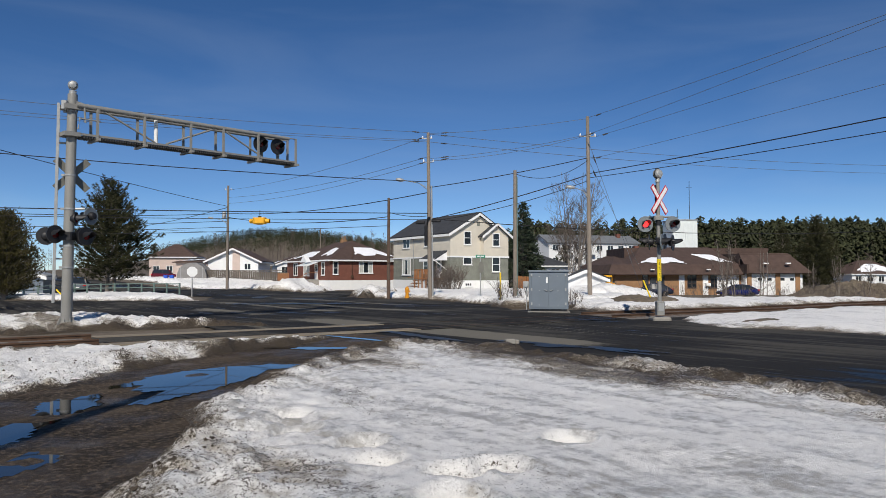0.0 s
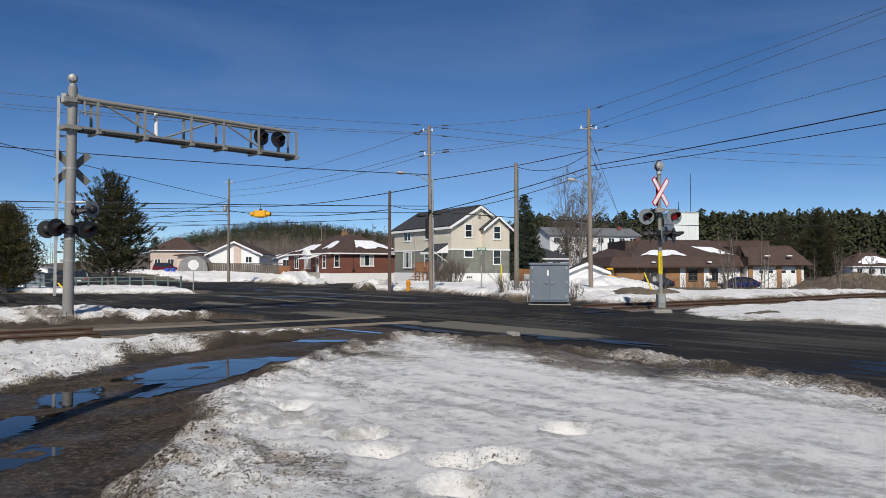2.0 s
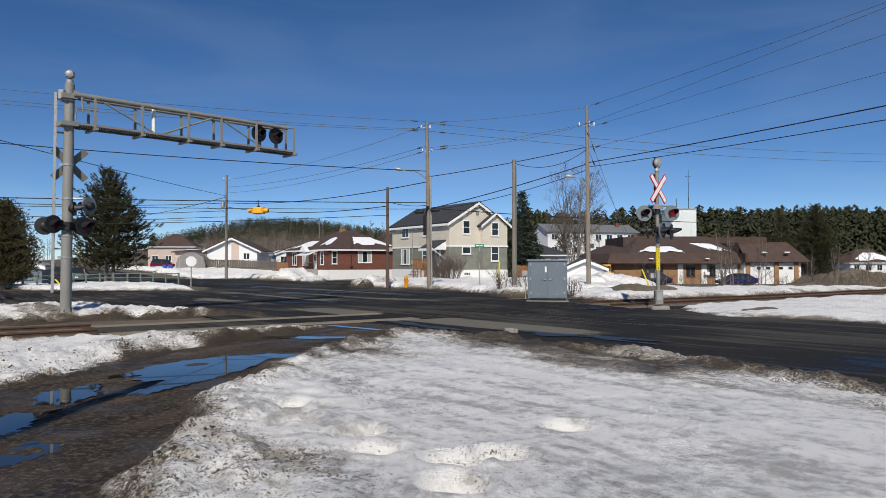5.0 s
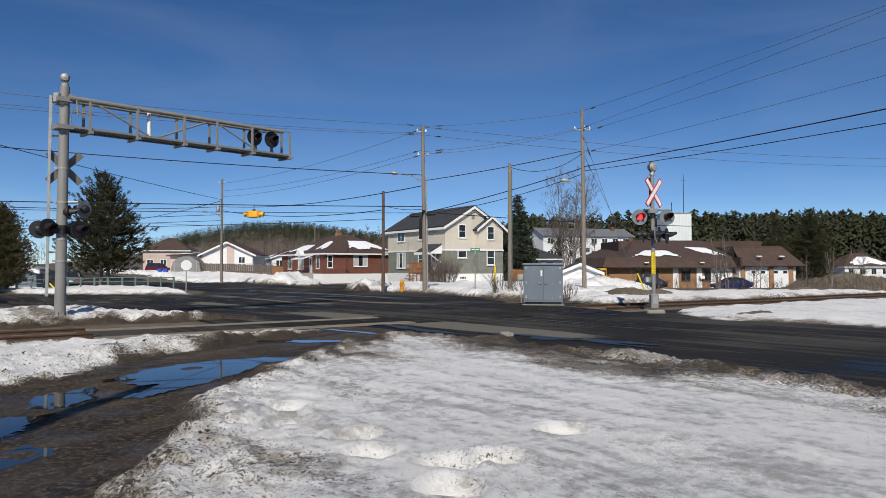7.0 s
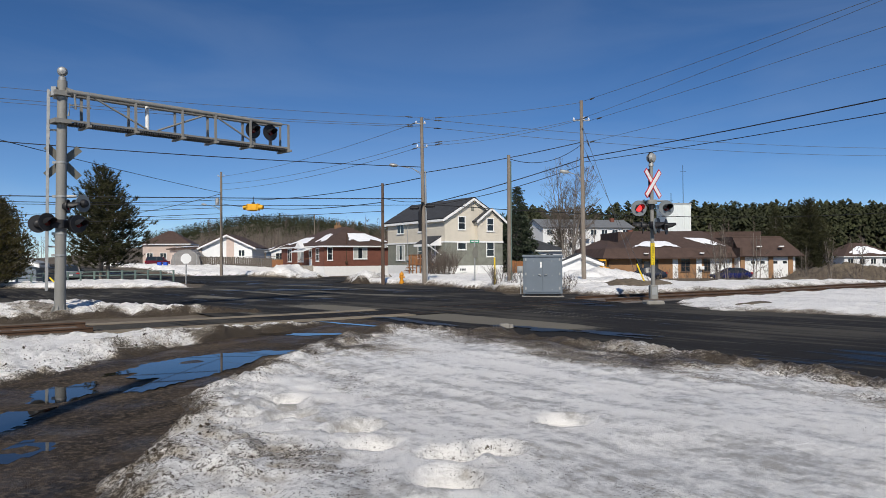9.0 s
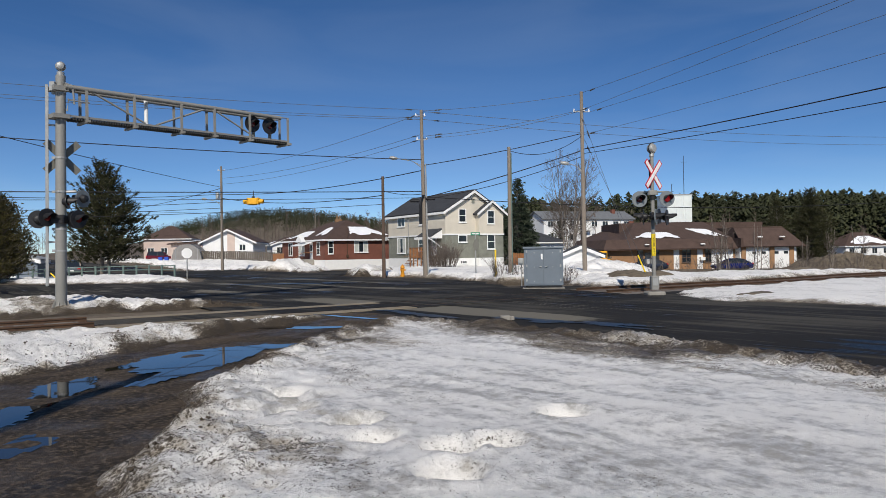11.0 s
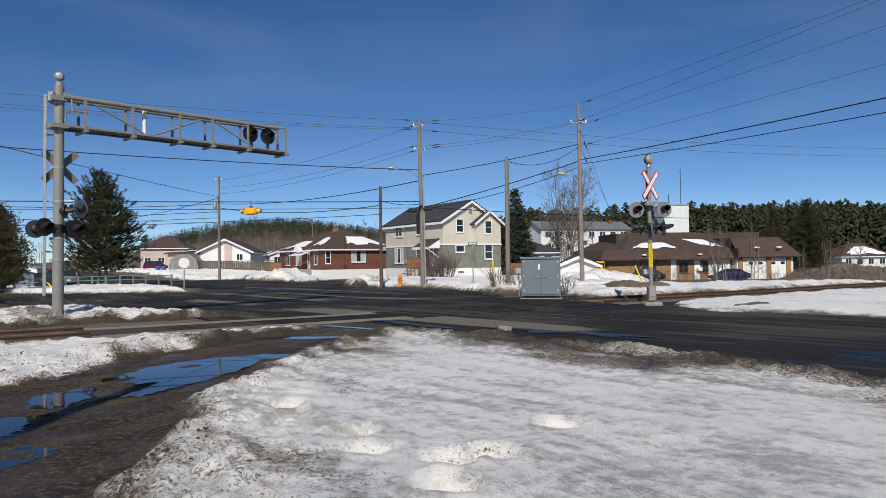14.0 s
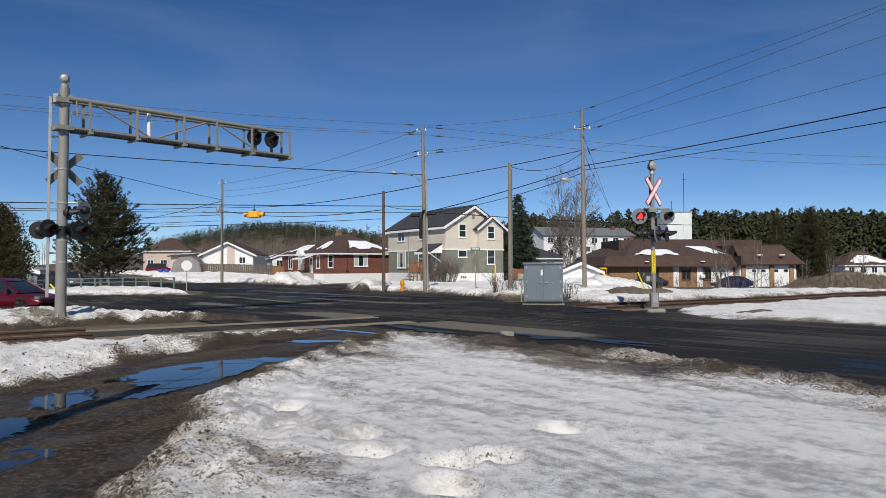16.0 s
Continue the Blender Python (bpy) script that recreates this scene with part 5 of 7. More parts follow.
def beige_house():
    z0 = 0.05
    t = thing("house", Matrix.Translation((0.76, 72, z0)) @ pose(0, 0, 0, 0, 0, TURN), "two-storey house with beige siding over grey stucco, dark shingle roof", "house")
    W, L, zf, zb, ze, zr = 7.05, 12.6, 0.75, 3.2, 5.65, 7.75
    Lw = Matrix.Rotation(radians(-90), 4, "Z")
    part("foundation", G().box((-0.03, -0.03, -0.9), (W + 0.03, L + 0.03, zf)), M["white"], t, "white painted foundation")
    part("lower_wall", G().box((0, 0, zf), (W, L, zb)), M["stucco"], t, "grey-green stucco wall")
    up = part("upper_wall", G().box((0, 0, zb), (W, L, ze)).prism([(0, ze), (W, ze), (W / 2, zr)], 0, L), M["beige"], t, "beige siding wall")
    part("siding", lapped(0, W, zb + 0.1, ze, Matrix.Translation((0, -0.002, 0))), M["beige"], up)
    part("siding", lapped(-L, 0, zb + 0.1, ze, Matrix.Translation((-0.002, 0, 0)) @ Lw), M["beige"], up)
    part("belt_trim", G().box((-0.06, -0.06, zb - 0.04), (W + 0.06, L, zb + 0.12)), M["white"], t, "white belt trim")
    gable_roof(t, 0, W, 0, L, ze, zr, M["shingle"])
    # bay with its own small gable
    bay = part("bay", G().box((3.8, -0.6, zb), (W, 0, ze - 0.1)).prism([(3.8, ze - 0.1), (W, ze - 0.1), (5.42, 6.7)], -0.6, 0.3), M["beige"], t)
    part("bay_siding", lapped(3.8, W, zb + 0.1, ze - 0.1, Matrix.Translation((0, -0.602, 0))), M["beige"], bay)
    part("bay_lower", G().box((3.8, -0.58, zf), (W, 0, zb)), M["stucco"], bay)
    part("bay_foot", G().box((3.77, -0.62, -0.9), (W + 0.03, 0, zf)), M["white"], bay)
    part("bay_trim", G().box((3.75, -0.68, zb - 0.04), (W + 0.06, -0.6, zb + 0.12)), M["white"], bay)
    br = G()
    for a, b in (((3.42, 5.4), (5.42, 6.85)), ((5.42, 6.85), (7.45, 5.4))):
        br.slab([(a[0], -0.95, a[1]), (b[0], -0.95, b[1]), (b[0], 2.2, b[1]), (a[0], 2.2, a[1])], 0.14)
    part("bay_roof", br, M["shingle"], bay)
    bt = G()
    for a, b in (((3.42, 5.4), (5.42, 6.85)), ((5.42, 6.85), (7.45, 5.4))):
        bt.slab([(a[0], -0.98, a[1] - 0.24), (b[0], -0.98, b[1] - 0.24), (b[0], -0.98, b[1] + 0.03), (a[0], -0.98, a[1] + 0.03)], 0.04)
    part("bay_barge_board", bt, M["white"], bay)
    for x, z, w, h, m in ((2.13, 4.5, 0.95, 1.45, FRONT), (5.4, 4.35, 0.95, 1.45, Matrix.Translation((0, -0.6, 0))), (2.13, 2.4, 1.15, 0.8, FRONT), (5.4, 1.65, 1.05, 1.6, Matrix.Translation((0, -0.58, 0))),
                          (2.2, 0.12, 0.9, 0.4, Matrix.Translation((0, -0.03, 0)))):
        window(t, x, z, w, h, m, 1 if h > 0.5 else 3, 1 if h > 1.2 else 0)
    part("attic_vent", G().box((3.35, -0.05, 6.55), (3.7, 0.02, 7.0)), M["stucco"], t, "dark attic vent")
    window(t, -9.4, 4.35, 1.7, 1.1, Lw, 2, 0)
    window(t, -9.4, 1.3, 2.0, 1.8, Lw, 3, 0, glass="curtain")
    window(t, -4.9, 4.4, 0.9, 1.2, Lw, 1, 1)
    window(t, -5.0, 1.5, 1.0, 1.6, Lw, 1, 1)
    window(t, -7.2, 0.15, 0.8, 0.4, Matrix.Translation((-0.03, 0, 0)) @ Lw, 2, 0)
    door_on(t, -2.2, 1.0, 0.95, 2.05, Lw, "white")
    pr = part("porch_roof", G().slab([(-1.6, 0.6, 3.0), (-1.6, 3.6, 3.0), (0.0, 3.6, 3.9), (0.0, 0.6, 3.9)][::-1], 0.12), M["shingle"], t)
    part("porch_gable", G().slab([(-1.6, 0.62, 2.85), (0, 0.62, 2.85), (0, 0.62, 3.9), (-1.6, 0.62, 3.0)], 0.05).box((-1.65, 0.6, 2.75), (-1.55, 3.6, 3.0)), M["white"], pr)
    part("porch_brace", G().cyl((-1.5, 0.7, 2.85), (-0.05, 0.7, 1.9), 0.05, 0.05, 6), M["white"], pr)
    dk = part("porch_deck", G().box((-1.9, 1.0, 0.85), (0, 4.2, 0.98)), M["deck"], t, "brown wooden porch deck")
    for k in range(5):
        part("porch_step", G().box((-1.9, 4.2 + k * 0.28, 0.7 - k * 0.17), (-0.7, 4.48 + k * 0.28, 0.76 - k * 0.17)), M["deck"], dk)
    for y in (1.0, 1.8, 2.6, 3.4, 4.15):
        part("deck_post", G().box((-1.9, y, -0.5), (-1.8, y + 0.1, 1.9)), M["deck"], dk)
    part("deck_rail", G().box((-1.88, 1.0, 1.85), (-1.8, 4.2, 1.93)).box((-1.88, 4.15, 1.0), (-1.8, 5.7, 1.05)), M["deck"], dk)
    for k in range(16):
        part("baluster", G().box((-1.86, 1.15 + k * 0.19, 0.98), (-1.82, 1.19 + k * 0.19, 1.86)), M["deck"], dk)
    part("service_mast", G().cyl((-0.12, 7.6, 0.5), (-0.12, 7.6, 5.4), 0.035, 0.035, 8).bevel_box((-0.25, 7.45, 1.3), (-0.03, 7.75, 1.75), 0.03), M["steel"], t, "grey electric service mast and meter")
    part("satellite_dish", G().turned([(0.02, 0.0), (0.2, 0.05), (0.3, 0.12)], 14, pose(-0.5, 12.2, 3.0, 60, 0, -60)), M["steel"], t)
    return t


beige_house()


def brick_courses(parent, x0, x1, z0, z1, m, mat, holes=()):
    """Proud bricks in running bond on a wall that faces -y, joined as one part."""
    g, z, row = G(), z0, 0
    bl, bh = 0.42, 0.14
    while z + bh < z1:
        x = x0 - (bl / 2 if row % 2 else 0)
        while x < x1:
            a, b = max(x, x0) + 0.012, min(x + bl, x1) - 0.012
            if b - a > 0.05 and not any(h[0] < (a + b) / 2 < h[1] and h[2] < z + bh / 2 < h[3] for h in holes):
                g.add([(a, -0.012, z + 0.01), (b, -0.012, z + 0.01), (b, -0.012, z + bh - 0.01), (a, -0.012, z + bh - 0.01)], [(0, 1, 2, 3)], m)
            x += bl
        z, row = z + bh, row + 1
    return tagged(part("brick_facing", g, mat, parent), kind="stuff")


M["brickpiece"] = material("red_bricks", (0.18, 0.07, 0.048), 0.9, vary=0.2, scale=1.5, fine=25, bump=0.2, island=False)


def red_house():
    t = thing("house", Matrix.Translation((-14.3, 88, -0.2)) @ pose(0, 0, 0, 0, 0, TURN), "single-storey red brick bungalow with snow on its brown hip roof", "house")
    W, L, ze, zr = 11.0, 16.0, 3.45, 6.2
    Lw = Matrix.Rotation(radians(-90), 4, "Z")
    part("foundation", G().box((-0.04, -0.04, -1.0), (W + 0.04, L + 0.04, 0.85)), M["white"], t, "white painted foundation")
    w = part("wall", G().box((0, 0, 0.85), (W, L, ze)), M["brick"], t, "red brick wall")
    brick_courses(w, 0, W, 0.86, ze - 0.1, FRONT, M["brickpiece"])
    brick_courses(w, -L, 0, 0.86, ze - 0.1, Lw, M["brickpiece"])
    r = hip_roof(t, 0, W, 0, L, ze, zr, M["brownroof"])
    window(t, 5.0, 1.75, 2.0, 1.5, FRONT, 3, 0, glass="curtain")
    window(t, 0.75, 1.6, 0.75, 1.65, FRONT, 1, 1)
    window(t, -2.2, 1.5, 1.1, 1.7, Lw, 1, 1)
    window(t, -8.2, 1.4, 2.2, 1.8, Lw, 2, 0, glass="curtain")
    window(t, -12.5, 1.4, 1.6, 1.8, Lw, 2, 0)
    door_on(t, -4.6, 0.95, 1.0, 2.1, Lw)
    part("awning", G().slab([(-1.9, 3.0, 2.75), (-1.9, 7.2, 2.75), (0, 7.2, 3.4), (0, 3.0, 3.4)][::-1], 0.08), M["white"], t, "white metal awning")
    part("porch_gable", G().prism([(-1.2, 3.2), (1.2, 3.2), (0, 4.1)], -0.4, 0.2, Lw @ Matrix.Translation((-5.2, -1.2, 0))), M["white"], t)
    st = part("front_steps", G().box((-1.6, 3.6, -0.5), (0, 6.0, 0.95)), M["concrete"], t, "grey concrete front steps")
    for k in range(5):
        part("step", G().box((-1.6 - 0.28 * (k + 1), 3.9, -0.5), (-1.6 - 0.28 * k, 5.6, 0.78 - 0.18 * k)), M["concrete"], st)
    part("stair_rail", G().tube([(-3.0, 3.9, 0.9), (-1.6, 3.9, 1.8), (-0.05, 3.9, 1.85)], 0.03, 6).cyl((-1.6, 3.9, 0.9), (-1.6, 3.9, 1.8), 0.03), M["deck"], t)
    part("side_deck", G().box((-1.8, 10.5, 0.7), (0, 15.0, 0.85)).box((-1.8, 10.5, 0.85), (-1.7, 15, 1.75)), M["deck"], t, "brown wooden side deck")
    part("chimney", G().box((5.1, 8.0, 5.0), (5.9, 8.6, 6.5)).cyl((5.3, 8.3, 6.5), (5.3, 8.3, 6.95), 0.1).cyl((5.7, 8.3, 6.5), (5.7, 8.3, 6.95), 0.1), M["tanbrick"], t, "brick chimney with clay pots")
    part("gas_pipe", G().cyl((4.2 - 1.2, -0.1, 0.9), (4.2 - 1.2, -0.1, 5.2), 0.04).bevel_box((2.85, -0.25, 1.2), (3.15, 0, 1.5), 0.03), M["rust"], t)
    part("dish", G().turned([(0.02, 0.0), (0.25, 0.05), (0.38, 0.14)], 14, pose(10.4, -0.5, 4.3, 60, 0, 30)), M["steel"], t)
    roof_snow(r, [(3.6, 0.7, 3.98), (9.8, 0.7, 3.98), (7.4, 3.3, 5.19), (4.6, 3.3, 5.19)], seed=1)
    roof_snow(r, [(0.7, 5.4, 3.99), (0.7, 1.6, 3.99), (3.0, 4.2, 5.05), (3.4, 6.0, 5.24)], seed=2)
    roof_snow(r, [(0.2, 15.0, 3.76), (0.2, 7.0, 3.76), (2.4, 9.0, 4.78), (2.4, 12.5, 4.78)], seed=3)
    return t


red_house()


def white_house():
    t = thing("house", Matrix.Translation((-38.2, 113, 0.5)) @ pose(0, 0, 0, 0, 0, 6), "white sided bungalow with snow on its roof behind a board fence", "house")
    part("wall", G().box((0, 0, 0), (8.0, 14, 3.1)).prism([(0, 3.1), (8.0, 3.1), (4.0, 5.0)], 0, 14), M["siding"], t, "white siding wall")
    part("siding", lapped(0, 8.0, 0.1, 3.1, FRONT), M["siding"], t)
    part("corner_board", G().box((3.9, -0.06, 0), (5.1, 0, 4.6)), M["pink"], t, "beige wall panel")
    r = gable_roof(t, 0, 8.0, 0, 14, 3.1, 5.0, M["brownroof"], over=0.6)
    roof_snow(r, [(-0.5, 13.5, 3.05), (-0.5, 0.0, 3.05), (2.6, 0.5, 4.5), (3.0, 13.0, 4.7)], seed=5)
    window(t, 6.3, 1.6, 1.1, 1.1, FRONT, 2, 0)
    w = part("side_wing", G().box((-5.5, 2, 0), (0, 10, 2.9)), M["pink"], t, "pale pink side wing")
    window(t, -2.2, 0.8, 1.8, 1.9, Matrix.Translation((0, 2, 0)), 2, 1)
    rr = part("wing_roof", G().slab([(-6, 1.4, 2.95), (0.2, 1.4, 3.2), (0.2, 10.4, 3.6), (-6, 10.4, 3.3)], 0.2), M["brownroof"], t)
    roof_snow(rr, [(-5.9, 1.6, 2.98), (0.1, 1.6, 3.22), (0.1, 10, 3.6), (-5.9, 10, 3.3)], seed=6)
    return t


white_house()


def plain_house(x, y, z, turn, w, l, h, zr, wall, roof, label, hip=False, snowy=True, seed=0):
    t = thing("house", Matrix.Translation((x, y, z)) @ pose(0, 0, 0, 0, 0, turn), label, "house")
    g = G().box((0, 0, -1), (w, l, h))
    if not hip:
        g.prism([(0, h), (w, h), (w / 2, zr)], 0, l)
    part("wall", g, M[wall], t)
    r = hip_roof(t, 0, w, 0, l, h, zr, M[roof]) if hip else gable_roof(t, 0, w, 0, l, h, zr, M[roof])
    for k in range(int(w // 2.6) if h > 2 else 0):
        window(t, 1.4 + 2.6 * k, 0.9, 1.3, 1.3, FRONT, 2, 0)
        if h > 4:
            window(t, 1.4 + 2.6 * k, 3.4, 1.3, 1.2, FRONT, 2, 0)
    if snowy and hip:
        roof_snow(r, [(0.3, 0.3, h + 0.35), (w - 0.3, 0.3, h + 0.35), (w * 0.62, l * 0.3, h + (zr - h) * 0.72), (w * 0.38, l * 0.3, h + (zr - h) * 0.72)], seed=seed)
    elif snowy:
        roof_snow(r, [(-0.2, l, h + 0.15), (-0.2, 0, h + 0.15), (w * 0.36, 0, h + (zr - h) * 0.75), (w * 0.36, l, h + (zr - h) * 0.75)], seed=seed)
    return t


plain_house(-60, 142, 0.9, 8, 9, 8, 4.0, 6.8, "pink", "brownroof", "pale pink house with a brown roof and porch", True, False)
plain_house(-30.5, 128, 0.6, 20, 7, 9, 2.6, 3.9, "siding", "brownroof", "small white house with a snowy roof", False, True, 3)
plain_house(-23.5, 118, 0.3, 12, 4, 6, 2.3, 3.0, "siding", "brownroof", "low white shed with a snowy roof", False, True, 4)
plain_house(87, 148, -1.2, 5, 12, 9, 2.6, 5.6, "siding", "brownroof", "white bungalow with snow on a brown hip roof", True, True, 8)
plain_house(-36.3, 60, 0.1, 10, 1.7, 1.7, 1.1, 1.35, "cabinet", "steel", "small grey utility shed beside a cedar", False, False, 10)
plain_house(11.0, 62, -0.75, -8, 3.4, 5, 1.75, 2.45, "siding", "shingle", "small white garden shed with snow on the roof", False, True, 11)
plain_house(9.5, 95, 0.0, 20, 9, 7, 2.6, 4.4, "siding", "shingle", "low house with a dark roof behind a board fence", True, False)


def board_fence(x0, y0, x1, y1, h, mat, label):
    t = thing("board_fence", Matrix.Translation((x0, y0, lv(x0, y0))), label, "fence")
    d = Vector((x1 - x0, y1 - y0, lv(x1, y1) - lv(x0, y0)))
    n = int(d.length / 0.30)
    turn = math.degrees(math.atan2(d.y, d.x))
    boards = [mesh_of("board", G().bevel_box((-0.135, -0.015, 0), (0.135, 0.015, h - 0.03 * k), 0.008), M[mat]) for k in range(3)]
    for k in range(n):
        o = new("board", boards[(k * 7) % 3])
        o.parent, o.matrix_basis = t, Matrix.Translation(d * (k / n)) @ pose(0, 0, 0, 0, 0, turn)
    for z in (0.3, h - 0.3):
        part("fence_rail", G().box((0, 0.02, z), (d.length, 0.08, z + 0.09), pose(0, 0, 0, 0, 0, turn)), M[mat], t)
    return t


board_fence(-39.5, 108.5, -23.5, 106, 1.75, "fencewood", "grey weathered board fence along a yard")
board_fence(8.4, 77, 12.5, 79.5, 1.7, "deck", "orange-brown stained board fence beside a house")
board_fence(12, 84, 22, 88, 1.6, "fencewood", "grey board fence between yards")


def tarp_shelter():
    t = thing("tarp_shelter", Matrix.Translation((-40.6, 106, 0.2)) @ pose(0, 0, 0, 0, 0, 10), "grey tarpaulin car shelter with worn cover", "shelter")
    n, g = 12, G()
    for y in (0, 1.5, 3, 4.5, 6):
        g.v += [(2.2 - 2.2 * math.cos(math.pi * i / n), y, 0.1 + 2.9 * math.sin(math.pi * i / n) ** 0.7 + 0.05 * math.sin(i * 2 + y)) for i in range(n + 1)]
    g.f += [(j * (n + 1) + i, j * (n + 1) + i + 1, (j + 1) * (n + 1) + i + 1, (j + 1) * (n + 1) + i) for j in range(4) for i in range(n)] + [tuple(range(n, -1, -1))]
    part("cover", g, M["tarp"], t)
    part("front_panel", G().box((0.3, -0.04, 0), (4.1, -0.02, 2.2)), M["tarp"], t)
    for x in (0.6, 2.2, 3.8):
        part("pole", G().cyl((x, -0.06, 0), (x, -0.06, 2.4), 0.04), M["steel"], t)


tarp_shelter()


def brown_building():
    z = -1.3
    t = thing("commercial_building", Matrix.Translation((22.2, 90, z)) @ pose(0, 0, 0, 0, 0, 3) @ Matrix.Diagonal((0.9, 1, 1, 1)), "long tan brick building with a brown shingled mansard roof", "building")
    W, L = 27.0, 16.0
    w = part("wall", G().box((0, 0, -0.5), (18.6, L, 3.2)), M["tanbrick"], t, "tan brick wall")
    brick_courses(w, 0, 18.6, 0.0, 3.1, FRONT, M["tanbrick"])
    part("garage_wall", G().box((18.6, -1.2, -0.5), (W, L, 3.2)), M["siding"], t, "white garage wall")
    r = part("mansard_roof", G().slab([(-1.2, -1.0, 2.75), (18.6, -1.0, 2.75), (18.6, 0.4, 4.0), (-0.3, 0.4, 4.0)], 0.1).slab([(-1.2, -1.0, 2.75), (-0.3, 0.4, 4.0), (-0.3, L, 4.0), (-1.2, L + 1, 2.75)], 0.1), M["brownroof"], t, "brown shingled mansard")
    part("soffit", G().box((-1.1, -0.95, 2.62), (18.6, 0, 2.76)), M["brownroof"], r)
    part("upper_roof", G().slab([(2.5, 0.4, 4.0), (18.6, 0.4, 4.0), (17.5, 7.5, 6.5), (6.5, 7.5, 6.5)], 0.15).slab([(-0.3, 0.4, 4.0), (2.5, 0.4, 4.0), (6.5, 7.5, 6.5), (5.5, L, 6.0), (-0.3, L, 4.0)], 0.15), M["brownroof"], r)
    part("flat_roof", G().box((4, 7.3, 4.0), (W, L, 6.4)), M["brownroof"], r)
    part("garage_roof", G().slab([(18.6, -2.0, 2.9), (W + 1.0, -2.0, 2.9), (W - 1.0, 0.6, 5.5), (18.6, 0.6, 5.5)], 0.15).slab([(W + 1.0, -2.0, 2.9), (W + 1, L, 2.9), (W - 1.0, L - 2, 5.5), (W - 1.0, 0.6, 5.5)], 0.15).box((18.4, -1.95, 2.8), (18.75, 0.6, 4.0)).box((18.6, 0.4, 4.0), (W - 1, 8, 5.45)), M["brownroof"], r)
    roof_snow(r, [(3.4, 0.6, 4.09), (11.2, 0.6, 4.09), (10.0, 3.0, 4.95), (6.2, 3.0, 4.95)], seed=12)
    roof_snow(r, [(15.4, 1.4, 4.38), (18.2, 0.8, 4.15), (16.4, 4.2, 5.35), (13.0, 4.4, 5.45)], seed=13)
    for x, wd in ((4.5, 0.9), (6.8, 1.0), (11.3, 1.4), (14.6, 1.2)):
        window(t, x, 0.9, wd, 2.0, FRONT, 1 if wd < 1.2 else 2, 2, "poledark")
    for x in (9.4, 12.9):
        part("white_panel", G().box((x, -0.06, 0), (x + 0.8, 0, 2.6)), M["white"], t)
    door_on(t, 5.6, 0.2, 0.95, 2.1, FRONT, "glass")
    part("entrance_door", G().box((16.0, -0.1, 0.0), (18.2, -0.02, 2.6)), M["white"], t, "white double garage door")
    part("sliding_door", G().box((15.0, -0.08, 0.0), (15.95, -0.02, 2.6)), M["white"], t)
    for x in (20.1, 23.3, 26.2):
        part("pier", G().box((x - 0.32 if x > 21 else x - 1.3, -1.4, -0.5), (x + 0.32 if x > 21 else x - 0.7, -1.15, 3.2)), M["tanbrick"], t, "brown brick pier")
    for x in (21.4, 24.7):
        part("garage_door", G().box((x - 1.3, -1.26, 0), (x + 1.3, -1.21, 2.7)), M["white"], t, "white panelled garage door")
        for k in (-0.7, 0.7):
            part("door_pane", G().box((x + k - 0.3, -1.275, 1.9), (x + k + 0.3, -1.263, 2.25)), M["glass"], t)
        part("wall_lamp", G().bevel_box((x - 0.35, -1.75, 4.05), (x + 0.35, -1.35, 4.2), 0.05), M["white"], t, "white wall lamp")
    for x in (5.2, 13.4):
        part("wall_lamp", G().bevel_box((x - 0.3, -0.95, 3.25), (x + 0.3, -0.6, 3.4), 0.04), M["white"], t, "white wall lamp")
    part("air_conditioner", G().bevel_box((13.2, -0.5, 1.2), (13.9, 0, 1.6), 0.03), M["white"], t)
    part("chimney", G().box((7.4, 12.0, 5), (8.1, 12.8, 6.9)), M["brick"], t)
    tw = part("tower", G().box((14.2, 13, 4), (18.4, 17, 10.8)), M["tin"], t, "white ribbed metal tower")
    rb = G()
    for k in range(14):
        rb.box((14.25 + k * 0.3, 12.95, 4), (14.32 + k * 0.3, 13.0, 10.75))
    part("rib", rb, M["tin"], tw)
    part("tower_cap", G().box((14.1, 12.9, 10.75), (18.5, 17.1, 10.9)), M["steel"], tw)
    part("antenna", G().cyl((18.0, 15, 10.6), (18.0, 15, 16.9), 0.06, 0.04, 6).box((17.5, 14.98, 15.9), (18.5, 15.02, 15.94)).cyl((15.9, 15, 10.6), (15.9, 15, 12.6), 0.05).box((15.4, 14.98, 11.4), (16.2, 15.02, 11.45)), M["black"], tw, "thin radio antenna mast")
    return t


brown_building()


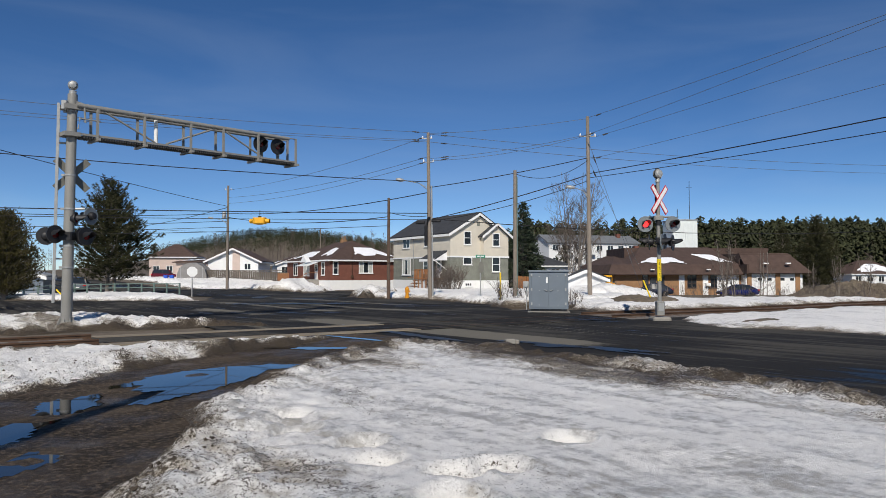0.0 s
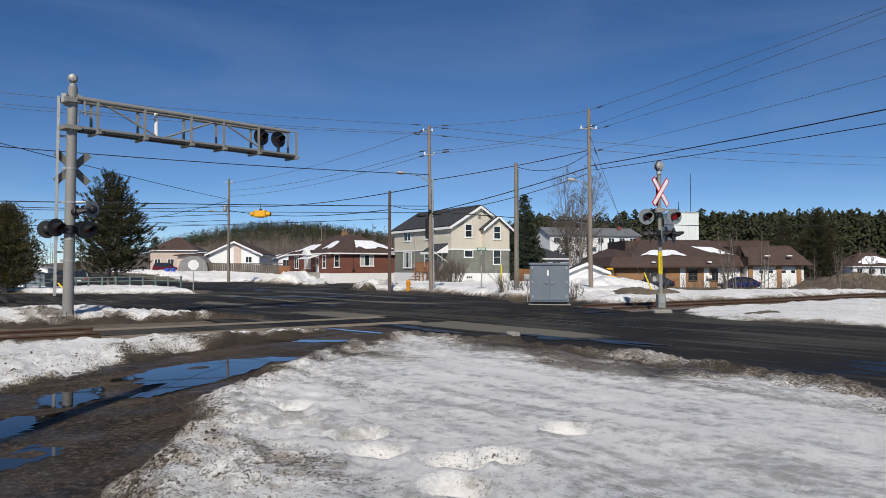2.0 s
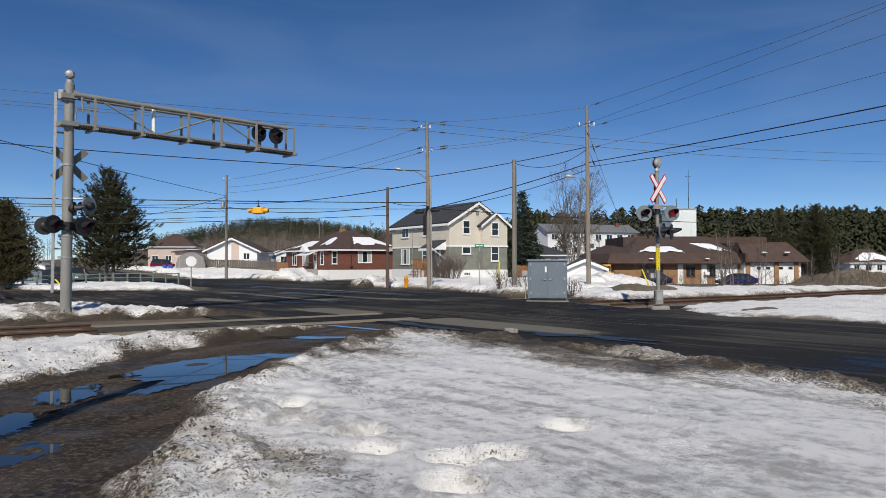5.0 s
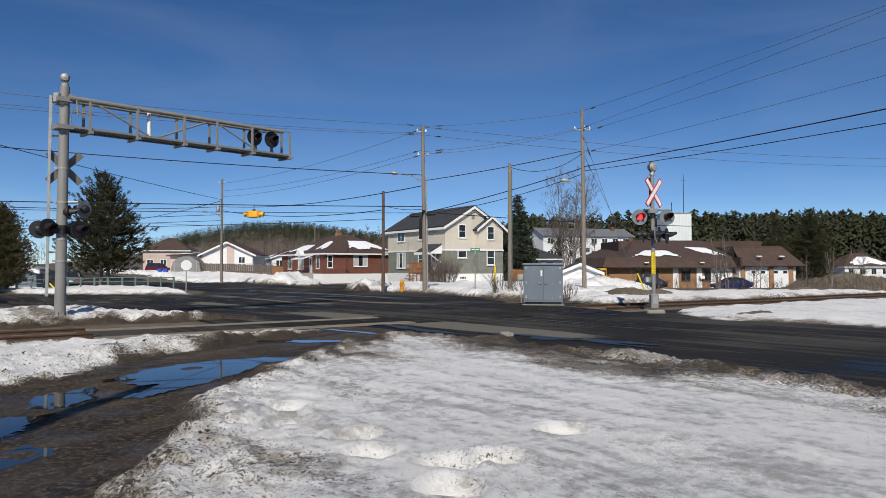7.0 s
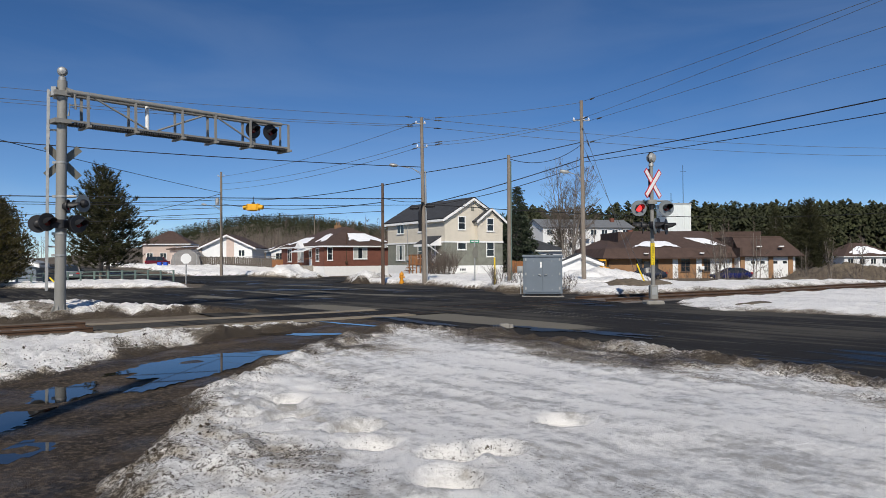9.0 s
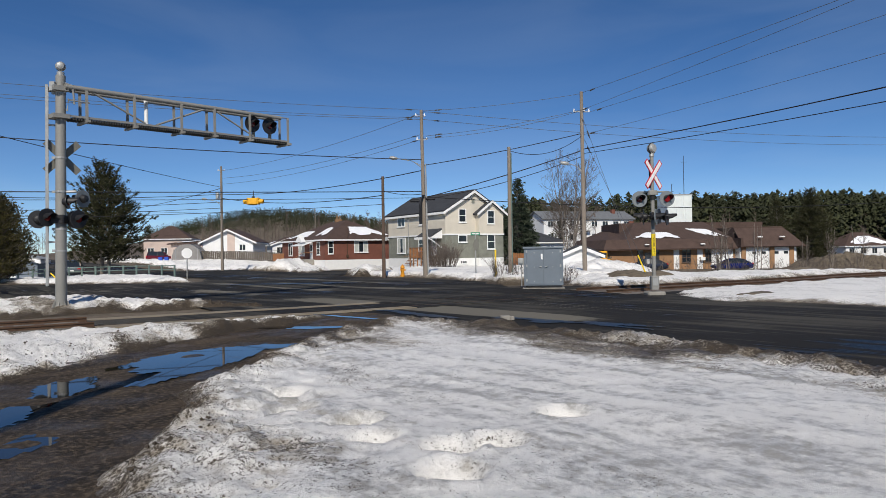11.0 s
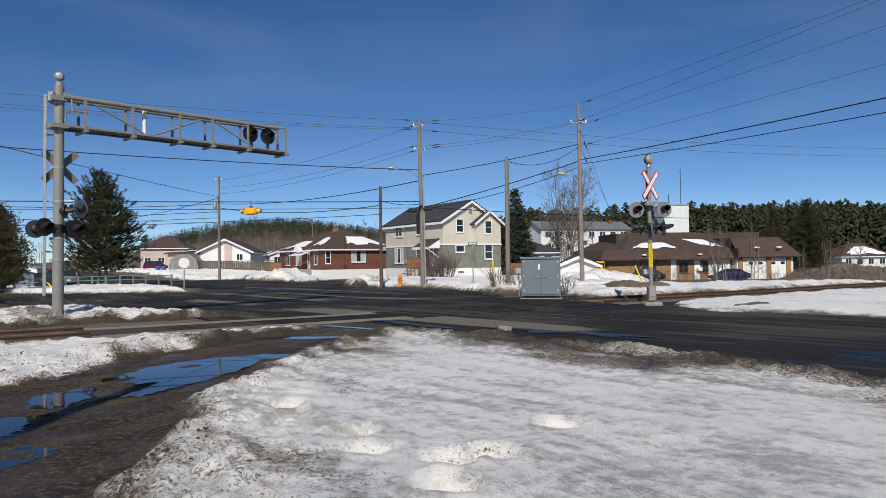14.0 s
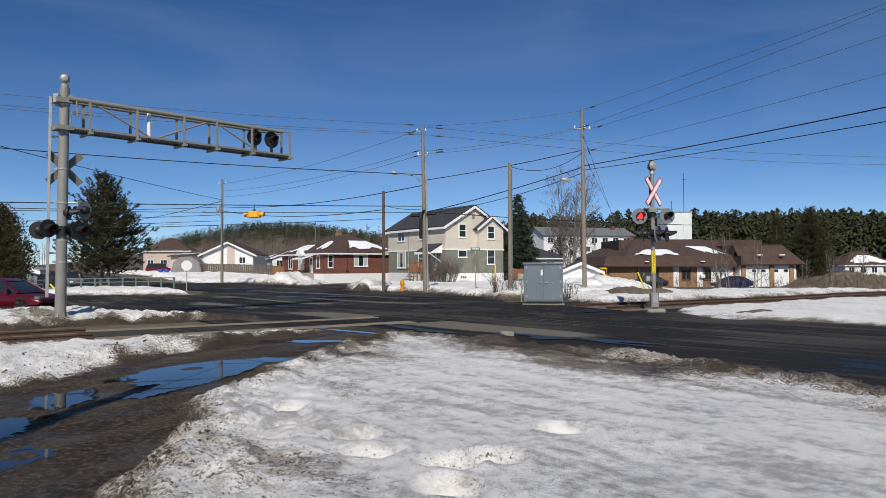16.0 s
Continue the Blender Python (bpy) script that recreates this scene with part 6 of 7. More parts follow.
def apartments():
    t = thing("apartment_building", Matrix.Translation((24.8, 163, 2.7)) @ pose(0, 0, 0, 0, 0, 17), "white two-storey row of apartments with a grey roof", "building")
    part("wall", G().box((0, 0, -1), (24, 9, 6.2)), M["siding"], t)
    part("end_gable", G().prism([(0, 6.2), (9, 6.2), (4.5, 8.0)], 0, 24, Matrix.Translation((0, 9, 0)) @ pose(0, 0, 0, 0, 0, -90)), M["siding"], t)
    part("roof", G().slab([(-0.5, -0.5, 6.1), (24.5, -0.5, 6.1), (24.5, 4.5, 8.2), (-0.5, 4.5, 8.2)], 0.2).slab([(-0.5, 4.5, 8.2), (24.5, 4.5, 8.2), (24.5, 9.5, 6.1), (-0.5, 9.5, 6.1)], 0.2), M["shingle2"], t, "grey shingle roof")
    for k in range(8):
        for z in (1.2, 4.2):
            window(t, 1.8 + 2.9 * k, z, 1.6, 1.4, FRONT, 2, 0)
        if k % 2:
            b = part("balcony", G().box((0.6 + 2.9 * k, -1.3, 3.3), (3.0 + 2.9 * k, 0, 3.45)), M["white"], t)
            part("balcony_rail", G().box((0.6 + 2.9 * k, -1.3, 3.45), (3.0 + 2.9 * k, -1.25, 4.4)), M["white"], b)
    part("chimney", G().box((20, 3, 7), (20.9, 3.8, 8.6)), M["brick"], t)


M["shingle2"] = material("grey_shingles", (0.16, 0.17, 0.18), 0.9, vary=0.2, scale=1, fine=10, bump=0.3)
apartments()


# ---- trees ----
def tuft(g, p, d, size, rnd, n=5):
    """A spray of narrow needle blades round the direction d."""
    d = Vector(d).normalized()
    for k in range(n):
        v = (d + Vector((rnd.uniform(-1, 1), rnd.uniform(-1, 1), rnd.uniform(-0.7, 0.9))) * 0.8).normalized() * size * rnd.uniform(0.6, 1.2)
        s = v.cross(Vector((rnd.uniform(-1, 1), rnd.uniform(-1, 1), rnd.uniform(-1, 1)))).normalized() * size * rnd.uniform(0.06, 0.14)
        n0 = len(g.v)
        g.v += [tuple(p - s * 0.4), tuple(p + v * 0.55 - s), tuple(p + v), tuple(p + v * 0.55 + s)]
        g.f.append((n0, n0 + 1, n0 + 2, n0 + 3))


def brushy(g, p, d, size, rnd, n):
    """A bushy shoot: a short axis that curves up, set all round with narrow needles."""
    d = Vector(d).normalized()
    for k in range(n):
        c = p + d * size * rnd.uniform(-0.5, 0.7) + Vector((0, 0, 0.1 * size))
        v = (d * 0.7 + Vector((rnd.gauss(0, 1), rnd.gauss(0, 1), rnd.gauss(0, 0.9)))).normalized() * size * rnd.uniform(0.45, 0.85)
        s = v.cross(Vector((rnd.uniform(-1, 1), rnd.uniform(-1, 1), rnd.uniform(-1, 1)))).normalized() * size * 0.06
        n0 = len(g.v)
        g.v += [tuple(c - s), tuple(c + s), tuple(c + v)]
        g.f.append((n0, n0 + 1, n0 + 2))


def pine(x, y, h, r, seed, label, trunks=1, base=0.28):
    rnd = random.Random(seed)
    t = thing("pine_tree", Matrix.Translation((x, y, lv(x, y))), label, "tree")
    tr, cr = G(), G()
    for k in range(trunks):
        o = Vector((0.5 * k, 0.15 * k, 0))
        hh = h * (1 - 0.12 * k)
        tr.cyl(o + Vector((0, 0, -0.2)), o + Vector((0.1, 0, hh * 0.5)), 0.17, 0.12, 10).cyl(o + Vector((0.1, 0, hh * 0.5)), o + Vector((0.05, 0, hh * 0.97)), 0.12, 0.02, 8)
        z = h * base * (0.8 + 0.2 * k)
        while z < hh:
            f = (z - h * base) / (hh - h * base)
            full = r * (0.6 + 0.55 * f if f < 0.3 else 0.76 * ((1.06 - f) / 0.76) ** 0.85)
            a0 = rnd.uniform(0, 6.283)
            for w in range(6):
                reach = full * rnd.uniform(0.6, 1.15) + 0.12
                a = a0 + w * 1.047 + rnd.gauss(0, 0.25)
                d = Vector((math.cos(a), math.sin(a), rnd.uniform(-0.12, 0.2) + 0.5 * f))
                p0 = o + Vector((0.08, 0, z + rnd.gauss(0, 0.08)))
                p1 = p0 + d * reach
                tr.cyl(p0, p1, 0.035 * (1.2 - f), 0.008, 5, caps=False)
                m = max(3, int(reach * 3.6))
                for i in range(m):
                    u = 0.28 + 0.74 * (i + rnd.random()) / m
                    q = p0.lerp(p1, u) + Vector((rnd.gauss(0, 1), rnd.gauss(0, 1), rnd.gauss(0, 0.5) + 0.25)) * 0.2 * reach ** 0.5 * (0.3 + u)
                    brushy(cr, q, d + Vector((0, 0, 0.7)), 0.36 * h / 9.6, rnd, 40)
            z += h * 0.034 * (0.7 + 0.6 * rnd.random())
    part("trunk", tr, M["bark"], t, smooth=True)
    part("crown", cr, M["needle"], t, "dark green clumps of pine needles")
    return t


def spruce(x, y, h, r, seed, label, mat="spruce", base=0.06, dense=1.0, kind="spruce_tree", size=0.34):
    rnd = random.Random(seed)
    t = thing(kind, Matrix.Translation((x, y, lv(x, y))), label, "tree")
    tr, cr = G().cyl((0, 0, -0.2), (0, 0, h * 0.95), 0.16, 0.02, 8), G()
    n = int(260 * dense)
    for k in range(n):
        f = (k + rnd.random()) / n
        z = h * (base + (1 - base) * f)
        prof = (1 - f) ** 0.9 if mat == "spruce" else (1 - f) ** 0.55 * (0.75 + 0.25 * min(1, f * 4))
        reach = r * prof * rnd.uniform(0.75, 1.12) + 0.08
        a = rnd.uniform(0, 6.283)
        d = Vector((math.cos(a), math.sin(a), -0.25 if mat == "spruce" else 0.7))
        p0, p1 = Vector((0, 0, z)), Vector((0, 0, z)) + Vector((d.x, d.y, d.z * 0.6)) * reach
        tr.cyl(p0, p1, 0.02, 0.006, 4, caps=False)
        m = max(2, int(reach * 6))
        for i in range(m):
            u = 0.3 + 0.7 * (i + rnd.random()) / m
            q = p0.lerp(p1, u) + Vector((rnd.gauss(0, 0.12), rnd.gauss(0, 0.12), rnd.gauss(0, 0.1))) * (0.6 + u)
            tuft(cr, q, Vector((d.x, d.y, -0.3 if mat == "spruce" else 1.2)), size, rnd, 5)
    part("trunk", tr, M["bark"], t)
    part("crown", cr, M[mat], t, "dense dark evergreen foliage")
    return t


def bare_branches(g, p, d, length, r, depth, rnd, spread=0.55, up=0.25):
    q = p + d * length
    g.cyl(p, q, r, r * 0.6, 5 if depth > 2 else 3, caps=False)
    if depth == 0:
        return
    for k in range(rnd.choice((2, 3, 3)) if depth > 1 else 3):
        v = (d + Vector((rnd.gauss(0, 1), rnd.gauss(0, 1), rnd.gauss(0, 0.6))) * spread + Vector((0, 0, up))).normalized()
        bare_branches(g, p.lerp(q, rnd.uniform(0.45, 1.0)), v, length * rnd.uniform(0.55, 0.8), max(r * 0.55, 0.006), depth - 1, rnd, spread, up)


def bare_tree(x, y, h, seed, stems=1, depth=5, label="bare leafless deciduous tree in late winter", mat="bark", r=0.11, spread=0.4):
    rnd = random.Random(seed)
    t = thing("bare_tree", Matrix.Translation((x, y, lv(x, y))), label, "tree")
    tr, br = G(), G()
    for k in range(stems):
        d = Vector((rnd.gauss(0, 0.05 + 0.012 * stems), rnd.gauss(0, 0.10), 1)).normalized()
        p, hh = Vector((rnd.gauss(0, 0.25) * (k > 0), rnd.gauss(0, 0.25) * (k > 0), -0.15)), h * rnd.uniform(0.85, 1.0)
        tr.cyl(p, p + d * hh * 0.55, r, r * 0.55, 8).cyl(p + d * hh * 0.55, p + d * hh, r * 0.55, 0.012, 6)
        for i in range(int(9 + h * 0.9)):
            u = 0.25 + 0.75 * i / (9 + h * 0.9)
            v = Vector((rnd.gauss(0, 1), rnd.gauss(0, 1), 1.15)).normalized()
            bare_branches(br, p + d * hh * u, v, hh * 0.20 * (1.15 - u), r * 0.30 * (1.1 - u) + 0.006, depth - 2, rnd, spread)
    part("trunk", tr, M[mat], t, smooth=True)
    part("crown", br, M["twig"], t, "fine bare twigs")
    return t


pine(-28.7, 59.5, 9.6, 4.1, 5, "tall red pine with a broad ragged crown beside a rail", 2, 0.2)
spruce(-28.7, 45.5, 5.6, 2.3, 7, "dense green-brown cedar at the roadside", "cedar", 0.02, 3.6, "cedar_tree", 0.22)
spruce(-31.8, 47.5, 5.2, 1.7, 8, "dense green-brown cedar at the roadside", "cedar", 0.02, 1.6, "cedar_tree", 0.22)
spruce(10.8, 94, 12.2, 3.4, 9, "tall narrow spruce behind a house", "spruce", 0.05, 1.5, size=0.5)
bare_tree(12.9, 68, 12.2, 11, 7, 5, "tall bare poplar clump with pale trunks behind poles", "bark", 0.075, 0.36)
bare_tree(14.0, 72, 9.8, 12, 4, 5, "tall bare poplar clump with pale trunks behind poles", "bark", 0.06, 0.38)
bare_tree(22.5, 54, 5.6, 13, 3, 5, "slender bare sapling in the brush beside the track", "bark", 0.05, 0.5)
bare_tree(20.2, 50, 3.6, 14, 4, 4, "slender bare sapling in the brush beside the track", "bark", 0.035, 0.5)
bare_tree(25.5, 56, 4.5, 15, 3, 4, "slender bare sapling in the brush beside the track", "bark", 0.04, 0.5)
bare_tree(34.0, 60, 4.2, 16, 3, 4, "slender bare sapling in the brush beside the track", "bark", 0.04, 0.5)
bare_tree(40.0, 66, 4.8, 17, 3, 4, "slender bare sapling in the brush beside the track", "bark", 0.04, 0.5)
bare_tree(30.0, 57, 3.4, 18, 3, 4, "slender bare sapling in the brush beside the track", "bark", 0.03, 0.5)
bare_tree(-19, 150, 10, 19, 2, 5, "bare leafless deciduous tree behind a bungalow", "bark", 0.14, 0.5)
bare_tree(-12, 160, 9, 20, 2, 5, "bare leafless deciduous tree behind a bungalow", "bark", 0.14, 0.5)
pine(20.5, 118, 6.5, 2.4, 23, "dark pine in front of white apartments", 1, 0.1)
pine(67, 125, 12.5, 5.0, 24, "broad dark green pine at the edge of the woods", 2, 0.05)
pine(62.5, 128, 10.5, 4.0, 25, "broad dark green pine at the edge of the woods", 1, 0.05)


def shrub(x, y, h, r, n, seed, label):
    rnd = random.Random(seed)
    g = G()
    for k in range(n):
        a, u = rnd.uniform(0, 6.283), rnd.random() ** 0.5 * r * 0.5
        p = Vector((math.cos(a) * u, math.sin(a) * u, -0.1))
        d = Vector((math.cos(a) * 0.45 * u / r * 2, math.sin(a) * 0.45 * u / r * 2, 1)).normalized()
        bare_branches(g, p, d, h * rnd.uniform(0.35, 0.6), 0.014, 2, rnd, 0.35, 0.3)
    ob = part("shrub", g, M["twig"], None, at=Matrix.Translation((x, y, lv(x, y))))
    return tagged(ob, label, "shrub")


shrub(0.6, 66.5, 2.9, 1.8, 140, 31, "brown bare bush in front of a house")
shrub(-0.6, 66, 1.9, 1.2, 70, 32, "brown bare bush in front of a house")
shrub(3.4, 36.6, 1.5, 0.9, 26, 33, "brown bare bush beside a pole")
shrub(4.6, 36.2, 1.2, 0.8, 22, 34, "brown bare bush beside a pole")
shrub(6.2, 33, 0.9, 0.6, 18, 35, "dry brown weeds behind a cabinet")


def brush():
    rnd = random.Random(77)
    g = G()
    for k in range(420):
        s = rnd.random()
        x = 16 + 46 * s + rnd.gauss(0, 1.5)
        y = 47 + 0.56 * (x - 16) + rnd.uniform(-2, 8)
        h = rnd.uniform(0.8, 2.0) * (1.2 if x > 38 else 0.9)
        bare_branches(g, Vector((x, y, lv(x, y) - 0.05)), Vector((rnd.gauss(0, 0.15), rnd.gauss(0, 0.15), 1)).normalized(), h * 0.5, 0.013, 2, rnd, 0.4, 0.3)
    tagged(part("brush", g, M["twig"]), "tangled brown leafless brush along the railway", "brush", "", "stuff")


brush()


def forest(name, spots, mat, label, seed, blades=110):
    """Far conifers: each stem carries many ragged sprays that shorten towards the top."""
    rng = np.random.default_rng(seed)
    sp = np.array(spots)
    n = len(sp)
    z0 = level(sp[:, 0], sp[:, 1]) - 0.5
    h = sp[:, 2][:, None]
    r, bulge = h * rng.uniform(0.20, 0.36, (n, 1)), rng.uniform(0.32, 0.7, (n, 1))
    f = rng.random((n, blades)) ** 0.85
    a = rng.uniform(0, 6.283, (n, blades))
    q = r * (1 - f) ** bulge * rng.uniform(0.35, 1.15, (n, blades)) * (0.7 + 0.6 * np.sin(f * 34 + a * 0.7) ** 2) + 0.05
    c = np.stack([sp[:, :1] + np.cos(a) * q, sp[:, 1:2] + np.sin(a) * q, z0[:, None] + h * (0.10 + 0.88 * f)], -1)
    size = (h * 0.044 * (1.15 - 0.6 * f) * rng.uniform(0.6, 1.4, (n, blades)))[..., None]
    out = np.stack([np.cos(a), np.sin(a), rng.uniform(-0.9, 0.3, (n, blades))], -1) * size
    side = np.stack([-np.sin(a), np.cos(a), rng.uniform(-0.5, 0.5, (n, blades))], -1) * size * 0.75
    up = np.stack([a * 0, a * 0, a * 0 + 1.0], -1) * size * 0.7
    v = np.stack([c - out * 0.7 + up, c - side, c + out, c + side], 2).reshape(-1, 3)
    g = G()
    g.v = v.tolist()
    k = np.arange(len(v) // 4)[:, None] * 4
    g.f = np.concatenate([k + [0, 1, 2], k + [0, 2, 3]]).tolist()
    return tagged(part(name, g, M[mat]), label, "woods", "", "stuff")


def bare_wood(name, spots, label, seed):
    rnd = random.Random(seed)
    g = G()
    for x, y, h in spots:
        p = Vector((x, y, lv(x, y) - 0.3))
        g.cyl(p, p + Vector((rnd.gauss(0, 0.3), 0, h)), h * 0.012, 0.02, 3, caps=False)
        for k in range(26):
            u = rnd.uniform(0.3, 1)
            a = rnd.uniform(0, 6.283)
            q = p + Vector((0, 0, h * u))
            v = Vector((math.cos(a), math.sin(a), rnd.uniform(0.6, 1.6))).normalized() * h * rnd.uniform(0.1, 0.3) * (1.25 - u)
            s = v.cross(Vector((0, 1, 0))).normalized() * h * 0.006
            n0 = len(g.v)
            g.v += [tuple(q - s), tuple(q + s), tuple(q + v)]
            g.f.append((n0, n0 + 1, n0 + 2))
    return tagged(part(name, g, M["twig"]), label, "woods", "", "stuff")


def scatter(n, x0, x1, y0, y1, h0, h1, seed, slant=0.0):
    rnd = random.Random(seed)
    out = []
    for k in range(n):
        u = rnd.random()
        out.append((x0 + (x1 - x0) * u, y0 + (y1 - y0) * rnd.random() + slant * u, rnd.uniform(h0, h1)))
    return out


forest("forest", scatter(1300, 30, 270, 215, 330, 11, 20, 41) + scatter(800, 60, 250, 165, 215, 9, 17, 42), "farwood", "dense dark conifer woods on a low ridge", 43, 210)
hill = [p for p in scatter(4200, -300, 40, 430, 720, 5, 10, 44) if p[0] > -0.42 * p[1]]
forest("hill_forest", hill + scatter(420, -60, 60, 270, 420, 5, 9, 45), "farwood", "distant conifer woods on a rounded hill", 47, 56)
bare_wood("bare_woods", scatter(260, -75, 60, 190, 330, 8, 14, 48) + scatter(90, 30, 130, 160, 200, 8, 13, 49) + scatter(60, 72, 150, 160, 185, 6, 10, 50) + scatter(160, -230, -70, 190, 330, 5, 9, 51), "grey-brown leafless woods in front of the ridge", 52)


# ---- vehicles ----
def car(name, m, paint, label, suv=False, length=4.6, category="car"):
    """A car whose nose points to +x, standing on z = 0."""
    t = thing(name, m, label, category)
    k = length / 4.6
    h = 1.68 if suv else 1.45
    belt, half = (1.02, 0.92) if suv else (0.90, 0.90)
    st = [(-2.30, 0.45, 0.80), (-2.22, 0.32, belt * 0.98), (-1.9, 0.24, belt + 0.04), (-1.0, 0.20, belt), (0.3, 0.20, belt - 0.02), (1.0, 0.22, belt - 0.05), (1.75, 0.24, belt - 0.16), (2.18, 0.30, belt - 0.28), (2.30, 0.42, 0.56)]
    g = G()
    for x, a, b in st:
        w = half * (0.86 if abs(x) > 2.25 else 0.95 if abs(x) > 2.1 else 1.0)
        c = (b - a)
        ring = [(-w * 0.9, a), (-w, a + 0.18 * c), (-w * 1.0, a + 0.6 * c), (-w * 0.94, b - 0.03), (-w * 0.82, b), (w * 0.82, b), (w * 0.94, b - 0.03), (w, a + 0.6 * c), (w, a + 0.18 * c), (w * 0.9, a)]
        g.v += [(x * k, y, z) for y, z in ring]
    n = 10
    g.f += [(j * n + i, j * n + (i + 1) % n, (j + 1) * n + (i + 1) % n, (j + 1) * n + i) for j in range(len(st) - 1) for i in range(n)] + [tuple(range(n - 1, -1, -1)), tuple(range((len(st) - 1) * n, len(st) * n))]
    part("body", g, paint, t, smooth=True)
    if suv:
        roof = [(-2.15, belt, 0.80), (-1.95, h - 0.10, 0.66), (-1.5, h, 0.64), (0.0, h, 0.64), (0.45, h - 0.08, 0.64), (1.15, belt - 0.06, 0.80)]
    else:
        roof = [(-1.95, belt + 0.02, 0.78), (-1.15, h - 0.08, 0.62), (-0.6, h, 0.60), (0.0, h - 0.01, 0.60), (0.45, h - 0.12, 0.62), (1.25, belt - 0.06, 0.80)]
    cab = G()
    for x, z, w in roof:
        cab.v += [(x * k, -0.83, belt - 0.08), (x * k, -w, z), (x * k, w, z), (x * k, 0.83, belt - 0.08)]
    cab.f += [(j * 4 + i, j * 4 + i + 1, (j + 1) * 4 + i + 1, (j + 1) * 4 + i) for j in range(len(roof) - 1) for i in range(3)]
    c = part("cabin_glass", cab, M["glass"], t, "dark tinted windows", smooth=True)
    top = G()
    for j, (x, z, w) in enumerate(roof[1:5]):
        top.v += [(x * k, -w - 0.02, z - 0.02), (x * k, -w * 0.8, z + 0.025), (x * k, w * 0.8, z + 0.025), (x * k, w + 0.02, z - 0.02)]
    top.f += [(j * 4 + i, j * 4 + i + 1, (j + 1) * 4 + i + 1, (j + 1) * 4 + i) for j in range(3) for i in range(3)]
    part("roof", top, paint, t, smooth=True)
    for s in (-1, 1):
        for (x0, z0, w0), (x1, z1, w1) in ((roof[0], roof[1]), (roof[4], roof[5])):
            part("pillar", G().cyl((x0 * k, s * (w0 + 0.01), z0), (x1 * k, s * (w1 + 0.01), z1), 0.045, 0.045, 6), paint, t)
        xm = (-0.35 if not suv else -0.4) * k
        part("pillar", G().cyl((xm, s * 0.835, belt - 0.05), (xm, s * 0.63, h - 0.02), 0.04, 0.04, 6), M["black"], t)
        part("mirror", G().bevel_box((0.72 * k, min(s * 0.86, s * 1.05), belt - 0.02), (0.88 * k, max(s * 0.86, s * 1.05), belt + 0.13), 0.03), paint, t)
        part("headlight", G().bevel_box((2.02 * k, min(s * 0.55, s * 0.86), 0.58), (2.27 * k, max(s * 0.55, s * 0.86), 0.70), 0.03), M["headlight"], t, "clear headlamp")
        part("tail_light", G().bevel_box((-2.30 * k, min(s * 0.55, s * 0.88), 0.74), (-2.12 * k, max(s * 0.55, s * 0.88), 0.92), 0.03), M["taillight"], t, "red tail lamp")
        part("sill", G().box((-1.0 * k, s * 0.88 - 0.03, 0.17), (1.0 * k, s * 0.88 + 0.03, 0.27)), M["black"], t)
        for xw in (-1.38, 1.42):
            w = new("wheel")
            w.parent, w.matrix_basis = t, Matrix.Translation((xw * k, s * 0.80, 0.33))
            part("tyre", G().turned([(0.20, -0.10), (0.31, -0.10), (0.33, -0.06), (0.33, 0.06), (0.31, 0.10), (0.20, 0.10)], 22, pose(0, 0, 0, 90, 0, 0)), M["tyre"], w, smooth=True)
            rim = G().cyl((0, -0.085, 0), (0, 0.085, 0), 0.06, 0.06, 10)
            for i in range(5):
                a = 6.283 * i / 5
                rim.cyl((0, s * 0.07, 0), (0.2 * math.cos(a), s * 0.08, 0.2 * math.sin(a)), 0.03, 0.025, 5)
            part("rim", rim, M["steel"], w)
            part("arch", G().cyl((0, -0.095, 0), (0, 0.085, 0), 0.36, 0.36, 20, Matrix.Translation((xw * k, s * 0.80, 0.33))), M["tyre"], t)
    part("grille", G().box((2.24 * k, -0.5, 0.42), (2.315 * k, 0.5, 0.56)), M["black"], t)
    part("number_plate", G().box((-2.33 * k, -0.25, 0.55), (-2.29 * k, 0.25, 0.68)), M["white"], t)
    return t


def parked(name, x, y, turn, paint, label, suv=False, length=4.6, lift=0.0):
    return car(name, Matrix.Translation((x, y, lv(x, y) - 0.02 + lift)) @ pose(0, 0, 0, 0, 0, turn), M[paint], label, suv, length)


parked("parked_car", 35.3, 83.5, 178, "bluecar", "dark blue sedan parked before a brown building")
parked("parked_car", 24.0, 80, 170, "darkcar", "dark blue-black sedan parked behind a snow bank")
parked("parked_suv", -39.2, 75, 112, "greycar", "grey sport utility vehicle seen from behind on the street", True, 4.6, 0.05)
parked("parked_car", -48.6, 122, 15, "redcar", "dark red car parked in a driveway", True)
RED_CAR = car("red_car", pose(-17.0, 31, 0), M["redcar"], "dark red sedan driving along the road")


# ---- street furniture ----
def hydrant():
    x, y = -2.35, 45.6
    t = thing("fire_hydrant", mast_at(x, y) @ pose(0, 0, 0.12), "yellow-orange fire hydrant standing in snow", "fire hydrant")
    part("barrel", G().turned([(0.16, -0.2), (0.16, 0.03), (0.11, 0.05), (0.11, 0.42), (0.15, 0.45), (0.15, 0.49), (0.13, 0.56), (0.07, 0.63), (0.03, 0.65), (0.03, 0.70)], 16), M["orange"], t, smooth=True)
    for a in (0, 120, 240):
        part("nozzle", G().cyl((0.08, 0, 0.34), (0.2, 0, 0.34), 0.06, 0.065, 12, pose(0, 0, 0, 0, 0, a)), M["orange"], t)


hydrant()


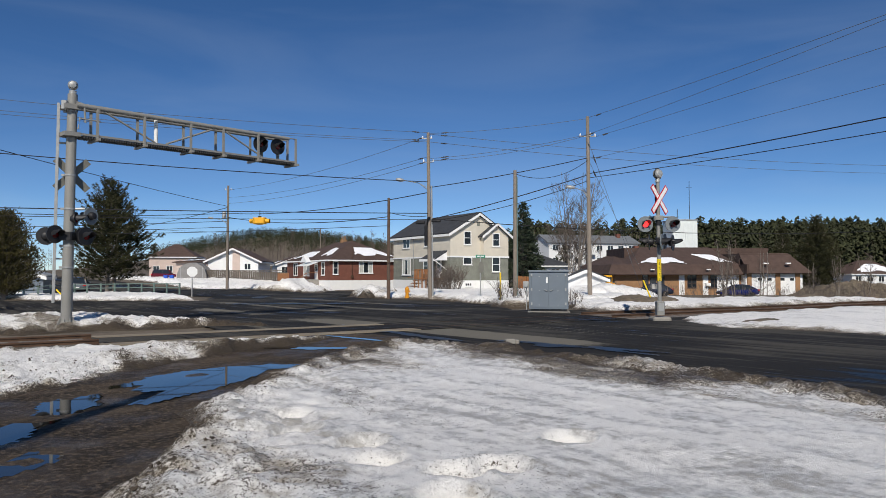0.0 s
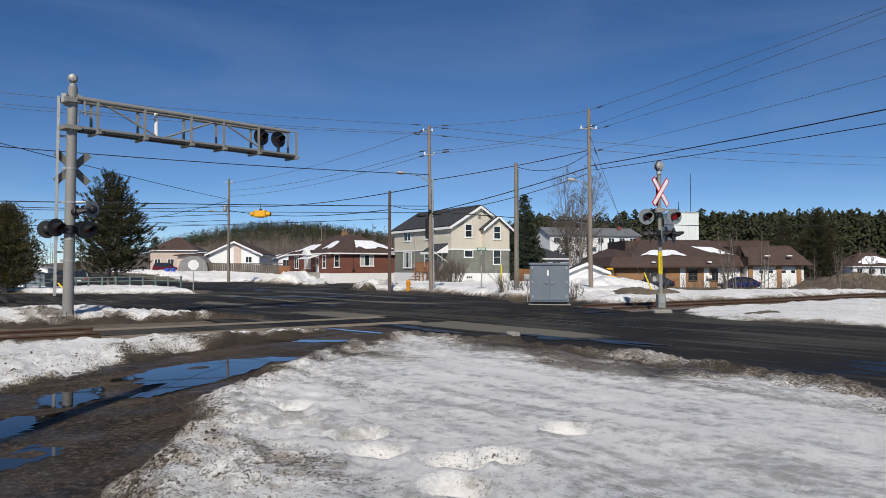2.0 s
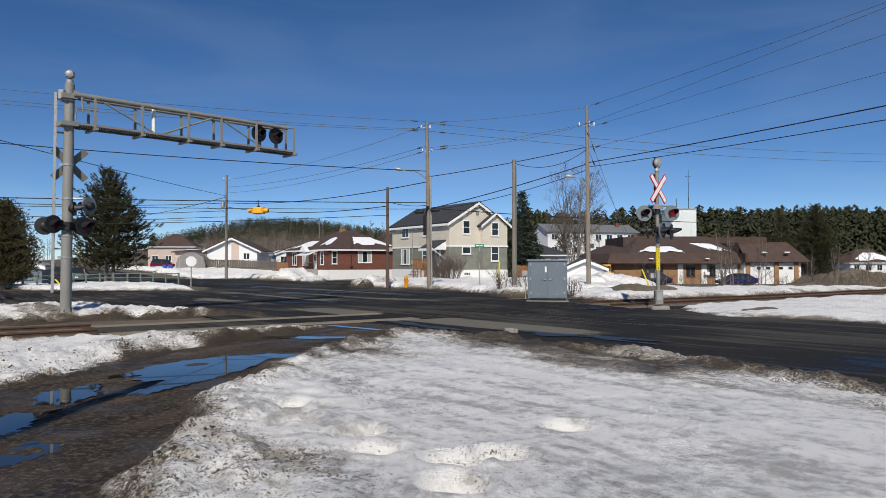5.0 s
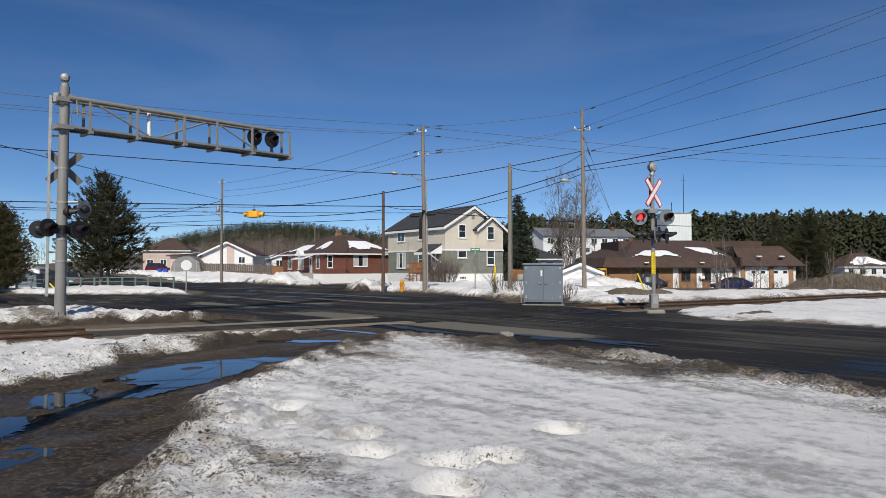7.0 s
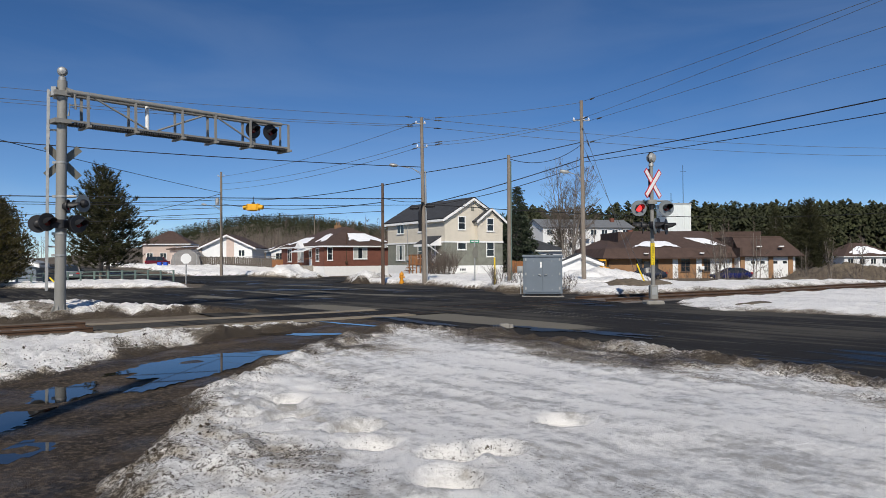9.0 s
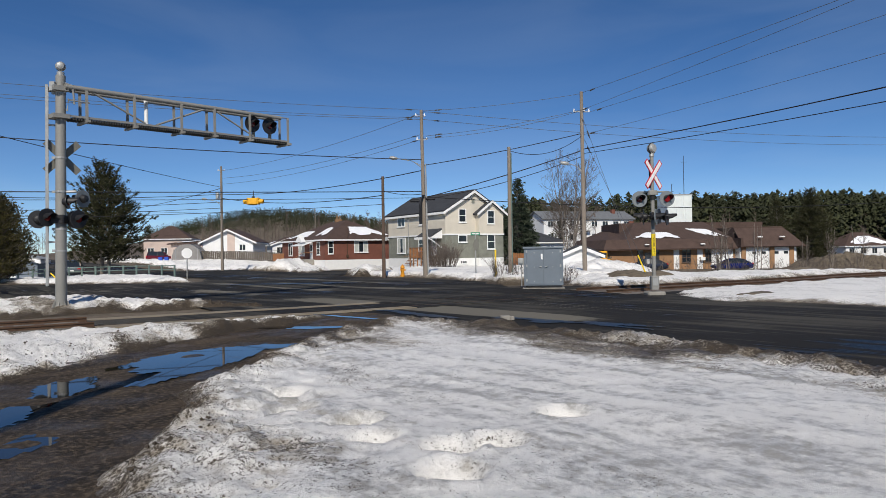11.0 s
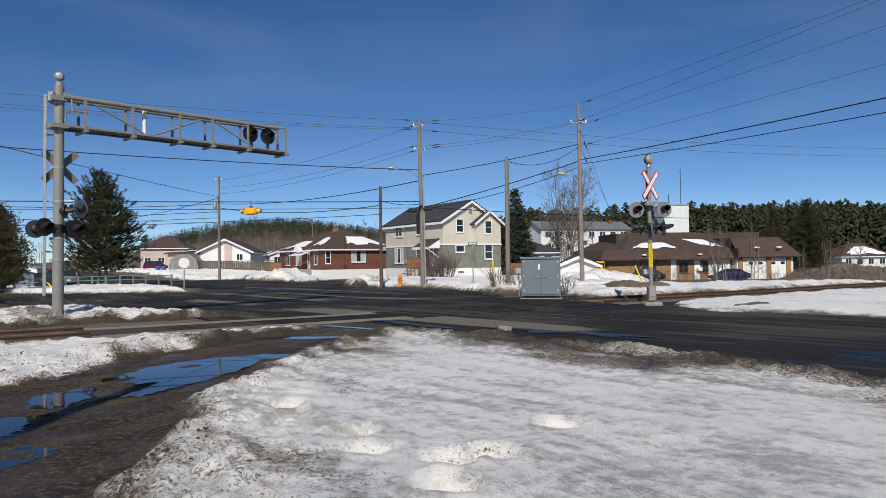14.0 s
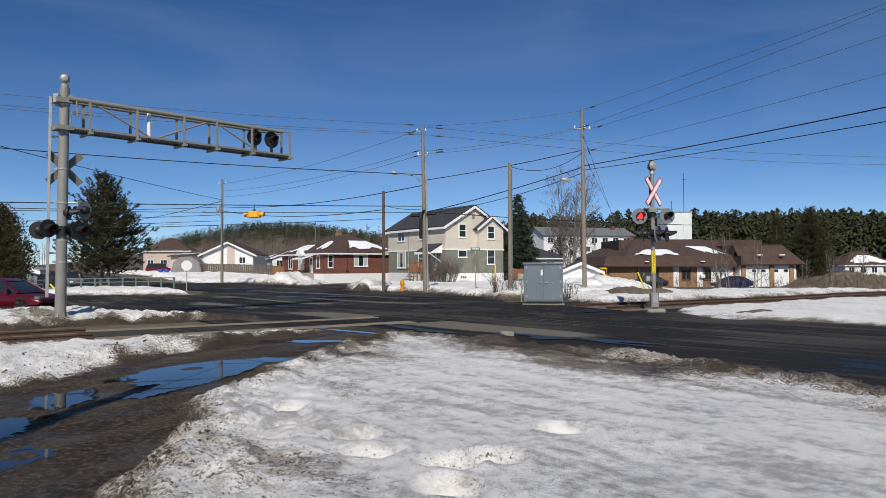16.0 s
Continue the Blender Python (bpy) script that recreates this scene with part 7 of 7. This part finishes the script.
def stop_sign():
    x, y = -17.3, 48.0
    t = thing("stop_sign", mast_at(x, y), "octagonal stop sign seen from its bare metal back", "road sign")
    part("post", G().box((-0.03, -0.03, -0.1), (0.03, 0.03, 2.05)), M["steel"], t)
    part("sign_plate", G().cyl((0, -0.035, 1.68), (0, -0.05, 1.68), 0.37, 0.37, 8, pose(0, 0, 0, 0, 0, 18) @ Matrix.Translation((0, 0, 1.68)) @ pose(0, 0, 0, 0, 22.5, 0) @ Matrix.Translation((0, 0, -1.68))), M["white"], t, "pale unpainted sign back")


stop_sign()


def street_sign(x, y, label):
    t = thing("street_sign", mast_at(x, y), label, "road sign")
    part("post", G().cyl((0, 0, -0.1), (0, 0, 2.6), 0.035, 0.035, 8), M["steel"], t)
    part("name_blade", G().box((-0.26, -0.012, 2.5), (0.26, 0.012, 2.66)), M["signgreen"], t, "green street name blade")
    part("writing", G().box((-0.2, -0.016, 2.55), (0.2, -0.0125, 2.61)), M["white"], t)
    part("sign_back", G().turned([(0.06, 0.0), (0.27, 0.004), (0.27, 0.012), (0.06, 0.014)], 12, Matrix.Translation((0.03, -0.05, 1.95)) @ pose(0, 0, 0, 90, 0, 0) @ Matrix.Diagonal((0.6, 1.2, 1, 1))), M["signback"], t, "grey back of a road sign")


street_sign(2.1, 39.0, "green street name sign on a steel post in snow")


def marker(x, y, h, label, lean=0):
    t = thing("marker_post", mast_at(x, y) @ pose(0, 0, 0, 0, lean, 0), label, "marker post")
    part("sleeve", G().cyl((0, 0, -0.1), (0, 0, h), 0.05, 0.045, 10), M["yellow"], t, smooth=True)


marker(3.05, 37.0, 1.65, "yellow plastic guy marker post")
marker(13.0, 43.5, 1.3, "leaning yellow guy wire marker", -22)
marker(-24.2, 45.4, 0.85, "leaning yellow guy wire marker", -38)
marker(-24.5, 45.2, 0.85, "leaning yellow guy wire marker", -45)


def low_rail():
    pts = [(-45, 62), (-36, 55.5), (-30, 52), (-26, 50.5), (-22, 49.6), (-18.5, 48.9)]
    t = thing("guard_rail", Matrix.Translation((0, 0, 0)), "low pale green pipe rail along a snowy verge", "guard rail")
    n = 18
    for k in range(n + 1):
        u = k / n * (len(pts) - 1)
        i = min(int(u), len(pts) - 2)
        x, y = (pts[i][j] + (pts[i + 1][j] - pts[i][j]) * (u - i) for j in (0, 1))
        z = lv(x, y)
        part("post", G().cyl((x, y, z - 0.1), (x, y, z + 0.88), 0.07, 0.07, 8), M["greenrail"], t)
    for h in (0.55, 0.82):
        part("rail", G().tube([(x, y, lv(x, y) + h) for x, y in pts], 0.035, 6), M["greenrail"], t)


low_rail()


def bin_box(x, y, label):
    t = thing("recycling_bin", mast_at(x, y), label, "bin")
    part("tub", G().bevel_box((-0.3, -0.25, 0), (0.3, 0.25, 0.75), 0.04), M["blueplastic"], t)
    part("lid", G().bevel_box((-0.33, -0.28, 0.75), (0.33, 0.28, 0.85), 0.03), M["blueplastic"], t)


bin_box(-42.6, 107, "blue plastic recycling bin beside a shelter")
bin_box(-41.7, 107, "blue plastic recycling bin beside a shelter")


def concrete_block():
    t = thing("concrete_block", mast_at(1.55, 15.6) @ pose(0, 0, 0.02, 0, 0, 12), "small broken concrete kerb block at the road edge", "kerb block")
    part("block", G().bevel_box((-0.16, -0.07, -0.05), (0.06, 0.07, 0.07), 0.02), M["concrete"], t)
    part("broken_end", G().bevel_box((0.06, -0.06, -0.05), (0.15, 0.06, 0.05), 0.02), M["concrete"], t)


concrete_block()


def yellow_machine():
    t = thing("yellow_machine", mast_at(20.0, 86.5) @ pose(0, 0, 0, 0, 0, 20), "yellow work machine parked behind a shed", "vehicle")
    part("body", G().bevel_box((-1.2, -0.8, 0.5), (1.2, 0.8, 1.5), 0.08), M["amber"], t)
    part("cab", G().bevel_box((-0.7, -0.7, 1.5), (0.8, 0.7, 2.5), 0.08), M["amber"], t)
    part("cab_glass", G().box((-0.55, -0.72, 1.65), (0.65, -0.705, 2.3)), M["glass"], t)
    for x in (-0.8, 0.8):
        for y in (-0.75, 0.75):
            part("wheel", G().cyl((x, y - 0.12, 0.4), (x, y + 0.12, 0.4), 0.4, 0.4, 16), M["tyre"], t)


yellow_machine()


def clods(name, poly, top, n, reach, mat, label, seed, big):
    """Loose lumps thrown up along the edge of a snow bank."""
    rng = np.random.default_rng(seed)
    pts = np.array(poly, float)
    seg = np.hypot(*np.diff(pts, axis=0).T)
    s = rng.random(n) * seg.sum()
    i = np.minimum(np.searchsorted(np.cumsum(seg), s), len(seg) - 1)
    u = (s - (np.cumsum(seg)[i] - seg[i])) / seg[i]
    p = pts[i] + (pts[i + 1] - pts[i]) * u[:, None] + rng.normal(0, reach, (n, 2))
    keep = inside(p[:, 0], p[:, 1], poly) > 0.05
    p = p[keep]
    z = top(p[:, 0], p[:, 1])
    size = np.minimum(big * rng.lognormal(-0.4, 0.5, len(p)), 0.03)
    unit = np.array([(1, 0, 0), (0, 1, 0), (-1, 0, 0), (0, -1, 0), (0, 0, 0.8), (0, 0, -0.6)])
    v = np.stack([p[:, 0], p[:, 1], z + size * 0.2], -1)[:, None] + unit[None] * size[:, None, None] * rng.uniform(0.55, 1.3, (len(p), 6, 1)) + rng.normal(0, 0.2, (len(p), 6, 3)) * size[:, None, None]
    g = G()
    g.v = v.reshape(-1, 3).tolist()
    f = np.array([(0, 1, 4), (1, 2, 4), (2, 3, 4), (3, 0, 4), (1, 0, 5), (2, 1, 5), (3, 2, 5), (0, 3, 5)])
    g.f = (np.arange(len(p))[:, None, None] * 6 + f[None]).reshape(-1, 3).tolist()
    return tagged(part(name, g, M[mat]), label, "clods", "", "stuff")


M["clod_dirt"] = material("frozen_dirt", (0.075, 0.058, 0.042), 0.95, vary=0.4, scale=5, fine=40, bump=0.4, island=True)
clods("dirt_clods", ISLAND[:11], TOPS[0], 5200, 0.3, "clod_dirt", "small frozen dirt clods along the snow edge", 5, 0.011)
BERM = [(-5.8, 7.6), (-5.3, 9.6), (-5.1, 11.8), (-4.5, 14.8), (-6.0, 13.8), (-6.8, 11.6), (-7.4, 8.6)]
clods("dirt_clods", BERM, TOPS[1], 2600, 0.5, "clod_dirt", "frozen dirt clods on a ploughed snow bank", 7, 0.014)


# ---- meltwater ----
def puddle(x, y, rx, ry, turn, seed, z=0.0, mat="water"):
    """Standing meltwater with a ragged shore."""
    xs = np.arange(x - 4, x + 4, 0.06)
    ys = np.arange(y - 4, y + 4, 0.06)
    c, s = math.cos(turn), math.sin(turn)

    def keep(X, Y):
        u, v = (X - x) * c + (Y - y) * s, (Y - y) * c - (X - x) * s
        return 1 - np.sqrt((u / rx) ** 2 + (v / ry) ** 2) + 2.3 * (fbm(u * 0.8, v * 2.4, 6, seed) - 0.5)
    return sheet("puddle", xs, ys, lambda X, Y: level(X, Y) * 0 + lv(x, y) + 0.004 + z, M[mat], keep, None, "structure", "shallow meltwater puddle reflecting the sky", "puddle", True)


puddle(-3.5, 10.2, 1.45, 0.75, 1.35, 70)
puddle(-2.95, 11.5, 0.75, 0.3, 0.3, 71)
puddle(-4.3, 7.7, 1.1, 0.36, 1.75, 72)
puddle(-3.5, 5.6, 0.7, 0.26, 1.3, 74)
puddle(-2.7, 14.5, 1.3, 0.2, -0.1, 75)
puddle(-2.0, 16.6, 1.4, 0.16, -0.72, 76)
puddle(-1.2, 18.2, 2.6, 0.3, -0.95, 77, 0.0, "wet")
puddle(3.3, 14.3, 1.9, 0.36, -0.75, 78, 0.0, "wet")
puddle(-8.0, 36.0, 3.2, 0.6, 0.1, 80, 0.0, "wet")
puddle(-13.5, 46.0, 2.6, 0.8, 1.2, 81, -0.02, "wet")


# ---- motion ----
def motions():
    """The alternately flashing lamps: each glowing disc comes forward to its lens, and draws back into its housing."""
    period, start = 1.42, 1.30 - 1.42
    for ob, sx, turn in BULBS:
        face = Vector((math.sin(radians(turn)), -math.cos(radians(turn)), 0))
        home = Vector((sx, -0.09, 3.18))
        out, back = home + face * 0.012, home - face * 0.07
        first = start if sx < 0 else start + period / 2
        rows = []

        def put(t, p):
            if 0 < t < 16:
                rows.append((t, Matrix.Translation(p) @ pose(0, 0, 0, 0, 0, turn)))
        lit = any(first + k * period <= 0 < first + k * period + 0.60 for k in range(-1, 2))
        rows.append((0, Matrix.Translation(out if lit else back) @ pose(0, 0, 0, 0, 0, turn)))
        for k in range(-1, 13):
            a = first + k * period
            b = a + 0.60
            put(a - 0.034, back), put(a, out), put(b, out), put(b + 0.034, back)
        lit = any(first + k * period <= 16 < first + k * period + 0.60 for k in range(9, 13))
        rows.append((16, Matrix.Translation(out if lit else back) @ pose(0, 0, 0, 0, 0, turn)))
        walk(ob, rows)
    # the red car comes along the road at about 4 m/s, its wheels turning
    nose, heading = Vector((-16.7, 30.4, 0)), Vector((0.985, -0.172, 0))
    turn = math.degrees(math.atan2(heading.y, heading.x))
    rows = []
    for k in range(33):
        t = k * 0.5
        p = nose - heading * (2.3 + 4.3 * (16 - t))
        rows.append((t, Matrix.Translation((p.x, p.y, lv(p.x, p.y))) @ pose(0, 0, 0, 0, 0, turn)))
    walk(RED_CAR, rows)


motions()
